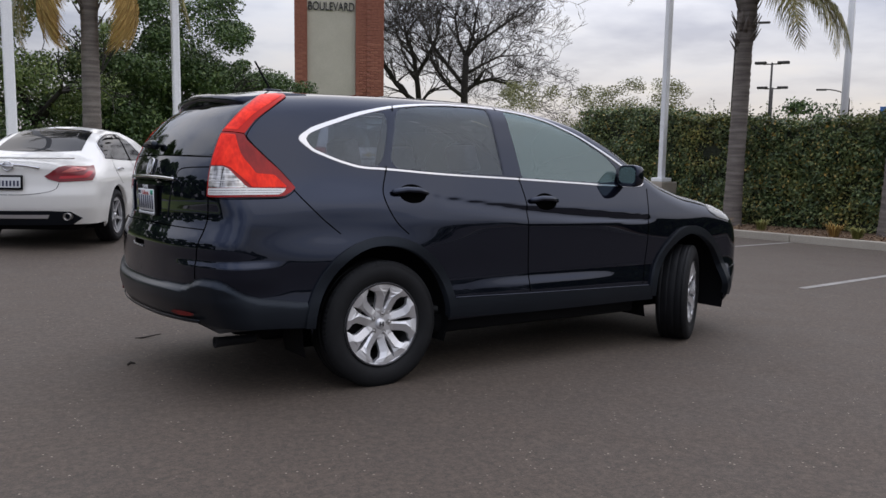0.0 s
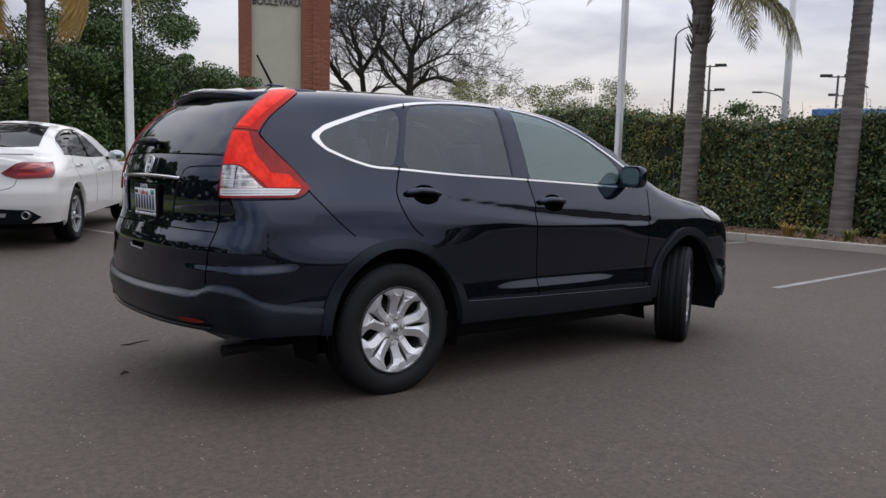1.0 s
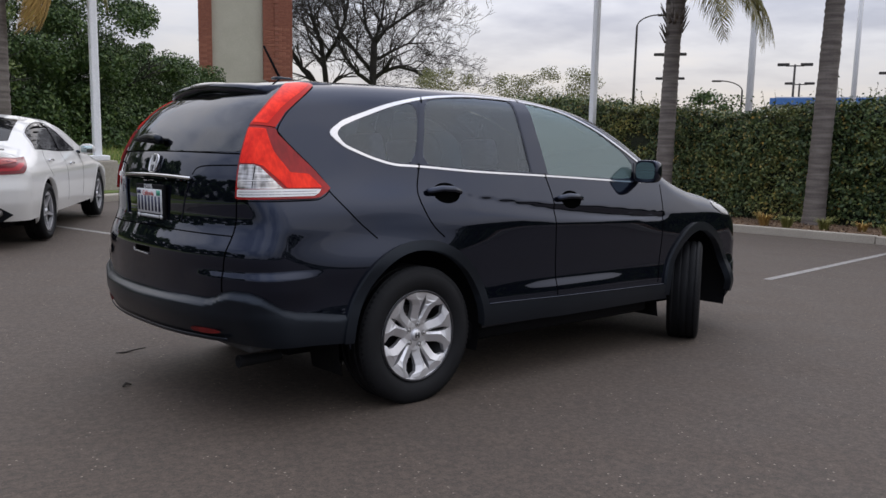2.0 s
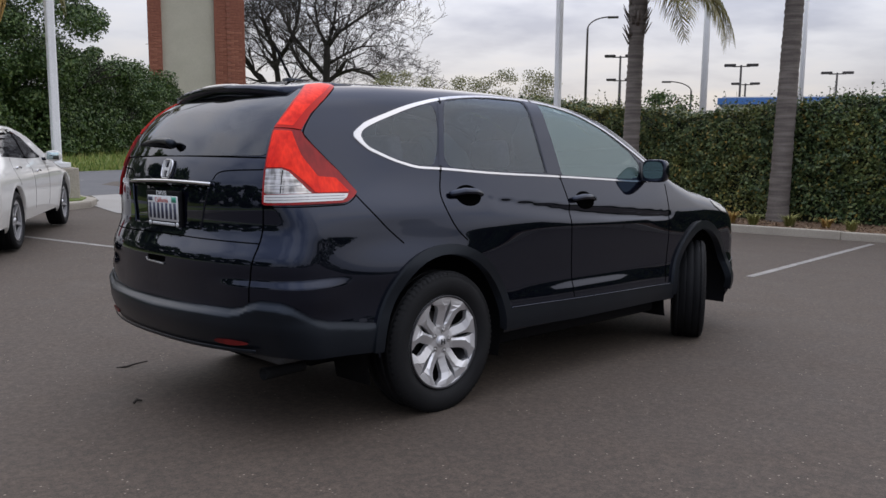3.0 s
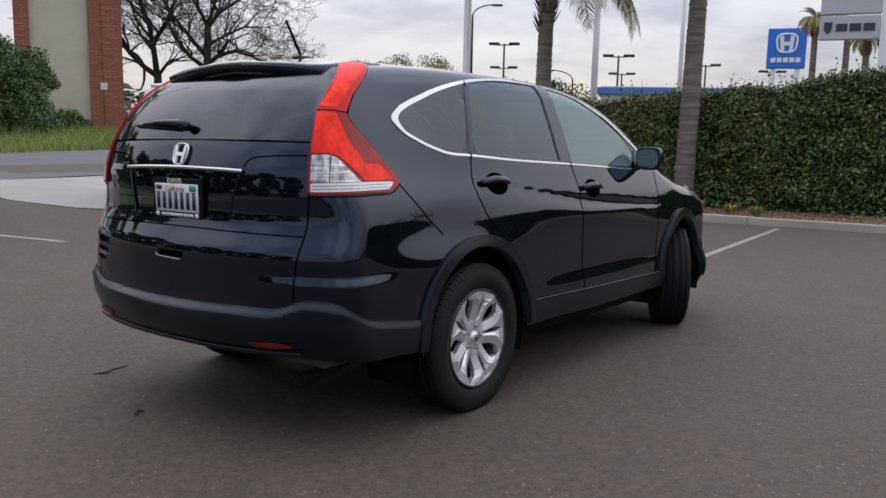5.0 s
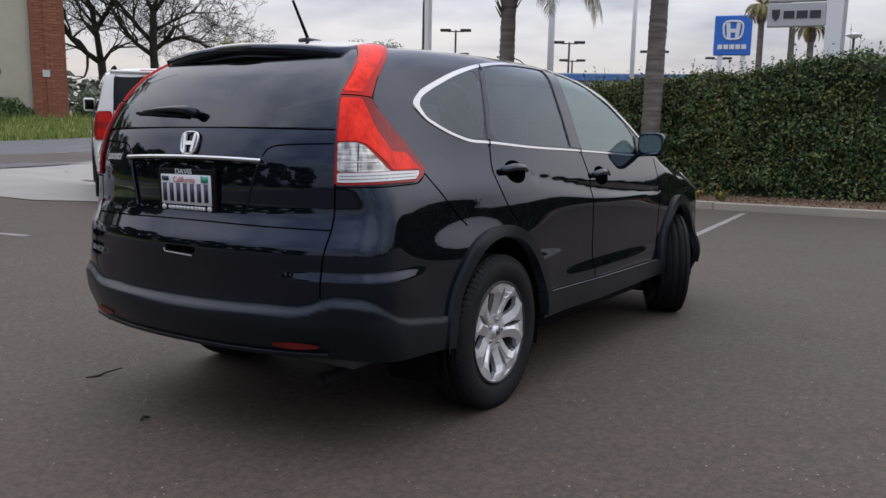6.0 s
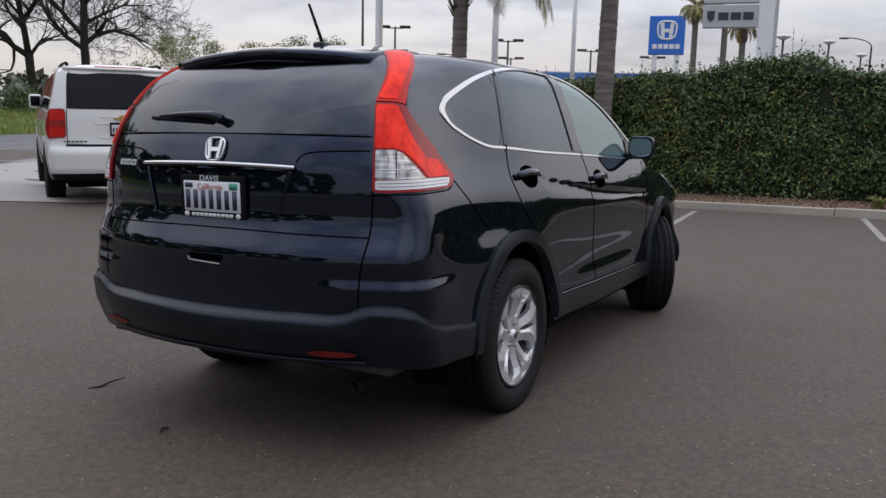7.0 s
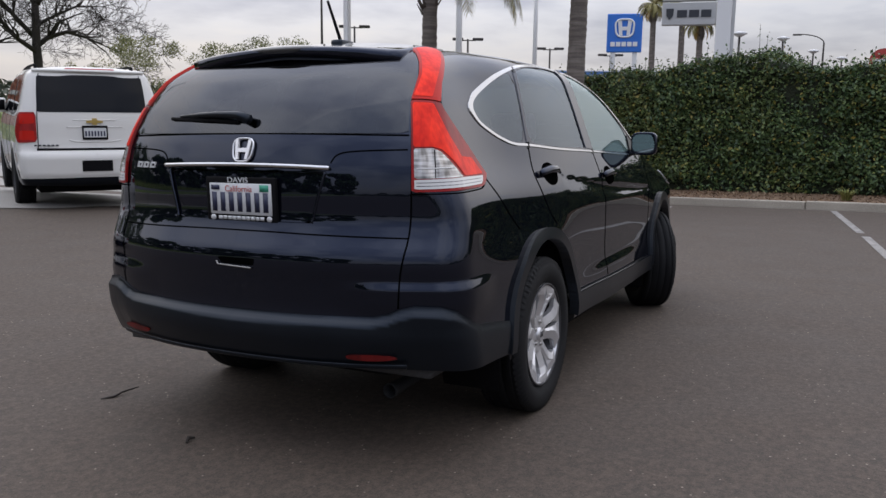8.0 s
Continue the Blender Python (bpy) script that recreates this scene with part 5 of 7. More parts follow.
DRY_FROND = leaf_material("dry_frond", [(0.0, (0.26, 0.16, 0.05)), (0.6, (0.46, 0.28, 0.09)), (1.0, (0.50, 0.40, 0.13))], 0.8)
TUFT = leaf_material("tuft_grass", [(0.0, (0.118, 0.153, 0.035)), (1.0, (0.330, 0.295, 0.106))], 0.7)


def leaves(centres, normals, size, rng, narrow=0.55, spread=0.9):
    """Folded leaves at points, facing roughly along normals: verts and faces."""
    m = len(centres)
    n = normals + rng.normal(0, spread, (m, 3))
    n /= np.linalg.norm(n, axis=1)[:, None]
    r = rng.normal(0, 1, (m, 3))
    t = np.cross(n, r)
    t /= np.linalg.norm(t, axis=1)[:, None]
    b = np.cross(n, t)
    s = (size * rng.uniform(0.6, 1.35, m))[:, None]
    v = np.stack([centres - t * s, centres + b * s * narrow + n * s * 0.18, centres + t * s, centres - b * s * narrow + n * s * 0.18], 1).reshape(-1, 3)
    k = np.arange(m)[:, None] * 4
    f = np.concatenate([k + np.array([[0, 1, 2]]), k + np.array([[0, 2, 3]])])
    return v, f


def fast_mesh(name, v, f, mat, parent=None, label="", kind=""):
    me = bpy.data.meshes.new(name)
    f = np.asarray(f)
    me.vertices.add(len(v))
    me.vertices.foreach_set("co", np.asarray(v, np.float32).ravel())
    me.loops.add(f.size)
    me.loops.foreach_set("vertex_index", f.astype(np.int32).ravel())
    me.polygons.add(len(f))
    me.polygons.foreach_set("loop_start", np.arange(0, f.size, f.shape[1], dtype=np.int32))
    me.materials.append(mat)
    me.update(calc_edges=True)
    me.validate()
    ob = new(name, me)
    ob.parent = parent
    return tagged(ob, label, kind=kind)


def lumps(p, seed, scale):
    return np.array([noise.noise(Vector(q) * scale + Vector((seed, seed * 2.3, 0))) for q in p])


HEDGE_LINE = [(-15, 2.45), (-5, 2.42), (-1.8, 2.40), (-1.1, 2.30), (-0.4, 2.38), (0.2, 2.55), (1.0, 2.48), (2.2, 2.38), (3.2, 2.26), (4.5, 2.11), (6.0, 2.03), (7.5, 1.95), (9.5, 2.15), (13.0, 2.42)]


def hedge_top(y):
    return float(np.interp(y, *zip(*HEDGE_LINE))) + 0.04 * math.sin(y * 1.7) + 0.03 * math.sin(y * 4.1 + 1)


def hedge():
    rng = np.random.default_rng(11)
    h = thing("hedge", pose(0, 0, 0), "tall dense clipped evergreen hedge behind the mulch bed", "hedge")
    y0, y1, x0, x1 = -15.5, 14.6, 15.0, 16.6
    # solid core; its near-black colour paints the shade between the leaves
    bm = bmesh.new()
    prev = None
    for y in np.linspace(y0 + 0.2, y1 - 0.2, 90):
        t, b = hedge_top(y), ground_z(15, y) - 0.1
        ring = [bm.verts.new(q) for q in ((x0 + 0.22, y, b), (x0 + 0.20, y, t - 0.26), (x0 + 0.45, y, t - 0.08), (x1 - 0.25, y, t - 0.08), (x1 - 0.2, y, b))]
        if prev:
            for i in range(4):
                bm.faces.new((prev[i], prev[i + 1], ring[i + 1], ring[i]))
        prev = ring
    part("dark_core", tidy(bm), HEDGE_CORE_SHADE, h, "solid core with the gaps' shade in its dark colour", smooth=False)
    m = 135000
    y = rng.uniform(y0, y1, m)
    top = np.array([hedge_top(q) for q in np.linspace(y0, y1, 600)])
    tz = np.interp(y, np.linspace(y0, y1, 600), top)
    gz = np.array([ground_z(15, q) for q in np.linspace(y0, y1, 60)])
    bz = np.interp(y, np.linspace(y0, y1, 60), gz)
    on_top = rng.random(m) < 0.28
    z = np.where(on_top, tz, bz + 0.12 + (tz - bz - 0.1) * rng.random(m) ** 0.9)
    x = np.where(on_top, rng.uniform(x0, x1, m), x0)
    p = np.stack([x, y, z], 1)
    bulge = lumps(p, 3.1, 0.9) * 0.20 + lumps(p, 7.7, 2.6) * 0.16
    p[:, 0] += np.where(on_top, 0, -bulge * 1.1 + rng.uniform(-0.02, 0.20, m) + 0.10 * np.clip((z - tz + 0.35) / 0.35, 0, 1))
    p[:, 2] += np.where(on_top, bulge * 0.45 + rng.exponential(0.05, m) - 0.04, 0)
    keep = ~((z < bz + 0.35) & (rng.random(m) < 0.45))
    nrm = np.where(on_top[:, None], np.array([[-0.2, 0, 1.0]]), np.array([[-1.0, 0, 0.45]]))
    v, f = leaves(p[keep], nrm[keep], 0.042, rng)
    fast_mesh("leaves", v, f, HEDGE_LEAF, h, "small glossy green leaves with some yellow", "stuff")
    # shoots that stand above the top
    s = 260
    y = rng.uniform(-15, y1, s)
    bm = bmesh.new()
    cs = []
    for q in y:
        b = Vector((rng.uniform(x0, x1), q, hedge_top(q) - 0.05))
        ln = rng.exponential(0.13) + 0.08
        e = b + Vector((rng.normal(0, 0.08), rng.normal(0, 0.08), ln))
        tube(bm, [b, e], [0.006, 0.003], 4, cap=False)
        cs += [b.lerp(e, w) for w in np.linspace(0.2, 1, 6)]
    part("shoots", bm, BARK, h, kind="stuff")
    cs = np.array([tuple(c) for c in cs])
    v, f = leaves(cs + rng.normal(0, 0.025, cs.shape), np.tile((0.0, 0.0, 1.0), (len(cs), 1)), 0.045, rng)
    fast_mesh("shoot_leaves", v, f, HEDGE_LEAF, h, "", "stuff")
    return h


HEDGE_CORE_SHADE = two_tone("hedge_core_shade", (0.010, 0.014, 0.007), (0.022, 0.028, 0.012), 6, 0.95, 0.8, 14, 0.05)
hedge()


def tuft(x, y, size, dry, seed):
    """A clump of ornamental grass."""
    rng = np.random.default_rng(seed)
    m = 150
    a, r = rng.uniform(0, 6.28, m), rng.uniform(0, 0.10, m) * size / 0.35
    base = np.stack([np.cos(a) * r, np.sin(a) * r, np.zeros(m)], 1)
    out = np.stack([np.cos(a), np.sin(a), np.zeros(m)], 1)
    h = size * rng.uniform(0.6, 1.1, m)
    midp = base + out * (h * 0.25)[:, None] + np.stack([h * 0, h * 0, h * 0.7], 1)
    tip = base + out * (h * 0.75)[:, None] + np.stack([h * 0, h * 0, h * rng.uniform(0.6, 1.0, m)], 1)
    w = np.stack([-np.sin(a), np.cos(a), np.zeros(m)], 1) * 0.006
    v = np.stack([base - w, base + w, midp + w, midp - w, tip], 1).reshape(-1, 3)
    k = np.arange(m)[:, None] * 5
    f = np.concatenate([k + np.array([[0, 1, 2]]), k + np.array([[0, 2, 3]]), k + np.array([[3, 2, 4]])])
    ob = fast_mesh("grass_tuft", v, f, DRY_FROND if dry else TUFT)
    ob.location = (x, y, ground_z(x, y) + 0.10)
    tagged(ob, "dry brown clump of ornamental grass in mulch" if dry else "green clump of ornamental grass in mulch", "plant", "grass clumps in the bed")


for i, (x, y, s, d) in enumerate(((13.5, 6.6, 0.30, 0), (13.2, 4.7, 0.34, 1), (13.1, 4.15, 0.30, 0), (13.3, 3.5, 0.30, 0), (13.6, 2.9, 0.24, 1), (13.4, -1.45, 0.26, 0), (13.5, 7.6, 0.26, 1), (13.0, 2.2, 0.26, 0), (13.6, -5.0, 0.3, 0))):
    tuft(x, y, s, bool(d), 40 + i)


def mulch():
    rng = np.random.default_rng(21)
    m = 5200
    x, y = rng.uniform(12.62, 15.1, m), rng.uniform(-8, 11, m)
    c = np.stack([x, y, np.array([ground_z(a, b) for a, b in zip(x, y)]) + 0.125 + rng.uniform(0, 0.02, m)], 1)
    v, f = leaves(c, np.tile((0.0, 0.0, 1.0), (m, 1)), 0.03, rng, 0.4, 0.5)
    tagged(fast_mesh("leaf_litter", v, f, LITTER), "dry brown leaves and bark chips on the bed", "leaf litter", kind="stuff")


LITTER = leaf_material("leaf_litter", [(0.0, (0.06, 0.035, 0.02)), (0.7, (0.19, 0.115, 0.065)), (1.0, (0.36, 0.27, 0.18))], 0.9)
mulch()


def palm(x, y, height, r0, lean, fronds, seed, label, reach=2.5, skirt=0.35, hanging=()):
    """A fan of long feathered fronds on a ringed trunk."""
    rng = np.random.default_rng(seed)
    z0 = ground_z(x, y)
    p = thing("palm_tree", pose(x, y, z0), label, "palm tree", "palms round the lot")
    bm = bmesh.new()
    pts, rad = [], []
    k = int(height / 0.07)
    for i in range(k + 1):
        t = i / k
        pts.append((lean[0] * t, lean[1] * t, -0.1 + (height + 0.1) * t))
        flare = 0.06 * math.exp(-t * height / 0.35)
        rad.append(r0 * (1 - 0.20 * t) + flare + 0.010 * (i % 2) + rng.uniform(-0.006, 0.006) + 0.05 * ease(height - 1.5, height - 0.5, t * height))
    part("trunk", tidy(tube(bm, pts, rad, 18)), PALM_BARK, p, "grey ringed palm trunk")
    for i in range(44):
        a, h = rng.uniform(0, 6.28), rng.uniform(height - 1.5, height)
        c, s = math.cos(a), math.sin(a)
        q = Vector((lean[0] * h / height, lean[1] * h / height, h))
        rr = r0 * 0.9
        part("leaf_base", tidy(tube(bmesh.new(), [q + Vector((c * rr, s * rr, -0.05)), q + Vector((c * (rr + 0.09), s * (rr + 0.09), 0.10)), q + Vector((c * (rr + 0.16), s * (rr + 0.16), 0.28 * rng.uniform(0.6, 1.1)))], [0.045, 0.03, 0.012], 6, flat=0.5)), PALM_BARK, p)
    made = []
    for dry in (False, False, True):
        made.append(frond_mesh(reach * (0.85 if dry else 1.0), dry, rng))
    for i in range(fronds):
        dry = i < fronds * skirt
        me = made[2] if dry else made[i % 2]
        ob = new("frond", me)
        ob.parent = p
        ob.matrix_local = Matrix.Translation((lean[0], lean[1], height - 0.1 + 0.25 * (not dry))) @ Matrix.Rotation(i * 2.399 + rng.uniform(-0.2, 0.2), 4, "Z") @ Matrix.Rotation(radians(rng.uniform(25, 50) if dry else rng.uniform(-58, -12 if hanging else 30)), 4, "Y")
    for turn, tilt, dry in hanging:
        ob = new("frond", made[2] if dry else made[0])
        ob.parent = p
        ob.matrix_local = Matrix.Translation((lean[0], lean[1], height)) @ Matrix.Rotation(radians(turn), 4, "Z") @ Matrix.Rotation(radians(tilt), 4, "Y")
    return p


def frond_mesh(reach, dry, rng):
    """One arching frond along +x with paired leaflets."""
    v, f = [], []
    n = 46
    spine = []
    for i in range(n + 1):
        t = i / n
        spine.append(Vector((reach * (t - 0.22 * t ** 3), 0, reach * (0.16 * t - 0.62 * t ** 2.4))))
    for i in range(n):
        a, b = spine[i], spine[i + 1]
        w = 0.022 * (1 - i / n) + 0.004
        k = len(v)
        v += [a + Vector((0, w, 0)), a - Vector((0, w, 0)), b - Vector((0, w * 0.9, 0)), b + Vector((0, w * 0.9, 0)), (a + b) / 2 + Vector((0, 0, w))]
        f += [(k, k + 1, k + 4), (k + 1, k + 2, k + 4), (k + 2, k + 3, k + 4), (k + 3, k, k + 4)]
        if i < 5:
            continue
        for side in (-1, 1):
            for j in range(2):
                t = i / n
                ln = reach * 0.24 * math.sin(math.pi * min(1, 0.12 + 0.86 * t)) + 0.12
                ang = rng.uniform(0.55, 0.95)
                d = (b - a).normalized()
                o = a.lerp(b, j / 2)
                away = (d * math.cos(ang) + Vector((0, side, 0)) * math.sin(ang)).normalized()
                m1 = o + away * ln * 0.55 + Vector((0, 0, -0.06 * ln - rng.uniform(0, 0.10) * ln))
                m2 = o + away * ln * 0.85 + Vector((0, 0, -(0.45 if not dry else 0.6) * ln * rng.uniform(0.7, 1.2)))
                wd = d * 0.013
                k = len(v)
                v += [o - wd, o + wd, m1 + wd, m1 - wd, m2]
                f += [(k, k + 1, k + 2), (k, k + 2, k + 3), (k + 3, k + 2, k + 4)]
    me = bpy.data.meshes.new("frond")
    me.from_pydata([tuple(p) for p in v], [], f)
    me.materials.append(DRY_FROND if dry else FROND)
    return me


palm(14.25, 8.0, 5.75, 0.205, (0.12, 0.0), 16, 1, "tall palm with grey ringed trunk beside the hedge", 3.0, 0.0, [(-58, 4, 0), (-38, 1, 0), (-76, 9, 0), (5, -4, 0), (-118, -3, 0)])
palm(14.66, 4.4, 6.5, 0.215, (0.10, -0.06), 16, 2, "tall palm with grey ringed trunk in the mulch bed", 3.0, 0.0, [(122, 0, 0), (-60, -6, 0)])
palm(0.86, 13.25, 5.15, 0.185, (0.05, 0.05), 16, 3, "palm with a few dry orange fronds on the island", 2.7, 0.0, [(162, 43, 1), (178, 46, 1), (195, 38, 1), (170, 36, 1), (186, 41, 1), (154, 40, 1), (-8, 45, 1), (-24, 49, 1), (-40, 44, 1), (-16, 40, 1), (-32, 42, 1), (2, 38, 1), (-9, 7, 0), (150, 25, 0)])


def limbs(bm, start, way, length, radius, depth, rng, ends, spread=0.55, lift=0.10, joints=4, least=0.012):
    """A forking, crooked limb; its twig ends are gathered."""
    pts, rad = [start], [radius]
    p, d = start.copy(), way.normalized()
    for i in range(joints):
        d = (d + Vector((rng.normal(0, 0.17), rng.normal(0, 0.17), rng.normal(lift * 0.5, 0.13)))).normalized()
        p = p + d * length / joints
        pts.append(p.copy())
        rad.append(max(least, radius * (1 - 0.42 * (i + 1) / joints)))
    tube(bm, pts, rad, 7 if radius > 0.1 else 4, cap=False)
    if depth == 0:
        ends.append((pts[-1], d))
        ends.append((pts[-2], d))
        return
    count = 2 if rng.random() < 0.55 else 3
    for i in range(count + (1 if depth < 3 and rng.random() < 0.3 else 0)):
        at = pts[-1] if i < count else pts[rng.integers(1, len(pts) - 1)]
        a = rng.uniform(0, 6.28)
        u = d.orthogonal().normalized()
        w = d.cross(u)
        nd = (d + (u * math.cos(a) + w * math.sin(a)) * rng.uniform(0.6, 1.25) * spread * 1.6).normalized()
        limbs(bm, at, nd, length * rng.uniform(0.62, 0.88), max(least, rad[-1] * rng.uniform(0.62, 0.85)), depth - 1, rng, ends, spread, lift, joints, least)


def bare_tree(x, y, z, trunk, boughs, seed, label):
    """trunk and boughs: (across, up, radius) along each, in metres from the tree's foot."""
    rng = np.random.default_rng(seed)
    t = thing("bare_tree", pose(x, y, z) @ Matrix.Scale(1.32, 4), label, "tree", "bare trees across the street")
    across, away = Vector((0.834, -0.551, 0)), Vector((0.551, 0.834, 0))
    at = lambda a, b, c: across * a + away * b + Vector((0, 0, c))
    bm = bmesh.new()
    pts = [at(a, 0.25 * math.sin(c), c) for a, c, r in trunk]
    tube(bm, pts, [r for a, c, r in trunk], 9)
    part("trunk", bm, BARK, t, "dark bare trunk")
    for row in boughs:
        bm, ends = bmesh.new(), []
        turn = rng.uniform(-0.6, 0.6)
        a0 = row[0][0]
        pts = [at(a, 0.25 * math.sin(row[0][1]) + (a - a0) * turn, c) for a, c, r in row]
        tube(bm, pts, [r for a, c, r in row], 7)
        for i in range(1, len(row)):
            d = (pts[i] - pts[i - 1]).normalized()
            for n in range(4):
                side = Vector((rng.normal(0, 0.55), rng.normal(0, 0.55), rng.normal(0.25, 0.35)))
                limbs(bm, pts[i] if n else (pts[i] + pts[i - 1]) / 2, d * 0.8 + side, rng.uniform(1.5, 2.4), row[i][2] * rng.uniform(0.45, 0.75), 5, rng, ends, 0.38, 0.03, 4, 0.012)
        part("limb", bm, BARK, t, "crooked leafless limb with twigs", kind="stuff")
    return t


def green_tree(x, y, z, height, width, seed, label, mat, leaf=0.16, count=9000, trunk=0.2, gap=0.0, name="tree"):
    """A trunk with limbs and a crown of many small leaves in uneven clumps."""
    rng = np.random.default_rng(seed)
    t = thing(name, pose(x, y, z), label, "tree", "trees across the street")
    bm, ends = bmesh.new(), []
    limbs(bm, Vector((0, 0, -0.2)), Vector((0.04, 0.02, 1)), height * trunk, height * 0.028, 0, rng, ends)
    top = ends[0][0]
    ends.clear()
    for i in range(5):
        a = i * 1.257 + rng.uniform(-0.3, 0.3)
        limbs(bm, top, Vector((math.cos(a), math.sin(a), rng.uniform(0.5, 1.3))), height * 0.19, height * 0.016, 3, rng, ends, 0.55, 0.1, 3, 0.02)
    part("trunk", bm, BARK, t, "dark trunk and limbs", kind="stuff")
    k = 46
    a, r = rng.uniform(0, 6.28, k), np.sqrt(rng.random(k))
    zz = rng.uniform(trunk * 0.8, 0.93, k)
    fat = np.sin(np.clip((zz - trunk * 0.5) / (1.05 - trunk * 0.5), 0, 1) * math.pi) ** 0.6
    c = np.stack([np.cos(a) * r * fat * width / 2, np.sin(a) * r * fat * width / 2, zz * height], 1)
    own = rng.integers(0, k, count)
    size = rng.uniform(0.09, 0.17, k)[own] * height * (1 - gap)
    off = rng.normal(0, 1, (count, 3))
    off /= np.linalg.norm(off, axis=1)[:, None]
    p = c[own] + off * (size * rng.random(count) ** 0.4)[:, None] * np.array([1, 1, 0.75])
    v, f = leaves(p, off, leaf, rng)
    fast_mesh("crown", v, f, mat, t, "crown of small leaves", "stuff")
    return t


bare_tree(48.9, 81.1, -1.2, [(0.3, -0.3, 0.42), (0.2, 2.5, 0.36), (0.05, 4.5, 0.33), (0.0, 5.6, 0.34)],
          [[(0.0, 5.4, 0.26), (-1.0, 6.1, 0.22), (-2.1, 7.2, 0.18), (-3.6, 9.4, 0.13), (-4.4, 11.0, 0.09)],
           [(0.0, 5.4, 0.27), (-0.2, 7.4, 0.24), (-0.5, 9.5, 0.20), (-1.2, 11.4, 0.14), (-1.6, 13.2, 0.09)],
           [(-0.2, 8.2, 0.20), (0.7, 9.6, 0.16), (1.5, 11.4, 0.13), (1.9, 13.4, 0.08)],
           [(0.1, 5.5, 0.16), (0.9, 6.6, 0.12), (1.5, 6.7, 0.07)]], 5, "large leafless tree with dark crooked branches")
bare_tree(51.8, 75.6, -1.2, [(0.1, -0.3, 0.40), (0.0, 3.0, 0.35), (-0.1, 6.5, 0.32), (0.0, 9.6, 0.27)],
          [[(-0.1, 6.4, 0.22), (0.8, 7.2, 0.19), (2.2, 7.7, 0.15), (3.6, 7.4, 0.11), (4.9, 6.9, 0.07)],
           [(-0.1, 6.0, 0.20), (-1.4, 6.9, 0.17), (-2.3, 8.0, 0.14), (-3.2, 9.6, 0.09)],
           [(-0.1, 7.0, 0.20), (-1.5, 8.7, 0.16), (-3.0, 10.6, 0.12), (-3.9, 12.4, 0.08)],
           [(0.0, 9.4, 0.20), (0.9, 10.6, 0.15), (2.4, 11.6, 0.11), (4.0, 12.6, 0.07)],
           [(0.0, 9.5, 0.18), (-0.7, 11.0, 0.13), (-1.0, 12.8, 0.09)],
           [(0.0, 9.5, 0.18), (0.6, 11.4, 0.13), (0.9, 13.6, 0.08)],
           [(-0.05, 8.0, 0.15), (1.4, 8.9, 0.12), (3.0, 9.8, 0.09), (4.6, 10.0, 0.06)]], 9, "large leafless tree beside another across the street")
for x, y, h, w, seed, mat, leaf, n, gap, lab in (
        (10.6, 41.6, 9.8, 8.5, 31, OAK_LEAF, 0.090, 40000, 0, "dense dark green tree across the street"),
        (7.2, 40.2, 7.6, 7.5, 32, OAK_LEAF, 0.090, 32000, 0, "dense dark green tree across the street"),
        (2.2, 36.8, 11.0, 9.0, 33, SPRING_OAK, 0.078, 32000, 0.25, "airy green tree with sky showing through its crown"),
        (-3.5, 38.0, 10.5, 9.0, 34, SPRING_OAK, 0.082, 32000, 0.2, "airy green tree with sky showing through its crown"),
        (-10.0, 39.0, 10.0, 9.0, 30, OAK_LEAF, 0.09, 25000, 0.1, "dense green tree across the street"),
        (14.8, 44.5, 5.6, 6.5, 35, OAK_LEAF, 0.088, 26000, 0, "low dark green tree beside the brick sign"),
        (17.5, 49.5, 6.4, 7.0, 36, OAK_LEAF, 0.092, 26000, 0, "low dark green tree beside the brick sign"),
        (21.5, 54.0, 5.4, 6.0, 37, OAK_LEAF, 0.092, 23000, 0, "dark bushy tree beside the brick sign"),
        (28.6, 28.0, 4.6, 4.5, 38, PALE_LEAF, 0.052, 6800, 0.1, "thin spring tree with pale yellow-green leaves"),
        (30.6, 26.2, 5.0, 4.5, 39, PALE_LEAF, 0.052, 6800, 0.1, "thin spring tree with pale yellow-green leaves"),
        (26.2, 31.8, 5.0, 5.0, 40, PALE_LEAF, 0.052, 6800, 0.1, "thin spring tree with pale yellow-green leaves"),
        (27.6, 36.0, 4.2, 5.0, 41, PALE_LEAF, 0.052, 6800, 0.1, "thin spring tree with pale yellow-green leaves"),
        (-17.0, 39.5, 11.0, 9.5, 43, OAK_LEAF, 0.38, 7000, 0, "dense green tree across the street"),
        (-25.0, 39.0, 13.0, 10.5, 44, OAK_LEAF, 0.38, 7600, 0, "dense green tree across the street"),
        (-33.0, 37.0, 10.5, 10.0, 45, OAK_LEAF, 0.38, 7000, 0, "dense green tree across the street"),
        (-39.0, 32.0, 13.5, 10.0, 46, OAK_LEAF, 0.38, 7600, 0, "dense green tree at the edge of the lot"),
        (-44.0, 25.0, 11.0, 10.5, 47, OAK_LEAF, 0.38, 7000, 0, "dense green tree at the edge of the lot"),
        (-47.0, 16.5, 12.5, 10.0, 48, OAK_LEAF, 0.38, 7000, 0, "dense green tree at the edge of the lot"),
        (-48.0, 7.0, 10.0, 10.5, 49, OAK_LEAF, 0.38, 7000, 0, "dense green tree at the edge of the lot"),
        (37.0, 21.5, 4.0, 3.2, 42, OAK_LEAF, 0.10, 3000, 0, "small dark green tree beyond the hedge")):
    green_tree(x, y, ground_z(x, y) + 0.3 * ease(22, 50, y), h, w, seed, lab, mat, leaf, n, 0.04 if x < -12 else 0.12 if h < 8 else 0.2, gap)


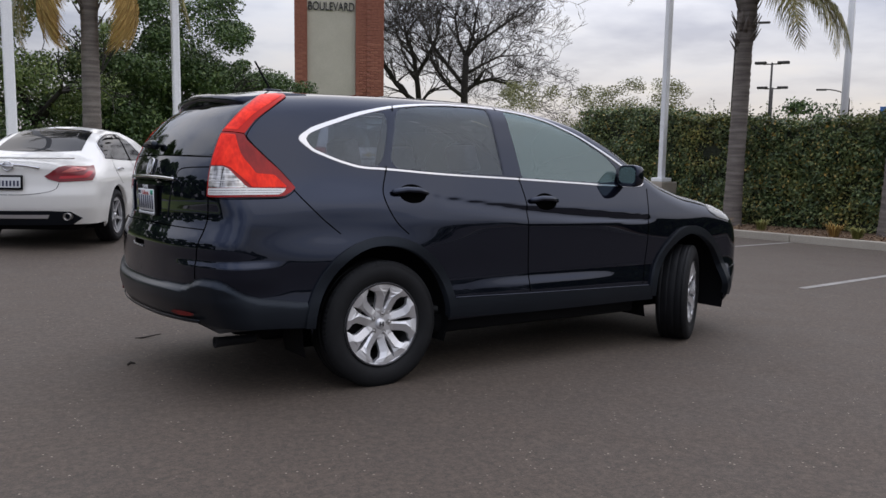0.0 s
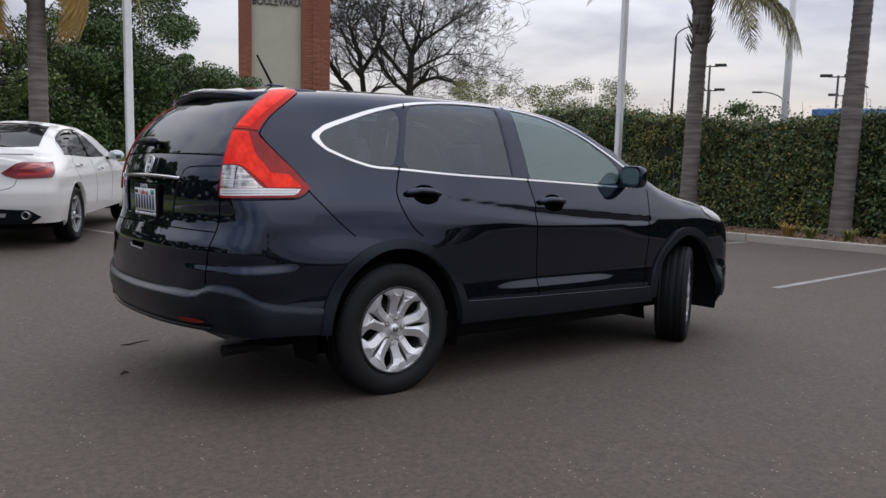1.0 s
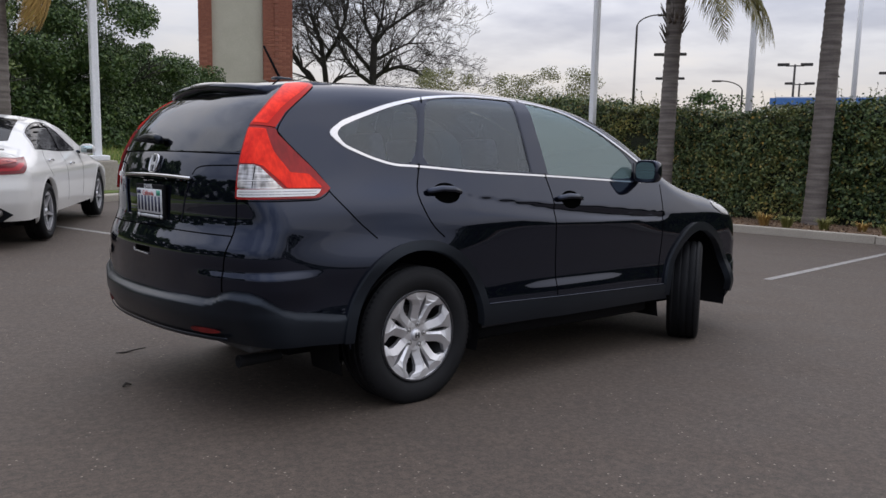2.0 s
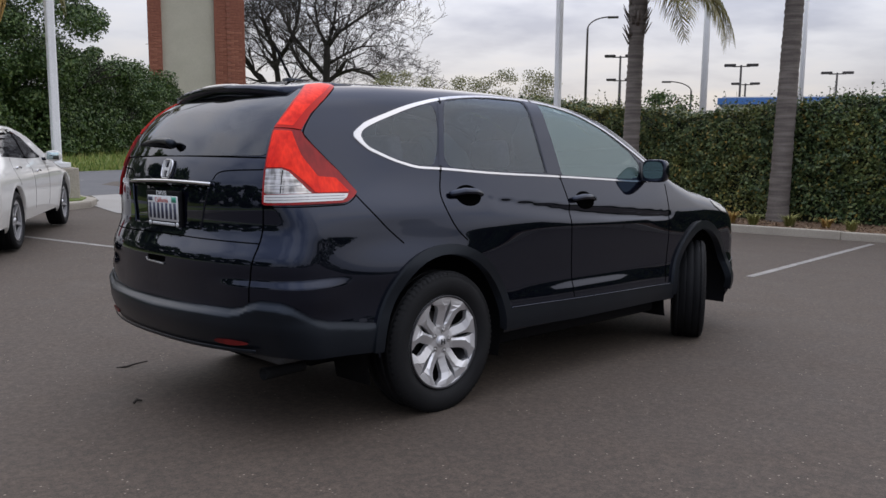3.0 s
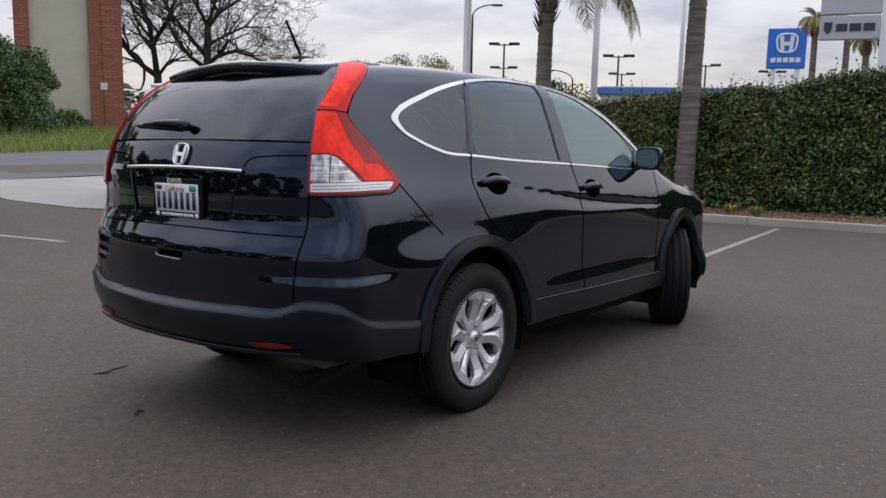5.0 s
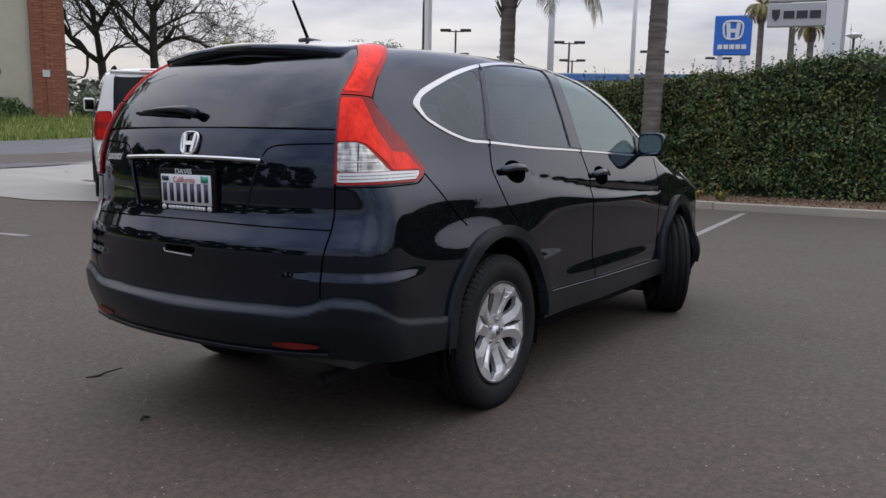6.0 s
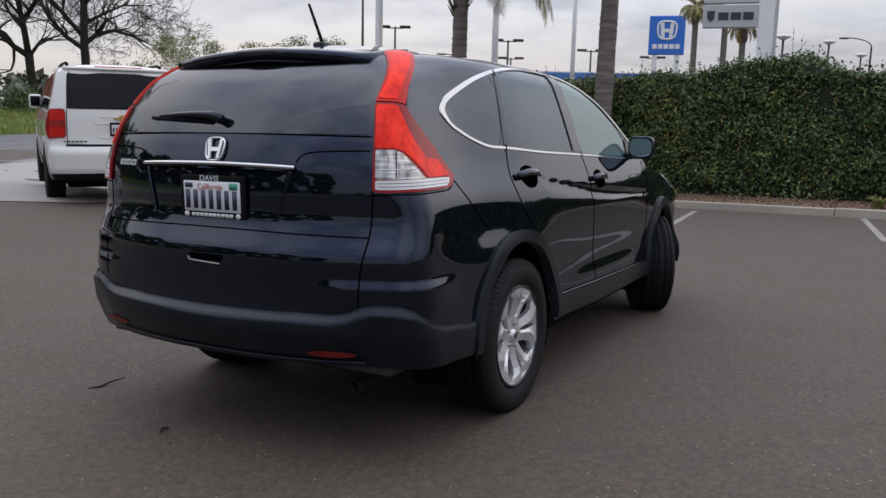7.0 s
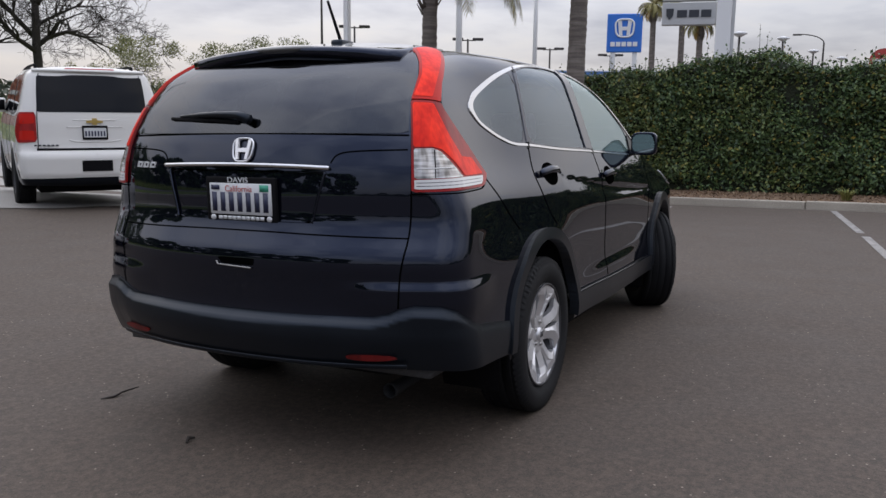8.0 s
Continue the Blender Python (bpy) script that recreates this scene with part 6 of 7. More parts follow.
def shrub(x, y, z, w, h, seed):
    rng = np.random.default_rng(seed)
    m = int(2600 * max(1.0, w * h / 12))
    off = rng.normal(0, 1, (m, 3))
    off /= np.linalg.norm(off, axis=1)[:, None]
    off[:, 2] = np.abs(off[:, 2])
    q = off * rng.uniform(0.6, 1.0, (m, 1)) * np.array([w / 2, w / 2, h])
    q *= (1 + 0.25 * lumps(off * 2, seed, 1.3))[:, None]
    v, f = leaves(q, off, 0.10, rng)
    s = thing("shrub", pose(x, y, z), "rounded green shrub on the grass bank", "shrub", "shrubs on the bank")
    fast_mesh("foliage", v, f, OAK_LEAF, s, "", "stuff")
    bm = bmesh.new()
    for i in range(6):
        a = i * 1.05
        tube(bm, [(0, 0, -0.1), (math.cos(a) * w * 0.15, math.sin(a) * w * 0.15, h * 0.4), (math.cos(a) * w * 0.3, math.sin(a) * w * 0.3, h * 0.75)], [0.04, 0.025, 0.01], 5)
    part("stems", bm, BARK, s, kind="stuff")


for i, (x, y, w, h) in enumerate(((27.2, 58.3, 3.4, 1.5), (24.0, 60.0, 2.6, 1.3), (33.5, 57.5, 3.2, 2.2), (18.5, 47.0, 4, 2.4), (12.5, 44.5, 5, 2.6), (9.0, 43.0, 5, 2.6), (4.5, 40.5, 5, 2.4), (-1.0, 39.5, 5, 2.4), (-6.0, 40.0, 5, 2.6), (15.5, 48.0, 5, 3.0), (21.0, 50.5, 4, 2.6), (6.5, 39.0, 6, 4.2), (2.0, 37.5, 6, 4.0), (-3.0, 37.0, 6, 4.4), (10.5, 41.0, 6, 4.2), (-8.0, 37.0, 6, 4.0), (13.5, 43.0, 5, 3.8), (-13.0, 37.0, 7, 4.4))):
    shrub(x, y, 0.4, w, h, 60 + i)


def far_woods():
    rng = np.random.default_rng(77)
    m = 30000
    a = rng.uniform(0, 6.283, m)
    r = rng.uniform(118, 150, m)
    top = 4.6 + 2.2 * np.sin(a * 7.3) + 1.4 * np.sin(a * 23.1 + 1) + 1.0 * np.sin(a * 61 + 2)
    top = np.where(np.cos(a - 0.35) > 0.75, top * 0.55 + 1.4, top)
    z = np.clip(top, 1.5, None) * rng.random(m) ** 0.75
    p = np.stack([4 + np.cos(a) * r, 4 + np.sin(a) * r, z], 1)
    v, f = leaves(p, np.stack([-np.cos(a), -np.sin(a), 0.4 + 0 * a], 1), 0.8, rng)
    tagged(fast_mesh("far_woods", v, f, WOODS_LEAF), "hazy belt of trees along the horizon", "woods", kind="stuff")


far_woods()
# ---- poles, signs and the far buildings
def beyond(k):
    """Moves and scales what lies past the hedge about a point in the lot."""
    e = Vector((-2.9, -3.4, 1.39))
    return Matrix.Translation(e) @ Matrix.Diagonal((k, k, k, 1)) @ Matrix.Translation(-e)


def lot_pole(x, y, height, r, plinth, label):
    """A white lamp post on a concrete plinth."""
    z = ground_z(x, y)
    p = thing("lamp_post", pose(x, y, z), label, "lamp post", "white posts round the lot")
    ph = plinth
    part("plinth", box(bmesh.new(), -0.30, 0.30, -0.30, 0.30, -0.3, ph, 0.03, 2), CONCRETE, p, "grey concrete plinth", smooth=False)
    part("base_plate", box(bmesh.new(), -0.19, 0.19, -0.19, 0.19, ph + 0.001, ph + 0.10, 0.02, 2), WHITE_METAL, p, smooth=False)
    part("pole", box(bmesh.new(), -r, r, -r, r, ph + 0.09, height, r * 0.35, 2), WHITE_METAL, p, "square white metal pole", smooth=False)
    return p


lot_pole(-0.75, 11.35, 8.2, 0.085, 0.75, "square white lamp post on a concrete plinth, on the island")
lot_pole(2.45, 12.75, 8.2, 0.075, 0.72, "square white lamp post on a concrete plinth, beside the driveway")
lot_pole(14.7, 10.7, 8.4, 0.075, 1.12, "square white lamp post on a concrete plinth, at the hedge")


def plain_post(x, y, height, r, label):
    z = ground_z(x, y)
    p = thing("flag_pole", pose(x, y, z), label, "pole", "pale posts beyond the hedge")
    part("pole", tidy(tube(bmesh.new(), [(0, 0, -0.2), (0, 0, height * 0.5), (0, 0, height)], [r, r * 0.9, r * 0.75], 12)), WHITE_METAL, p, "pale tapered pole")
    part("base", tidy(lathe(bmesh.new(), [(r * 2.4, -0.2), (r * 2.4, 0.1), (r * 1.1, 0.35)], 16, "Z")), WHITE_METAL, p)


plain_post(33.6, 17.4, 14, 0.17, "tall pale tapered pole beyond the hedge")
plain_post(51.9, 21.0, 16, 0.17, "tall pale tapered pole far beyond the hedge")


def twin_lamp(x, y, top, label, kind="twin"):
    """A dark pole with two flat lamp heads, or one round one."""
    z = ground_z(x, y)
    p = thing("parking_lamp", beyond(1.6 if kind == "twin" else 1.0) @ pose(x, y, z, 0, 0, -60), label, "street lamp", "lamps beyond the hedge")
    part("pole", tidy(tube(bmesh.new(), [(0, 0, -0.2), (0, 0, top - z - 0.1)], [0.12, 0.09], 8)), BRONZE, p)
    if kind == "twin":
        part("arm", box(bmesh.new(), -0.75, 0.75, -0.05, 0.05, top - z - 0.28, top - z - 0.18), BRONZE, p, smooth=False)
        for sx in (-1, 1):
            part("lamp_head", box(bmesh.new(), sx * 0.95 - 0.5, sx * 0.95 + 0.5, -0.28, 0.28, top - z - 0.24, top - z, 0.04), BRONZE, p, smooth=False)
    else:
        part("lamp_head", tidy(lathe(bmesh.new(), [(0.02, top - z + 0.1), (0.55, top - z), (0.6, top - z - 0.12), (0.15, top - z - 0.35)], 16, "Z")), WHITE_METAL, p)


for x, y, t in ((62.2, 43.1, 9.1), (70.4, 48.9, 7.6), (67.8, 34.0, 8.1), (81.3, 40.6, 7.4), (80.4, 30.7, 8.0), (92.1, 27.8, 8.0)):
    twin_lamp(x, y, t, "dark lamp post with two flat heads, far beyond the hedge")
for x, y, t in ((65.5, 9.5, 7.6), (80.9, 8.2, 8.4), (96.1, 6.9, 8.2), (106.3, 4.7, 8.0)):
    twin_lamp(x, y, t, "pale lamp post with one round head, far beyond the hedge", "round")


def street_lamp(x, y, top, reach, turn, label, k=1.0):
    z = ground_z(x, y)
    p = thing("street_lamp", beyond(k) @ pose(x, y, z, 0, 0, turn), label, "street lamp", "bent street lamps")
    pts = [(0, 0, -0.2), (0, 0, (top - z) * 0.6), (0, 0, top - z - 0.8)] + [(reach * (1 - math.cos(a)), 0, top - z - 0.8 + 0.8 * math.sin(a)) for a in np.linspace(0.2, 1.5, 8)]
    part("pole", tidy(tube(bmesh.new(), pts, [0.11, 0.09, 0.07] + [0.045] * 8, 8)), BRONZE, p, "dark bent pole")
    part("lamp_head", box(bmesh.new(), reach * 0.9, reach * 0.9 + 0.75, -0.14, 0.14, top - z - 0.10, top - z + 0.04, 0.05, 2), BRONZE, p)


street_lamp(44.5, 33.3, 9.75, 1.5, -53, "tall dark street lamp with a bent arm beyond the hedge", 2.0)
street_lamp(76.3, 4.3, 8.2, 2.0, 100, "street lamp with a bent arm far beyond the hedge")
street_lamp(58.0, 33.0, 6.0, 1.8, 130, "low street lamp with a bent arm far beyond the hedge", 1.6)

BRICK = two_tone("brick", (0.25, 0.085, 0.055), (0.34, 0.125, 0.08), 3.0, 0.9, 0.3, 30)
BRICK_NODES = random_of(BRICK)
to_base(BRICK, mix_node(BRICK, 0.55, ramp_node(BRICK, BRICK_NODES, [(0.0, (0.20, 0.065, 0.045)), (0.5, (0.29, 0.10, 0.065)), (1.0, (0.38, 0.15, 0.10))]), ramp_node(BRICK, noise_node(BRICK, 6), [(0.3, (0.22, 0.075, 0.05)), (0.7, (0.36, 0.14, 0.09))])))
MORTAR = two_tone("mortar", (0.24, 0.095, 0.068), (0.31, 0.13, 0.095), 4, 0.95)
STUCCO = two_tone("stucco", (0.43, 0.395, 0.325), (0.49, 0.455, 0.38), 0.8, 0.9, 0.3, 25)
INK = material("dark_letters", (0.02, 0.02, 0.022), 0.5)


def brick_sign(x, y, z, turn):
    """A tall brick pylon with two piers and a stucco panel between them."""
    s = thing("monument_sign", pose(x, y, z, 0, 0, turn), "tall brick pylon sign with a grey stucco panel and dark letters", "sign")
    hw, hh, d = 3.62, 14.0, 1.1
    part("stucco_panel", box(bmesh.new(), -2.62, 1.32, -0.55, 0.55, -1.0, hh), STUCCO, s, "plain grey-green stucco panel", smooth=False)
    for name, x0, x1, y0 in (("brick_pier", -3.62, -2.62, -0.85), ("brick_pier", 1.32, 3.62, -0.85)):
        pier = part(name, box(bmesh.new(), x0 + 0.02, x1 - 0.02, y0 + 0.02, d - 0.02, -1.0, hh), MORTAR, s, "red brick pier", smooth=False)
        if x0 > 0:
            part("pier_cap_panel", box(bmesh.new(), x1 - 1.35, x1 + 0.03, y0 - 0.10, y0 + 0.2, -1.0, hh - 0.4), MORTAR, pier, smooth=False)
            y_face = y0
        me = bpy.data.meshes.new("brick")
        bm = box(bmesh.new(), -0.29, 0.29, -0.03, 0.03, -0.095, 0.095, 0.012)
        bm.to_mesh(me)
        bm.free()
        me.materials.append(BRICK)
        rows = 44
        cols = int(round((x1 - x0) / 0.6))
        n = 0
        rest = bmesh.new()
        for r in range(rows + 26):
            zb = 0.0 + r * 0.21
            for c in range(-1, cols + 1):
                xb = x0 + (c + (0.5 if r % 2 else 0.0)) * 0.6 + 0.3
                lo, hi = max(xb - 0.29, x0), min(xb + 0.29, x1)
                if hi - lo < 0.08:
                    continue
                yy = y0 - (0.12 if x0 > 0 and (lo + hi) / 2 > x1 - 1.35 else 0.0)
                if r < rows and n < 145 and hi - lo > 0.57:
                    b = new("brick", me)
                    b.parent = pier
                    b.location = ((lo + hi) / 2, yy, zb)
                    n += 1
                else:
                    box(rest, lo, hi, yy - 0.03, yy + 0.03, zb - 0.095, zb + 0.095)
        part("brickwork", rest, BRICK, pier, kind="stuff", smooth=False)
        side = bmesh.new()
        xs = x1 if x0 > 0 else x0
        for r in range(68):
            for c in range(4):
                yb = y0 + 0.25 + c * 0.5 + (0.12 if r % 2 else 0)
                box(side, xs - 0.03, xs + 0.03, max(y0, yb - 0.24), min(d, yb + 0.24), r * 0.21 - 0.095, r * 0.21 + 0.095)
        part("brickwork", side, BRICK, pier, kind="stuff", smooth=False)
    letters("lettering", "BOULEVARD", 0.98, 0.05, INK, s, pose(-0.66, -0.60, SIGN_Z, 0, 0, 0) @ Matrix.Diagonal((0.68, 1, 1, 1)), "dark raised letters")
    part("notice", box(bmesh.new(), 2.0, 2.5, -1.02, -0.98, 3.05, 3.55, 0.01), PLATE_WHITE, s, "small pale notice", smooth=False)
    return s


SIGN_Z = 12.0
brick_sign(27.9, 58.9, 0.35, -24.5)

SIGN_BLUE = material("sign_blue", (0.018, 0.155, 0.58), 0.4)
SIGN_WHITE = material("sign_white", (0.75, 0.76, 0.77), 0.45)
SIGN_GREY = two_tone("sign_grey", (0.42, 0.43, 0.44), (0.48, 0.49, 0.50), 0.7, 0.5, 0.05)
SIGN_RED = material("sign_red", (0.42, 0.05, 0.045), 0.5)
SIGN_DARK = material("sign_dark", (0.03, 0.035, 0.045), 0.5)


def blue_sign(x, y, turn):
    s = thing("dealer_sign", beyond(1.6) @ pose(x, y, -0.28, 0, 0, turn) @ Matrix.Diagonal((1.2, 1.2, 1.2, 1)), "square blue sign with a white emblem on two posts", "sign")
    part("panel", box(bmesh.new(), -1.26, 1.26, -0.25, 0.25, 5.68, 8.42, 0.05), SIGN_BLUE, s, "blue sign panel", smooth=False)
    for sx in (-0.78, 0.78):
        part("post", box(bmesh.new(), sx - 0.17, sx + 0.17, -0.15, 0.15, -0.2, 5.70), SIGN_WHITE, s, smooth=False)
    bm = bmesh.new()
    loop = rounded([(-0.70, 8.02), (0.70, 8.02), (0.58, 6.78), (-0.58, 6.78)], 2, 0.2)
    tube(bm, [(a, -0.27, b) for a, b in loop], 0.075, 6, closed=True)
    for sx in (-1, 1):
        prism(bm, [(sx * 0.50, 7.93), (sx * 0.22, 7.93), (sx * 0.14, 6.88), (sx * 0.38, 6.88)], -0.30, -0.24)
    prism(bm, [(-0.22, 7.50), (0.22, 7.50), (0.18, 7.24), (-0.18, 7.24)], -0.30, -0.24)
    part("emblem", tidy(bm), SIGN_WHITE, s, "white emblem", smooth=False)
    for i in range(5):
        part("name_bar", box(bmesh.new(), -0.98 + i * 0.40, -0.66 + i * 0.40, -0.29, -0.24, 6.10, 6.42), SIGN_WHITE, s, smooth=False)


blue_sign(69.5, 19.4, -73)


def grey_sign(x, y, turn):
    s = thing("pylon_sign", pose(x, y, 0, 0, 0, turn), "pale grey pylon sign with dark marks on a tall column", "sign")
    part("column", box(bmesh.new(), 1.62, 2.52, -0.35, 0.35, -0.2, 12, 0.04), SIGN_WHITE, s, "white column", smooth=False)
    part("column_edge", box(bmesh.new(), 2.53, 2.72, -0.30, 0.30, -0.2, 12), SIGN_GREY, s, smooth=False)
    for z0, z1 in ((6.75, 8.12), (8.20, 9.6), (9.7, 11.2)):
        part("panel", box(bmesh.new(), -1.62, 1.60, -0.25, 0.25, z0, z1, 0.04), SIGN_GREY, s, "grey sign panel", smooth=False)
    part("emblem", tidy(prism(bmesh.new(), [(-1.38, 7.75), (-0.92, 7.75), (-0.95, 7.3), (-1.15, 7.08), (-1.35, 7.3)], -0.30, -0.24)), SIGN_DARK, s, smooth=False)
    for i in range(3):
        part("name_bar", box(bmesh.new(), -0.72 + i * 0.72, -0.12 + i * 0.72, -0.29, -0.24, 7.22, 7.66), SIGN_DARK, s, smooth=False)


grey_sign(50.2, 10.0, -77)

FASCIA = two_tone("blue_fascia", (0.05, 0.16, 0.42), (0.065, 0.19, 0.47), 0.5, 0.5, 0.02)
WALL = two_tone("pale_wall", (0.55, 0.55, 0.54), (0.62, 0.62, 0.60), 0.3, 0.8, 0.1)
PANE = glass_material("shop_glass", (0.05, 0.06, 0.07), 1.6)


def showroom(x, y, turn):
    b = thing("showroom", beyond(1.5) @ pose(x, y, 0, 0, 0, turn), "long low white showroom with a blue fascia", "building")
    part("wall", box(bmesh.new(), -15, 15, 0, 14, -0.3, 4.7), WALL, b, "white wall", smooth=False)
    part("fascia", box(bmesh.new(), -15.4, 15.4, -0.5, 14.4, 4.701, 5.3), FASCIA, b, "blue fascia", smooth=False)
    part("roof", box(bmesh.new(), -15, 15, 0, 14, 5.301, 5.42), WALL, b, smooth=False)
    for i in range(9):
        w = part("window", box(bmesh.new(), -13.8 + i * 3.1, -11.2 + i * 3.1, -0.06, 0.02, 0.4, 3.6), BRONZE, b, smooth=False)
        part("pane", box(bmesh.new(), -13.68 + i * 3.1, -11.32 + i * 3.1, -0.075, -0.065, 0.5, 3.5), PANE, w, smooth=False)


showroom(78.2, 24.3, -63)
r = thing("round_sign", pose(66.5, -0.6, 0, 0, 0, -90), "round red sign with a white band on a post", "sign")
part("post", tidy(tube(bmesh.new(), [(0, 0, -0.2), (0, 0, 5)], 0.12, 8)), SIGN_WHITE, r)
part("disc", tidy(lathe(bmesh.new(), [(0.001, -0.15), (0.95, -0.15), (0.95, 0.15), (0.001, 0.15)], 28, "Y", (0, 0, 5.25))), SIGN_RED, r, "red disc", smooth=False)
part("band", box(bmesh.new(), -0.7, 0.7, -0.18, -0.14, 5.05, 5.45), SIGN_WHITE, r, smooth=False)
palm(73.8, 18.5, 10.9, 0.30, (0.1, 0.1), 30, 21, "distant palm with a ragged crown", 1.9, 0.12)
palm(69.9, 13.4, 8.9, 0.30, (0.1, 0.1), 30, 22, "distant palm with a ragged crown", 1.9, 0.12)
palm(74.4, 16.0, 10.8, 0.30, (0.1, 0.1), 24, 23, "distant palm with a ragged crown", 1.9, 0.12)

# twig and leaves lying on the asphalt
TWIG = material("twig", (0.03, 0.024, 0.02), 0.9)


def litter(x, y, pts, r, label):
    ob = part("twig", tidy(tube(bmesh.new(), pts, r, 6)), TWIG)
    ob.location = (x, y, ground_z(x, y) + 0.006)
    tagged(ob, label, "twig")


litter(-0.86, 1.01, [(-0.07, 0.03, 0), (-0.02, -0.01, 0.008), (0.03, 0.0, 0.012), (0.09, -0.05, 0.03)], [0.005, 0.006, 0.005, 0.003], "small dark curled twig on the asphalt")
litter(-1.12, 0.25, [(-0.02, 0.0, 0), (0.0, 0.012, 0.01), (0.025, 0.0, 0.004)], [0.006, 0.009, 0.004], "small dark crumb of bark on the asphalt")
# ---- the white saloon and the white full-size SUV
def simple_car(name, m, label, k, paint, windows, holes, wheels, rim, spokes, track, side_gaps):
    """Shell, panes, wheels and underside of a car from its skin."""
    car = thing(name, m, label, "car")
    mid = k.mid
    top_v = k.belt + 0.45 * math.pi / 2
    outline = [(mid, 0.30), (k.front, 0.30)] + [(s, k.height(np.clip(s, k.xc, k.xf)) + 0.45 * math.pi / 2) for s in np.linspace(k.front, mid, 50)]
    arches = [arc_ring(x, z, r + 0.055, r + 0.07, -20, 200) for x, z, r in wheels]
    for mirror in (False, True):
        panel(k, "body_side", outline, paint, car, step=0.05, depth=0, mirror=mirror, holes=arches)
        for nm, loop, lift in windows:
            panel(k, nm, loop, PRIVACY_SOLID, car, lift, 0.05, depth=0.006, mirror=mirror, label="dark glass")
        for line, wd in side_gaps:
            groove(k, "door_gap", line, wd, SEAM, car, mirror=mirror, step=0.04)
        for (x, z, r) in wheels:
            ring = arc_ring(x, z, r + 0.075, r + 0.09, -18, 198) + arc_ring(x, z, r + 0.05, r + 0.065, 198, -18)
            panel(k, "wheel_arch", ring, paint, car, 0.006, 0.05, depth=0.05, mirror=mirror)
    xs, ys = np.linspace(k.xc, k.xf, 80), np.linspace(-0.35, 0.35, 9)
    gx, gy = np.meshgrid(xs, ys, indexing="ij")
    o = np.stack([gx.ravel(), gy.ravel(), k.height(gx.ravel())], 1)
    p = k.cast(o, np.tile((0.0, 0.0, 1.0), (len(o), 1)))
    mesh_part("roof", p, [(i * 9 + j, (i + 1) * 9 + j, (i + 1) * 9 + j + 1, i * 9 + j + 1) for i in range(79) for j in range(8)], paint, car, "", k.normals(p))
    front = max(w[0] for w in wheels)
    part("underbody", box(bmesh.new(), -0.8, front + 0.5, -track + 0.15, track - 0.15, 0.22, 0.40, 0.03), DARK, car)
    for x, z, r in wheels:
        for side in (-1, 1):
            bm = bmesh.new()
            a = [(x + (r + 0.09) * math.cos(t), z + (r + 0.09) * math.sin(t)) for t in np.linspace(-0.3, math.pi + 0.3, 18)]
            o1, o2 = ([bm.verts.new((px, side * yy, pz)) for px, pz in a] for yy in (track + 0.04, track - 0.35))
            for i in range(17):
                bm.faces.new((o1[i], o1[i + 1], o2[i + 1], o2[i]))
            bm.faces.new(o2)
            part("wheel_well", tidy(bm), DARK, car)
            wheel(car, (x, side * (track - 0.02), z), r, 0.23 if r < 0.36 else 0.28, rim, spokes, 90, 0.0, ALLOY_DARK)
    return car


SALOON_RED = material("saloon_red", (0.42, 0.012, 0.022), 0.35, Coat_Weight=0.3)
SALOON_DEEP = material("saloon_deep_red", (0.17, 0.006, 0.012), 0.3, Coat_Weight=0.35)
SALOON_GLINT = material("saloon_lens_glint", (0.46, 0.09, 0.08), 0.3, Coat_Weight=0.35)
PRIVACY_SOLID = material("dark_glass", (0.004, 0.005, 0.008), 0.03, Specular_IOR_Level=0.28)
PRIVACY_SOLID.node_tree.nodes["Principled BSDF"].inputs["IOR"].default_value = 1.36
SALOON = Skin(
    half=([(0.15, 0.82), (0.28, 0.87), (0.45, 0.895), (0.62, 0.905), (0.80, 0.900), (0.90, 0.872), (0.97, 0.835), (1.08, 0.775), (1.25, 0.69), (1.42, 0.58), (1.5, 0.52)], 0.025),
    rear=([(0.15, -0.92), (0.30, -1.02), (0.50, -1.10), (0.66, -1.11), (0.74, -1.08), (0.90, -1.06), (1.03, -1.07), (1.10, -1.0), (1.3, -0.6), (1.5, -0.1)], 0.02),
    top=([(-1.15, 1.055), (-0.9, 1.065), (-0.55, 1.09), (-0.30, 1.16), (0.10, 1.33), (0.45, 1.435), (0.85, 1.475), (1.3, 1.465), (1.65, 1.40), (2.05, 1.24), (2.45, 1.06), (2.9, 0.98), (3.4, 0.87), (3.7, 0.72)], 0.05),
    nose=([(0.15, 3.45), (0.4, 3.70), (0.7, 3.70), (1.0, 3.55)], 0.05), tail=(0.16, 0.72, 2.6), crown=(0.10, 0.7, 2.2), rounds=(0.10, 0.15, 0.07), belt=0.75, bonnet=0.62, drop=(2.0, 2.8))


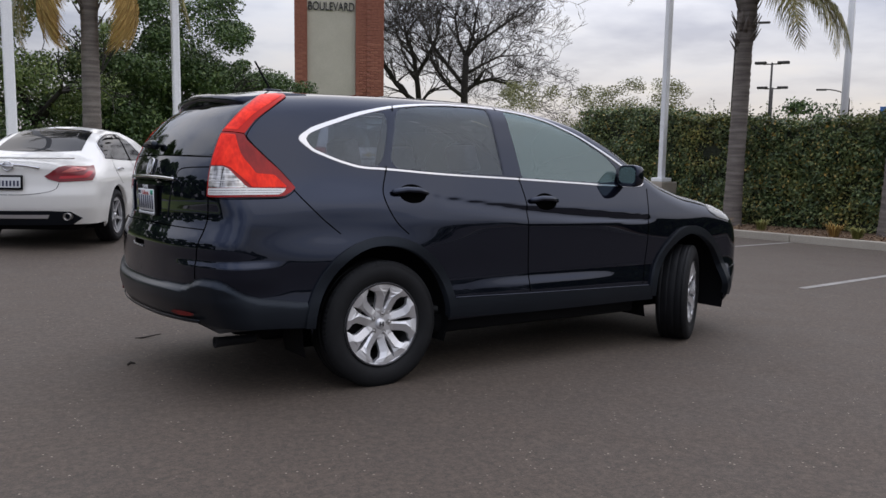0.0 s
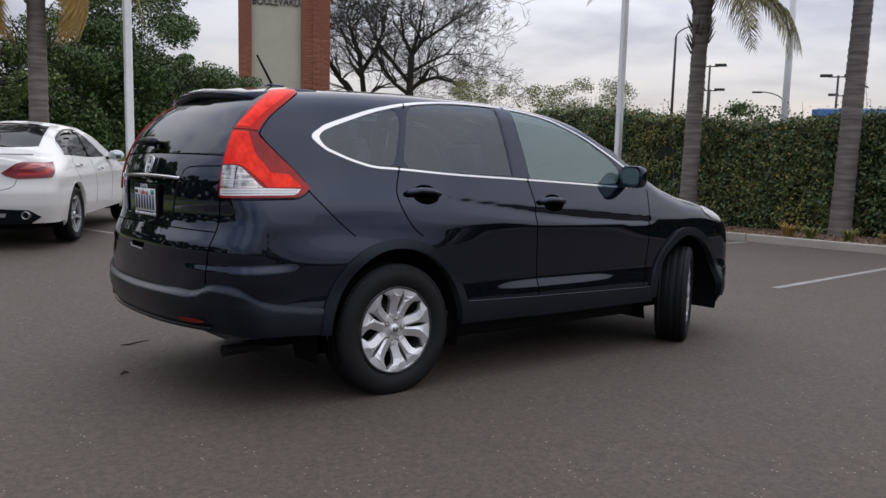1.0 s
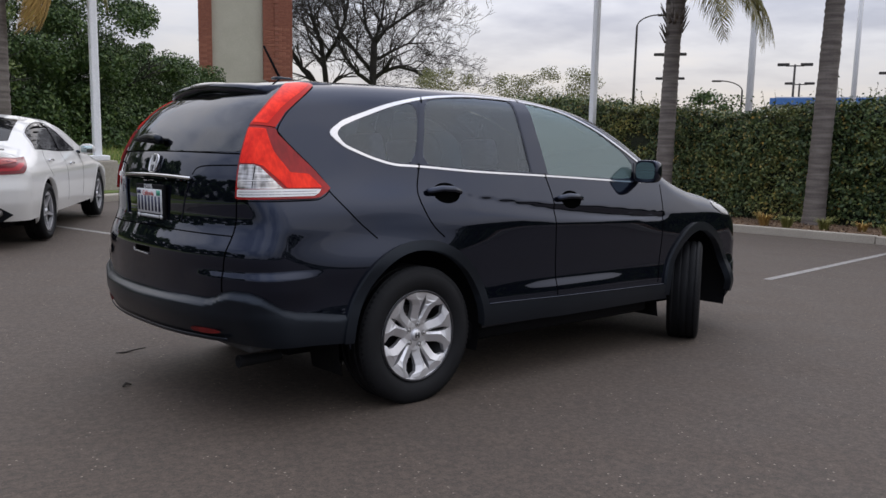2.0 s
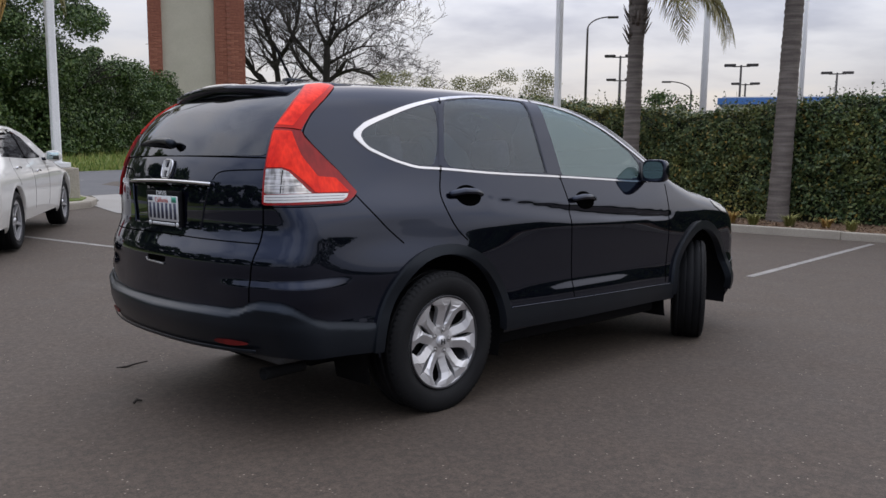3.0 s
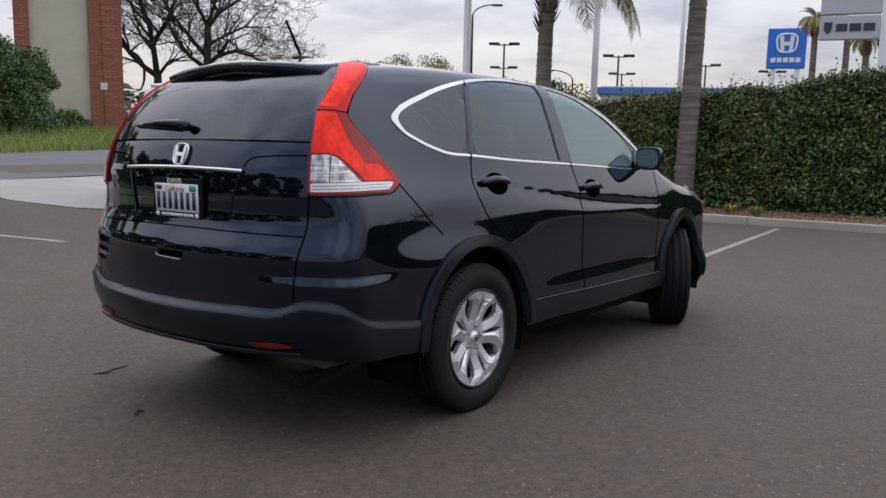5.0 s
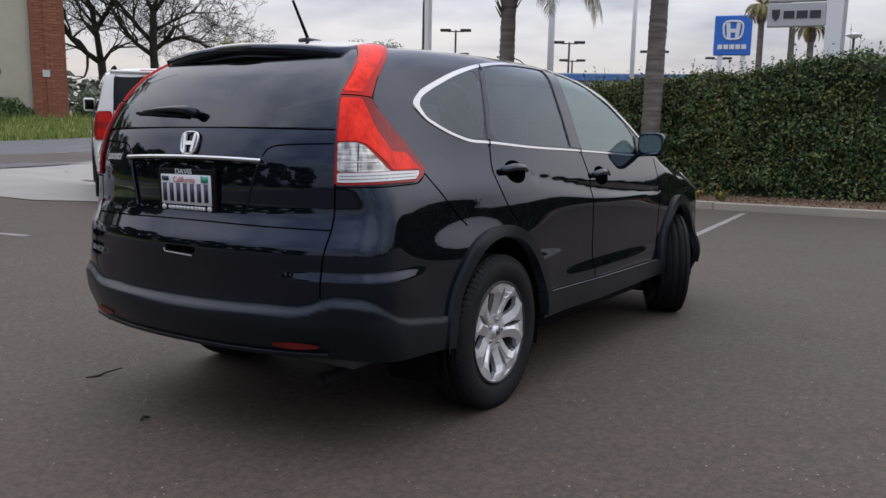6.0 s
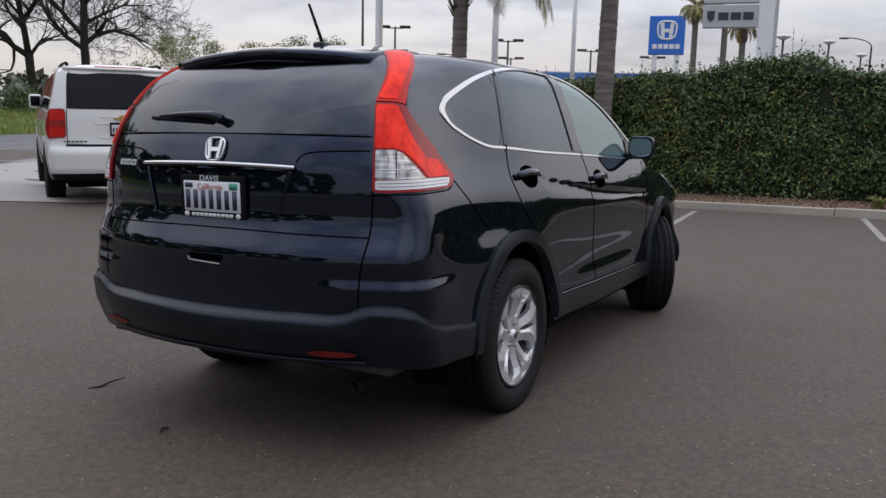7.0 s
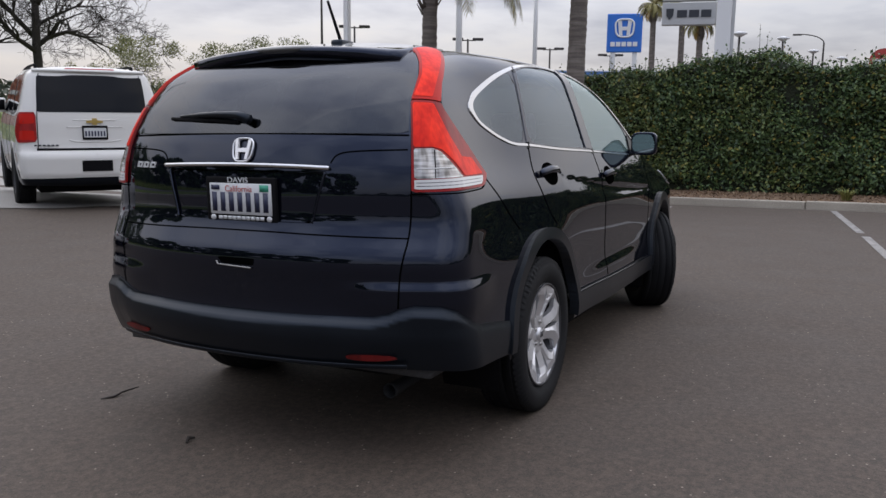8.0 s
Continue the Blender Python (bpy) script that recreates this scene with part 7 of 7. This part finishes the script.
def white_saloon(m):
    k = SALOON
    quarter = rounded([(0.03, 1.190), (0.16, 1.250), (0.27, 1.262), (0.15, 1.030), (-0.08, 1.036)], 1, 0.08)
    rear = rounded([(0.20, 1.256), (0.54, 1.288), (0.90, 1.288), (0.84, 0.995), (0.19, 1.022)], 1, 0.08)
    front = rounded([(0.96, 1.284), (1.24, 1.196), (1.62, 1.000), (1.60, 0.985), (0.90, 0.992)], 1, 0.08)
    gaps = [([(0.16, 1.02), (0.08, 0.95), (0.05, 0.86), (0.20, 0.74)], 0.0025), ([(0.87, 0.98), (0.89, 0.80), (0.92, 0.40)], 0.0025), ([(1.72, 0.96), (1.74, 0.75), (1.70, 0.4)], 0.0025),
            ([(-1.06, 0.78), (-1.10, 0.70), (-1.3, 0.66), (-1.56, 0.655)], 0.003)]
    car = simple_car("white_saloon", m, "clean white saloon with red boomerang tail lamps, parked on the lot", k, WHITE_PAINT, [("quarter_window", quarter, 0.003), ("rear_window", rear, 0.003), ("front_window", front, 0.003)], [], [(0, 0.335, 0.335), (2.78, 0.335, 0.335)], 0.238, (5, False), 0.80, gaps)
    mid = k.mid
    # tail glass sits on the sloping rear of the roof
    g = []
    for i in range(14):
        u = i / 13
        for y in np.linspace(-0.52, 0.52, 17):
            y = y * (1 - 0.14 * u)
            low = -0.36 + 0.17 * (y / 0.5) ** 2
            g.append((low + (0.50 - low) * u, y))
    o = np.array([(x, y, 0.75) for x, y in g])
    p = k.cast(o, np.tile((0.0, 0.0, 1.0), (len(o), 1)))
    n = k.normals(p)
    mesh_part("tail_glass", p + n * 0.004, [(i * 17 + j, (i + 1) * 17 + j, (i + 1) * 17 + j + 1, i * 17 + j + 1) for i in range(13) for j in range(16)], PRIVACY_SOLID, car, "dark sloping rear glass", n)
    for mirror in (False, True):
        lamp = panel(k, "tail_lamp", rounded([(-1.185, 0.829), (-1.06, 0.900), (-0.93, 0.928), (-0.52, 0.976), (-0.68, 0.865), (-0.76, 0.797), (-1.06, 0.787), (-1.15, 0.808)], 1, 0.03), SALOON_DEEP, car, 0.008, 0.04, depth=0.02, mirror=mirror, label="dark red pointed tail lamp")
        panel(k, "red_band", rounded([(-1.06, 0.812), (-0.80, 0.818), (-0.70, 0.880), (-0.78, 0.872), (-0.84, 0.838), (-1.05, 0.832)], 1, 0.06), SALOON_RED, lamp, 0.011, 0.03, depth=0.003, mirror=mirror)
        # paler patch paints the highlight inside the lamp
        panel(k, "lamp_glint", rounded([(-1.04, 0.862), (-0.92, 0.905), (-0.76, 0.915), (-0.80, 0.880), (-0.95, 0.862)], 1, 0.06), SALOON_GLINT, lamp, 0.011, 0.03, depth=0.003, mirror=mirror, label="pale pink highlight painted on the lamp")
        for c, z in ((0.20, 0.893), (1.10, 0.834)):
            pts = np.array([(c - 0.10, z), (c - 0.05, z + 0.008), (c + 0.05, z + 0.008), (c + 0.10, z)])
            pt, nn = k.at(pts[:, 0], pts[:, 1], 0.022)
            if mirror:
                pt, nn = pt * (1, -1, 1), nn * (1, -1, 1)
            part("door_handle", tidy(tube(bmesh.new(), pt, 0.012, 8, up=[tuple(q) for q in nn])), CHROME, car, "chrome door handle")
        panel(k, "window_band", rounded([(-0.095, 1.032), (0.02, 1.193), (0.15, 1.260), (0.54, 1.296), (0.94, 1.294), (1.24, 1.202), (1.645, 0.994), (1.60, 0.980), (0.88, 0.986), (0.15, 1.022)], 1, 0.06), SEAM, car, 0.0015, 0.04, depth=0.003, mirror=mirror, label="black window surround")
        groove(k, "window_chrome", [(-0.10, 1.040), (0.01, 1.195), (0.15, 1.262), (0.54, 1.302), (0.94, 1.300), (1.25, 1.208), (1.66, 0.992)], 0.006, CHROME, car, 0.004, mirror=mirror)
    full = lambda half: half + both(half, mid)
    panel(k, "bumper_insert", full([(-1.3, 0.30), (-0.95, 0.30), (-0.86, 0.375), (-0.97, 0.455), (-1.18, 0.470), (-1.3, 0.470)]), PLASTIC, car, 0.008, 0.05, depth=0.02, label="black lower bumper insert")
    panel(k, "bumper_strip", full([(-1.3, 0.385), (-1.17, 0.385), (-1.155, 0.425), (-1.3, 0.425)]), ALLOY, car, 0.018, 0.05, depth=0.015, label="silver strip")
    for side in (-1, 1):
        part("exhaust_pipe", tidy(lathe(bmesh.new(), [(0.03, -0.7), (0.045, -1.0), (0.045, -1.03), (0.036, -1.03), (0.036, -0.8)], 18, "X", (0, side * 0.62, 0.40))), STEEL, car)
    groove(k, "boot_chrome", [(-1.22, 0.885), (-1.40, 0.90), (-1.564, 0.905), (-1.73, 0.90), (-1.91, 0.885)], 0.014, CHROME, car, 0.01)
    bm = bmesh.new()
    pts = [(-1.03 + 0.10 * (abs(y) / 0.7) ** 2.4, y, 1.085) for y in np.linspace(-0.70, 0.70, 21)]
    part("boot_lip", tidy(tube(bm, pts, 0.022, 8, flat=0.6)), WHITE_PAINT, car, "white boot spoiler lip")
    plate = new("number_plate")
    plate.parent = car
    plate.matrix_local = pose(-1.105, 0, 0.80, 0, 6, 0) @ pose(0, 0, 0, 0, 0, -90)
    part("plate_frame", box(bmesh.new(), -0.17, 0.17, -0.012, 0.012, -0.085, 0.085, 0.005), DARK, plate, smooth=False)
    part("plate", box(bmesh.new(), -0.150, 0.150, -0.016, 0.0, -0.06, 0.06), PLATE_WHITE, plate, smooth=False)
    for i in range(7):
        part("number_bar", box(bmesh.new(), -0.135 + i * 0.041, -0.113 + i * 0.041, -0.019, -0.012, -0.045, 0.02), PLATE_BLUE, plate, smooth=False)
    bm = bmesh.new()
    tube(bm, [(0.055 * math.cos(a), 0, 0.05 * math.sin(a)) for a in np.linspace(0, 2 * math.pi, 25)[:-1]], 0.007, 6, closed=True)
    box(bm, -0.065, 0.065, -0.01, 0.006, -0.008, 0.008)
    e = part("emblem", tidy(bm), CHROME, car, "round chrome emblem")
    e.matrix_local = pose(-1.085, 0, 0.985, 0, 0, 0) @ pose(0, 0, 0, 0, 0, -90)
    for side in (-1, 1):
        bm = bmesh.new()
        bmesh.ops.create_uvsphere(bm, u_segments=18, v_segments=10, radius=1)
        for v in bm.verts:
            v.co = (max(v.co.x, -0.35) * 0.10, v.co.y * 0.11, v.co.z * 0.075)
        mir = part("wing_mirror", tidy(bm), WHITE_PAINT, car, "white wing mirror")
        mir.matrix_local = pose(1.72, side * 0.965, 1.03)
        part("mirror_glass", box(bmesh.new(), -0.038, -0.036, -0.075, 0.075, -0.048, 0.048), MIRROR, mir)
        part("mirror_arm", box(bmesh.new(), -0.02, 0.04, -side * 0.16 - 0.07, -side * 0.16 + 0.07, -0.06, -0.02, 0.01), PLASTIC, mir)


white_saloon(pose(-0.78, 6.80, ground_z(-0.3, 6.8) + 0.005, 0, 0, 62))

BIG = Skin(
    half=([(0.2, 0.92), (0.38, 0.97), (0.55, 1.0), (0.85, 1.015), (1.10, 1.005), (1.22, 0.975), (1.30, 0.945), (1.55, 0.885), (1.78, 0.815), (1.92, 0.74)], 0.025),
    rear=([(0.2, -1.10), (0.35, -1.20), (0.48, -1.26), (0.70, -1.27), (0.765, -1.25), (0.80, -1.20), (0.95, -1.185), (1.15, -1.175), (1.28, -1.16), (1.55, -1.09), (1.78, -1.01), (1.95, -0.9)], 0.014),
    top=([(-1.3, 1.83), (-0.9, 1.86), (-0.3, 1.885), (0.6, 1.90), (1.4, 1.88), (1.8, 1.82), (2.2, 1.66), (2.9, 1.27), (3.2, 1.20), (3.9, 1.12), (4.1, 0.95)], 0.05),
    nose=([(0.2, 3.85), (0.5, 4.0), (0.9, 4.02), (1.2, 3.9)], 0.05), tail=(0.09, 0.85, 3.0), crown=(0.06, 0.8, 2.6), rounds=(0.09, 0.15, 0.08), belt=1.25, bonnet=0.8, drop=(1.9, 2.8), xf=3.2, sill=0.32)


def white_suv(m):
    k = BIG
    lv = k.levels
    q = rounded(lv([(-0.60, 1.70), (0.10, 1.72), (0.16, 1.29), (-0.62, 1.29)]), 1, 0.08)
    rr = rounded(lv([(0.30, 1.72), (1.12, 1.72), (1.16, 1.28), (0.32, 1.29)]), 1, 0.08)
    fr = rounded(lv([(1.25, 1.72), (1.80, 1.66), (2.35, 1.32), (2.3, 1.26), (1.25, 1.28)]), 1, 0.08)
    gaps = [(lv([(0.22, 1.74), (0.24, 1.25), (0.45, 0.85)]), 0.005), (lv([(1.20, 1.74), (1.20, 0.9), (1.20, 0.5)]), 0.005), (lv([(2.3, 1.25), (2.3, 0.9), (2.3, 0.5)]), 0.005)]
    car = simple_car("white_suv", m, "white full-size SUV with roof rails, stopped on the concrete apron", k, WHITE_PAINT, [("quarter_window", q, 0.003), ("rear_window", rr, 0.003), ("front_window", fr, 0.003)], [], [(0, 0.40, 0.40), (2.95, 0.40, 0.40)], 0.26, (6, False), 0.90, gaps)
    mid = k.mid
    full = lambda half: half + both(half, mid)
    glass = full(lv([(-1.3, 1.275), (-0.955, 1.275), (-0.945, 1.5), (-0.935, 1.735), (-1.3, 1.745)]))
    panel(k, "tail_glass", rounded(glass, 1, 0.06), PRIVACY_SOLID, car, 0.004, 0.05, depth=0.01, label="large dark tailgate glass")
    for mirror in (False, True):
        lamp = panel(k, "tail_lamp", rounded(lv([(-0.80, 1.27), (-0.945, 1.275), (-0.95, 0.90), (-0.80, 0.885), (-0.77, 1.0)]), 1, 0.1), DEEP_RED, car, 0.012, 0.04, depth=0.02, mirror=mirror, label="tall red tail lamp")
        panel(k, "red_section", rounded(lv([(-0.82, 1.25), (-0.93, 1.255), (-0.935, 1.13), (-0.82, 1.12)]), 1, 0.1), RED_LENS, lamp, 0.016, 0.04, depth=0.003, mirror=mirror)
        panel(k, "red_section", rounded(lv([(-0.82, 1.04), (-0.93, 1.04), (-0.935, 0.92), (-0.82, 0.92)]), 1, 0.1), RED_LENS, lamp, 0.016, 0.04, depth=0.003, mirror=mirror)
        groove(k, "tailgate_gap", lv([(-0.952, 1.76), (-0.956, 1.3), (-0.957, 0.80)]), 0.006, SEAM, car, mirror=mirror)
        pts = np.array([(-0.55, 1.925), (-0.3, 1.945), (0.6, 1.955), (1.4, 1.94), (1.62, 1.91)])
        sgn = 1 if mirror else -1
        rail = part("roof_rail", tidy(tube(bmesh.new(), [(x, sgn * 0.66, z - 0.055) for x, z in pts], 0.018, 8)), DARK, car, "black roof rail")
        for x in (-0.5, 0.5, 1.5):
            part("rail_foot", box(bmesh.new(), x - 0.06, x + 0.06, sgn * 0.66 - 0.02, sgn * 0.66 + 0.02, 1.78, 1.885, 0.01), DARK, rail)
    groove(k, "step_pad", lv([(-0.95, 0.80), (-1.3, 0.80), (-1.564, 0.80), (2 * mid + 1.3, 0.80), (2 * mid + 0.95, 0.80)]), 0.017, DARK, car, 0.008, thick=0.8)
    panel(k, "hitch_cover", rounded(full(lv([(-1.40, 0.52), (-1.36, 0.52), (-1.36, 0.66), (-1.40, 0.66)])), 1, 0.06), DARK, car, 0.008, 0.05, depth=0.01, label="black hitch cover")
    panel(k, "lower_valance", full(lv([(-1.3, 0.33), (-0.70, 0.36), (-0.70, 0.43), (-1.3, 0.44)])), PLASTIC, car, 0.008, 0.05, depth=0.01)
    for z, a in ((1.175, -1.28), (1.085, -1.20)):
        groove(k, "tailgate_crease", lv([(a, z), (-1.40, z), (-1.564, z), (2 * mid + 1.40, z), (2 * mid - a, z)]), 0.008, WHITE_PAINT, car, 0.004)
    groove(k, "tailgate_crease", lv([(-1.22, 0.92), (-1.30, 0.90), (-1.564, 0.895), (2 * mid + 1.30, 0.90), (2 * mid + 1.22, 0.92)]), 0.008, WHITE_PAINT, car, 0.004)
    part("emblem", tidy(prism(bmesh.new(), [(-0.11, 0.012), (-0.035, 0.018), (-0.03, 0.045), (0.03, 0.045), (0.035, 0.018), (0.11, 0.012), (0.11, -0.014), (0.035, -0.018), (0.03, -0.04), (-0.03, -0.04), (-0.035, -0.018), (-0.11, -0.014)], -0.012, 0.01)), BRASS, car, "small brass-coloured emblem", smooth=False).matrix_local = pose(-1.182, 0, 1.155, 0, 0, 0) @ pose(0, 0, 0, 0, 0, -90)
    for i in range(6):
        part("name_bar", box(bmesh.new(), -1.205, -1.185, 0.80 - i * 0.055 - 0.035, 0.80 - i * 0.055, 0.845, 0.865), SIGN_DARK, car, smooth=False).location.x = 0.022
    plate = new("number_plate")
    plate.parent = car
    plate.matrix_local = pose(-1.190, 0, 1.015, 0, 1, 0) @ pose(0, 0, 0, 0, 0, -90)
    part("plate_frame", box(bmesh.new(), -0.17, 0.17, -0.012, 0.012, -0.09, 0.09, 0.005), DARK, plate, smooth=False)
    part("plate", box(bmesh.new(), -0.150, 0.150, -0.016, 0.0, -0.06, 0.06), PLATE_WHITE, plate, smooth=False)
    for i in range(7):
        part("number_bar", box(bmesh.new(), -0.135 + i * 0.041, -0.113 + i * 0.041, -0.019, -0.012, -0.045, 0.02), PLATE_BLUE, plate, smooth=False)
    part("high_brake_lamp", box(bmesh.new(), -1.015, -0.985, -0.33, 0.33, 1.808, 1.835, 0.008), SALOON_RED, car, "red high brake lamp")
    part("rear_lip", tidy(tube(bmesh.new(), [(-1.0 + 0.10 * (abs(y) / 0.75) ** 3, y, 1.80) for y in np.linspace(-0.74, 0.74, 15)], 0.045, 8, flat=0.55)), WHITE_PAINT, car, "white roof lip")
    part("exhaust_pipe", tidy(lathe(bmesh.new(), [(0.03, -0.6), (0.04, -1.0), (0.032, -1.0), (0.03, -0.7)], 14, "X", (0, -0.45, 0.34))), STEEL, car)
    part("axle", box(bmesh.new(), -0.10, 0.10, -0.8, 0.8, 0.30, 0.42, 0.03), DARK, car)
    for side in (-1, 1):
        mir = part("wing_mirror", box(bmesh.new(), -0.06, 0.08, -0.10, 0.10, -0.11, 0.11, 0.04, 2), WHITE_PAINT, car, "white wing mirror")
        mir.matrix_local = pose(2.2, side * 1.03, 1.36)
        part("mirror_glass", box(bmesh.new(), -0.064, -0.061, -0.075, 0.075, -0.08, 0.08), DARK, mir)


BRASS = material("brass", (0.60, 0.42, 0.14), 0.35, 0.8)
white_suv(pose(4.84, 8.53, ground_z(4.84, 8.5) + 0.015, 0, 0, 59.5) @ Matrix.Diagonal((1, 0.96, 1.06, 1)))
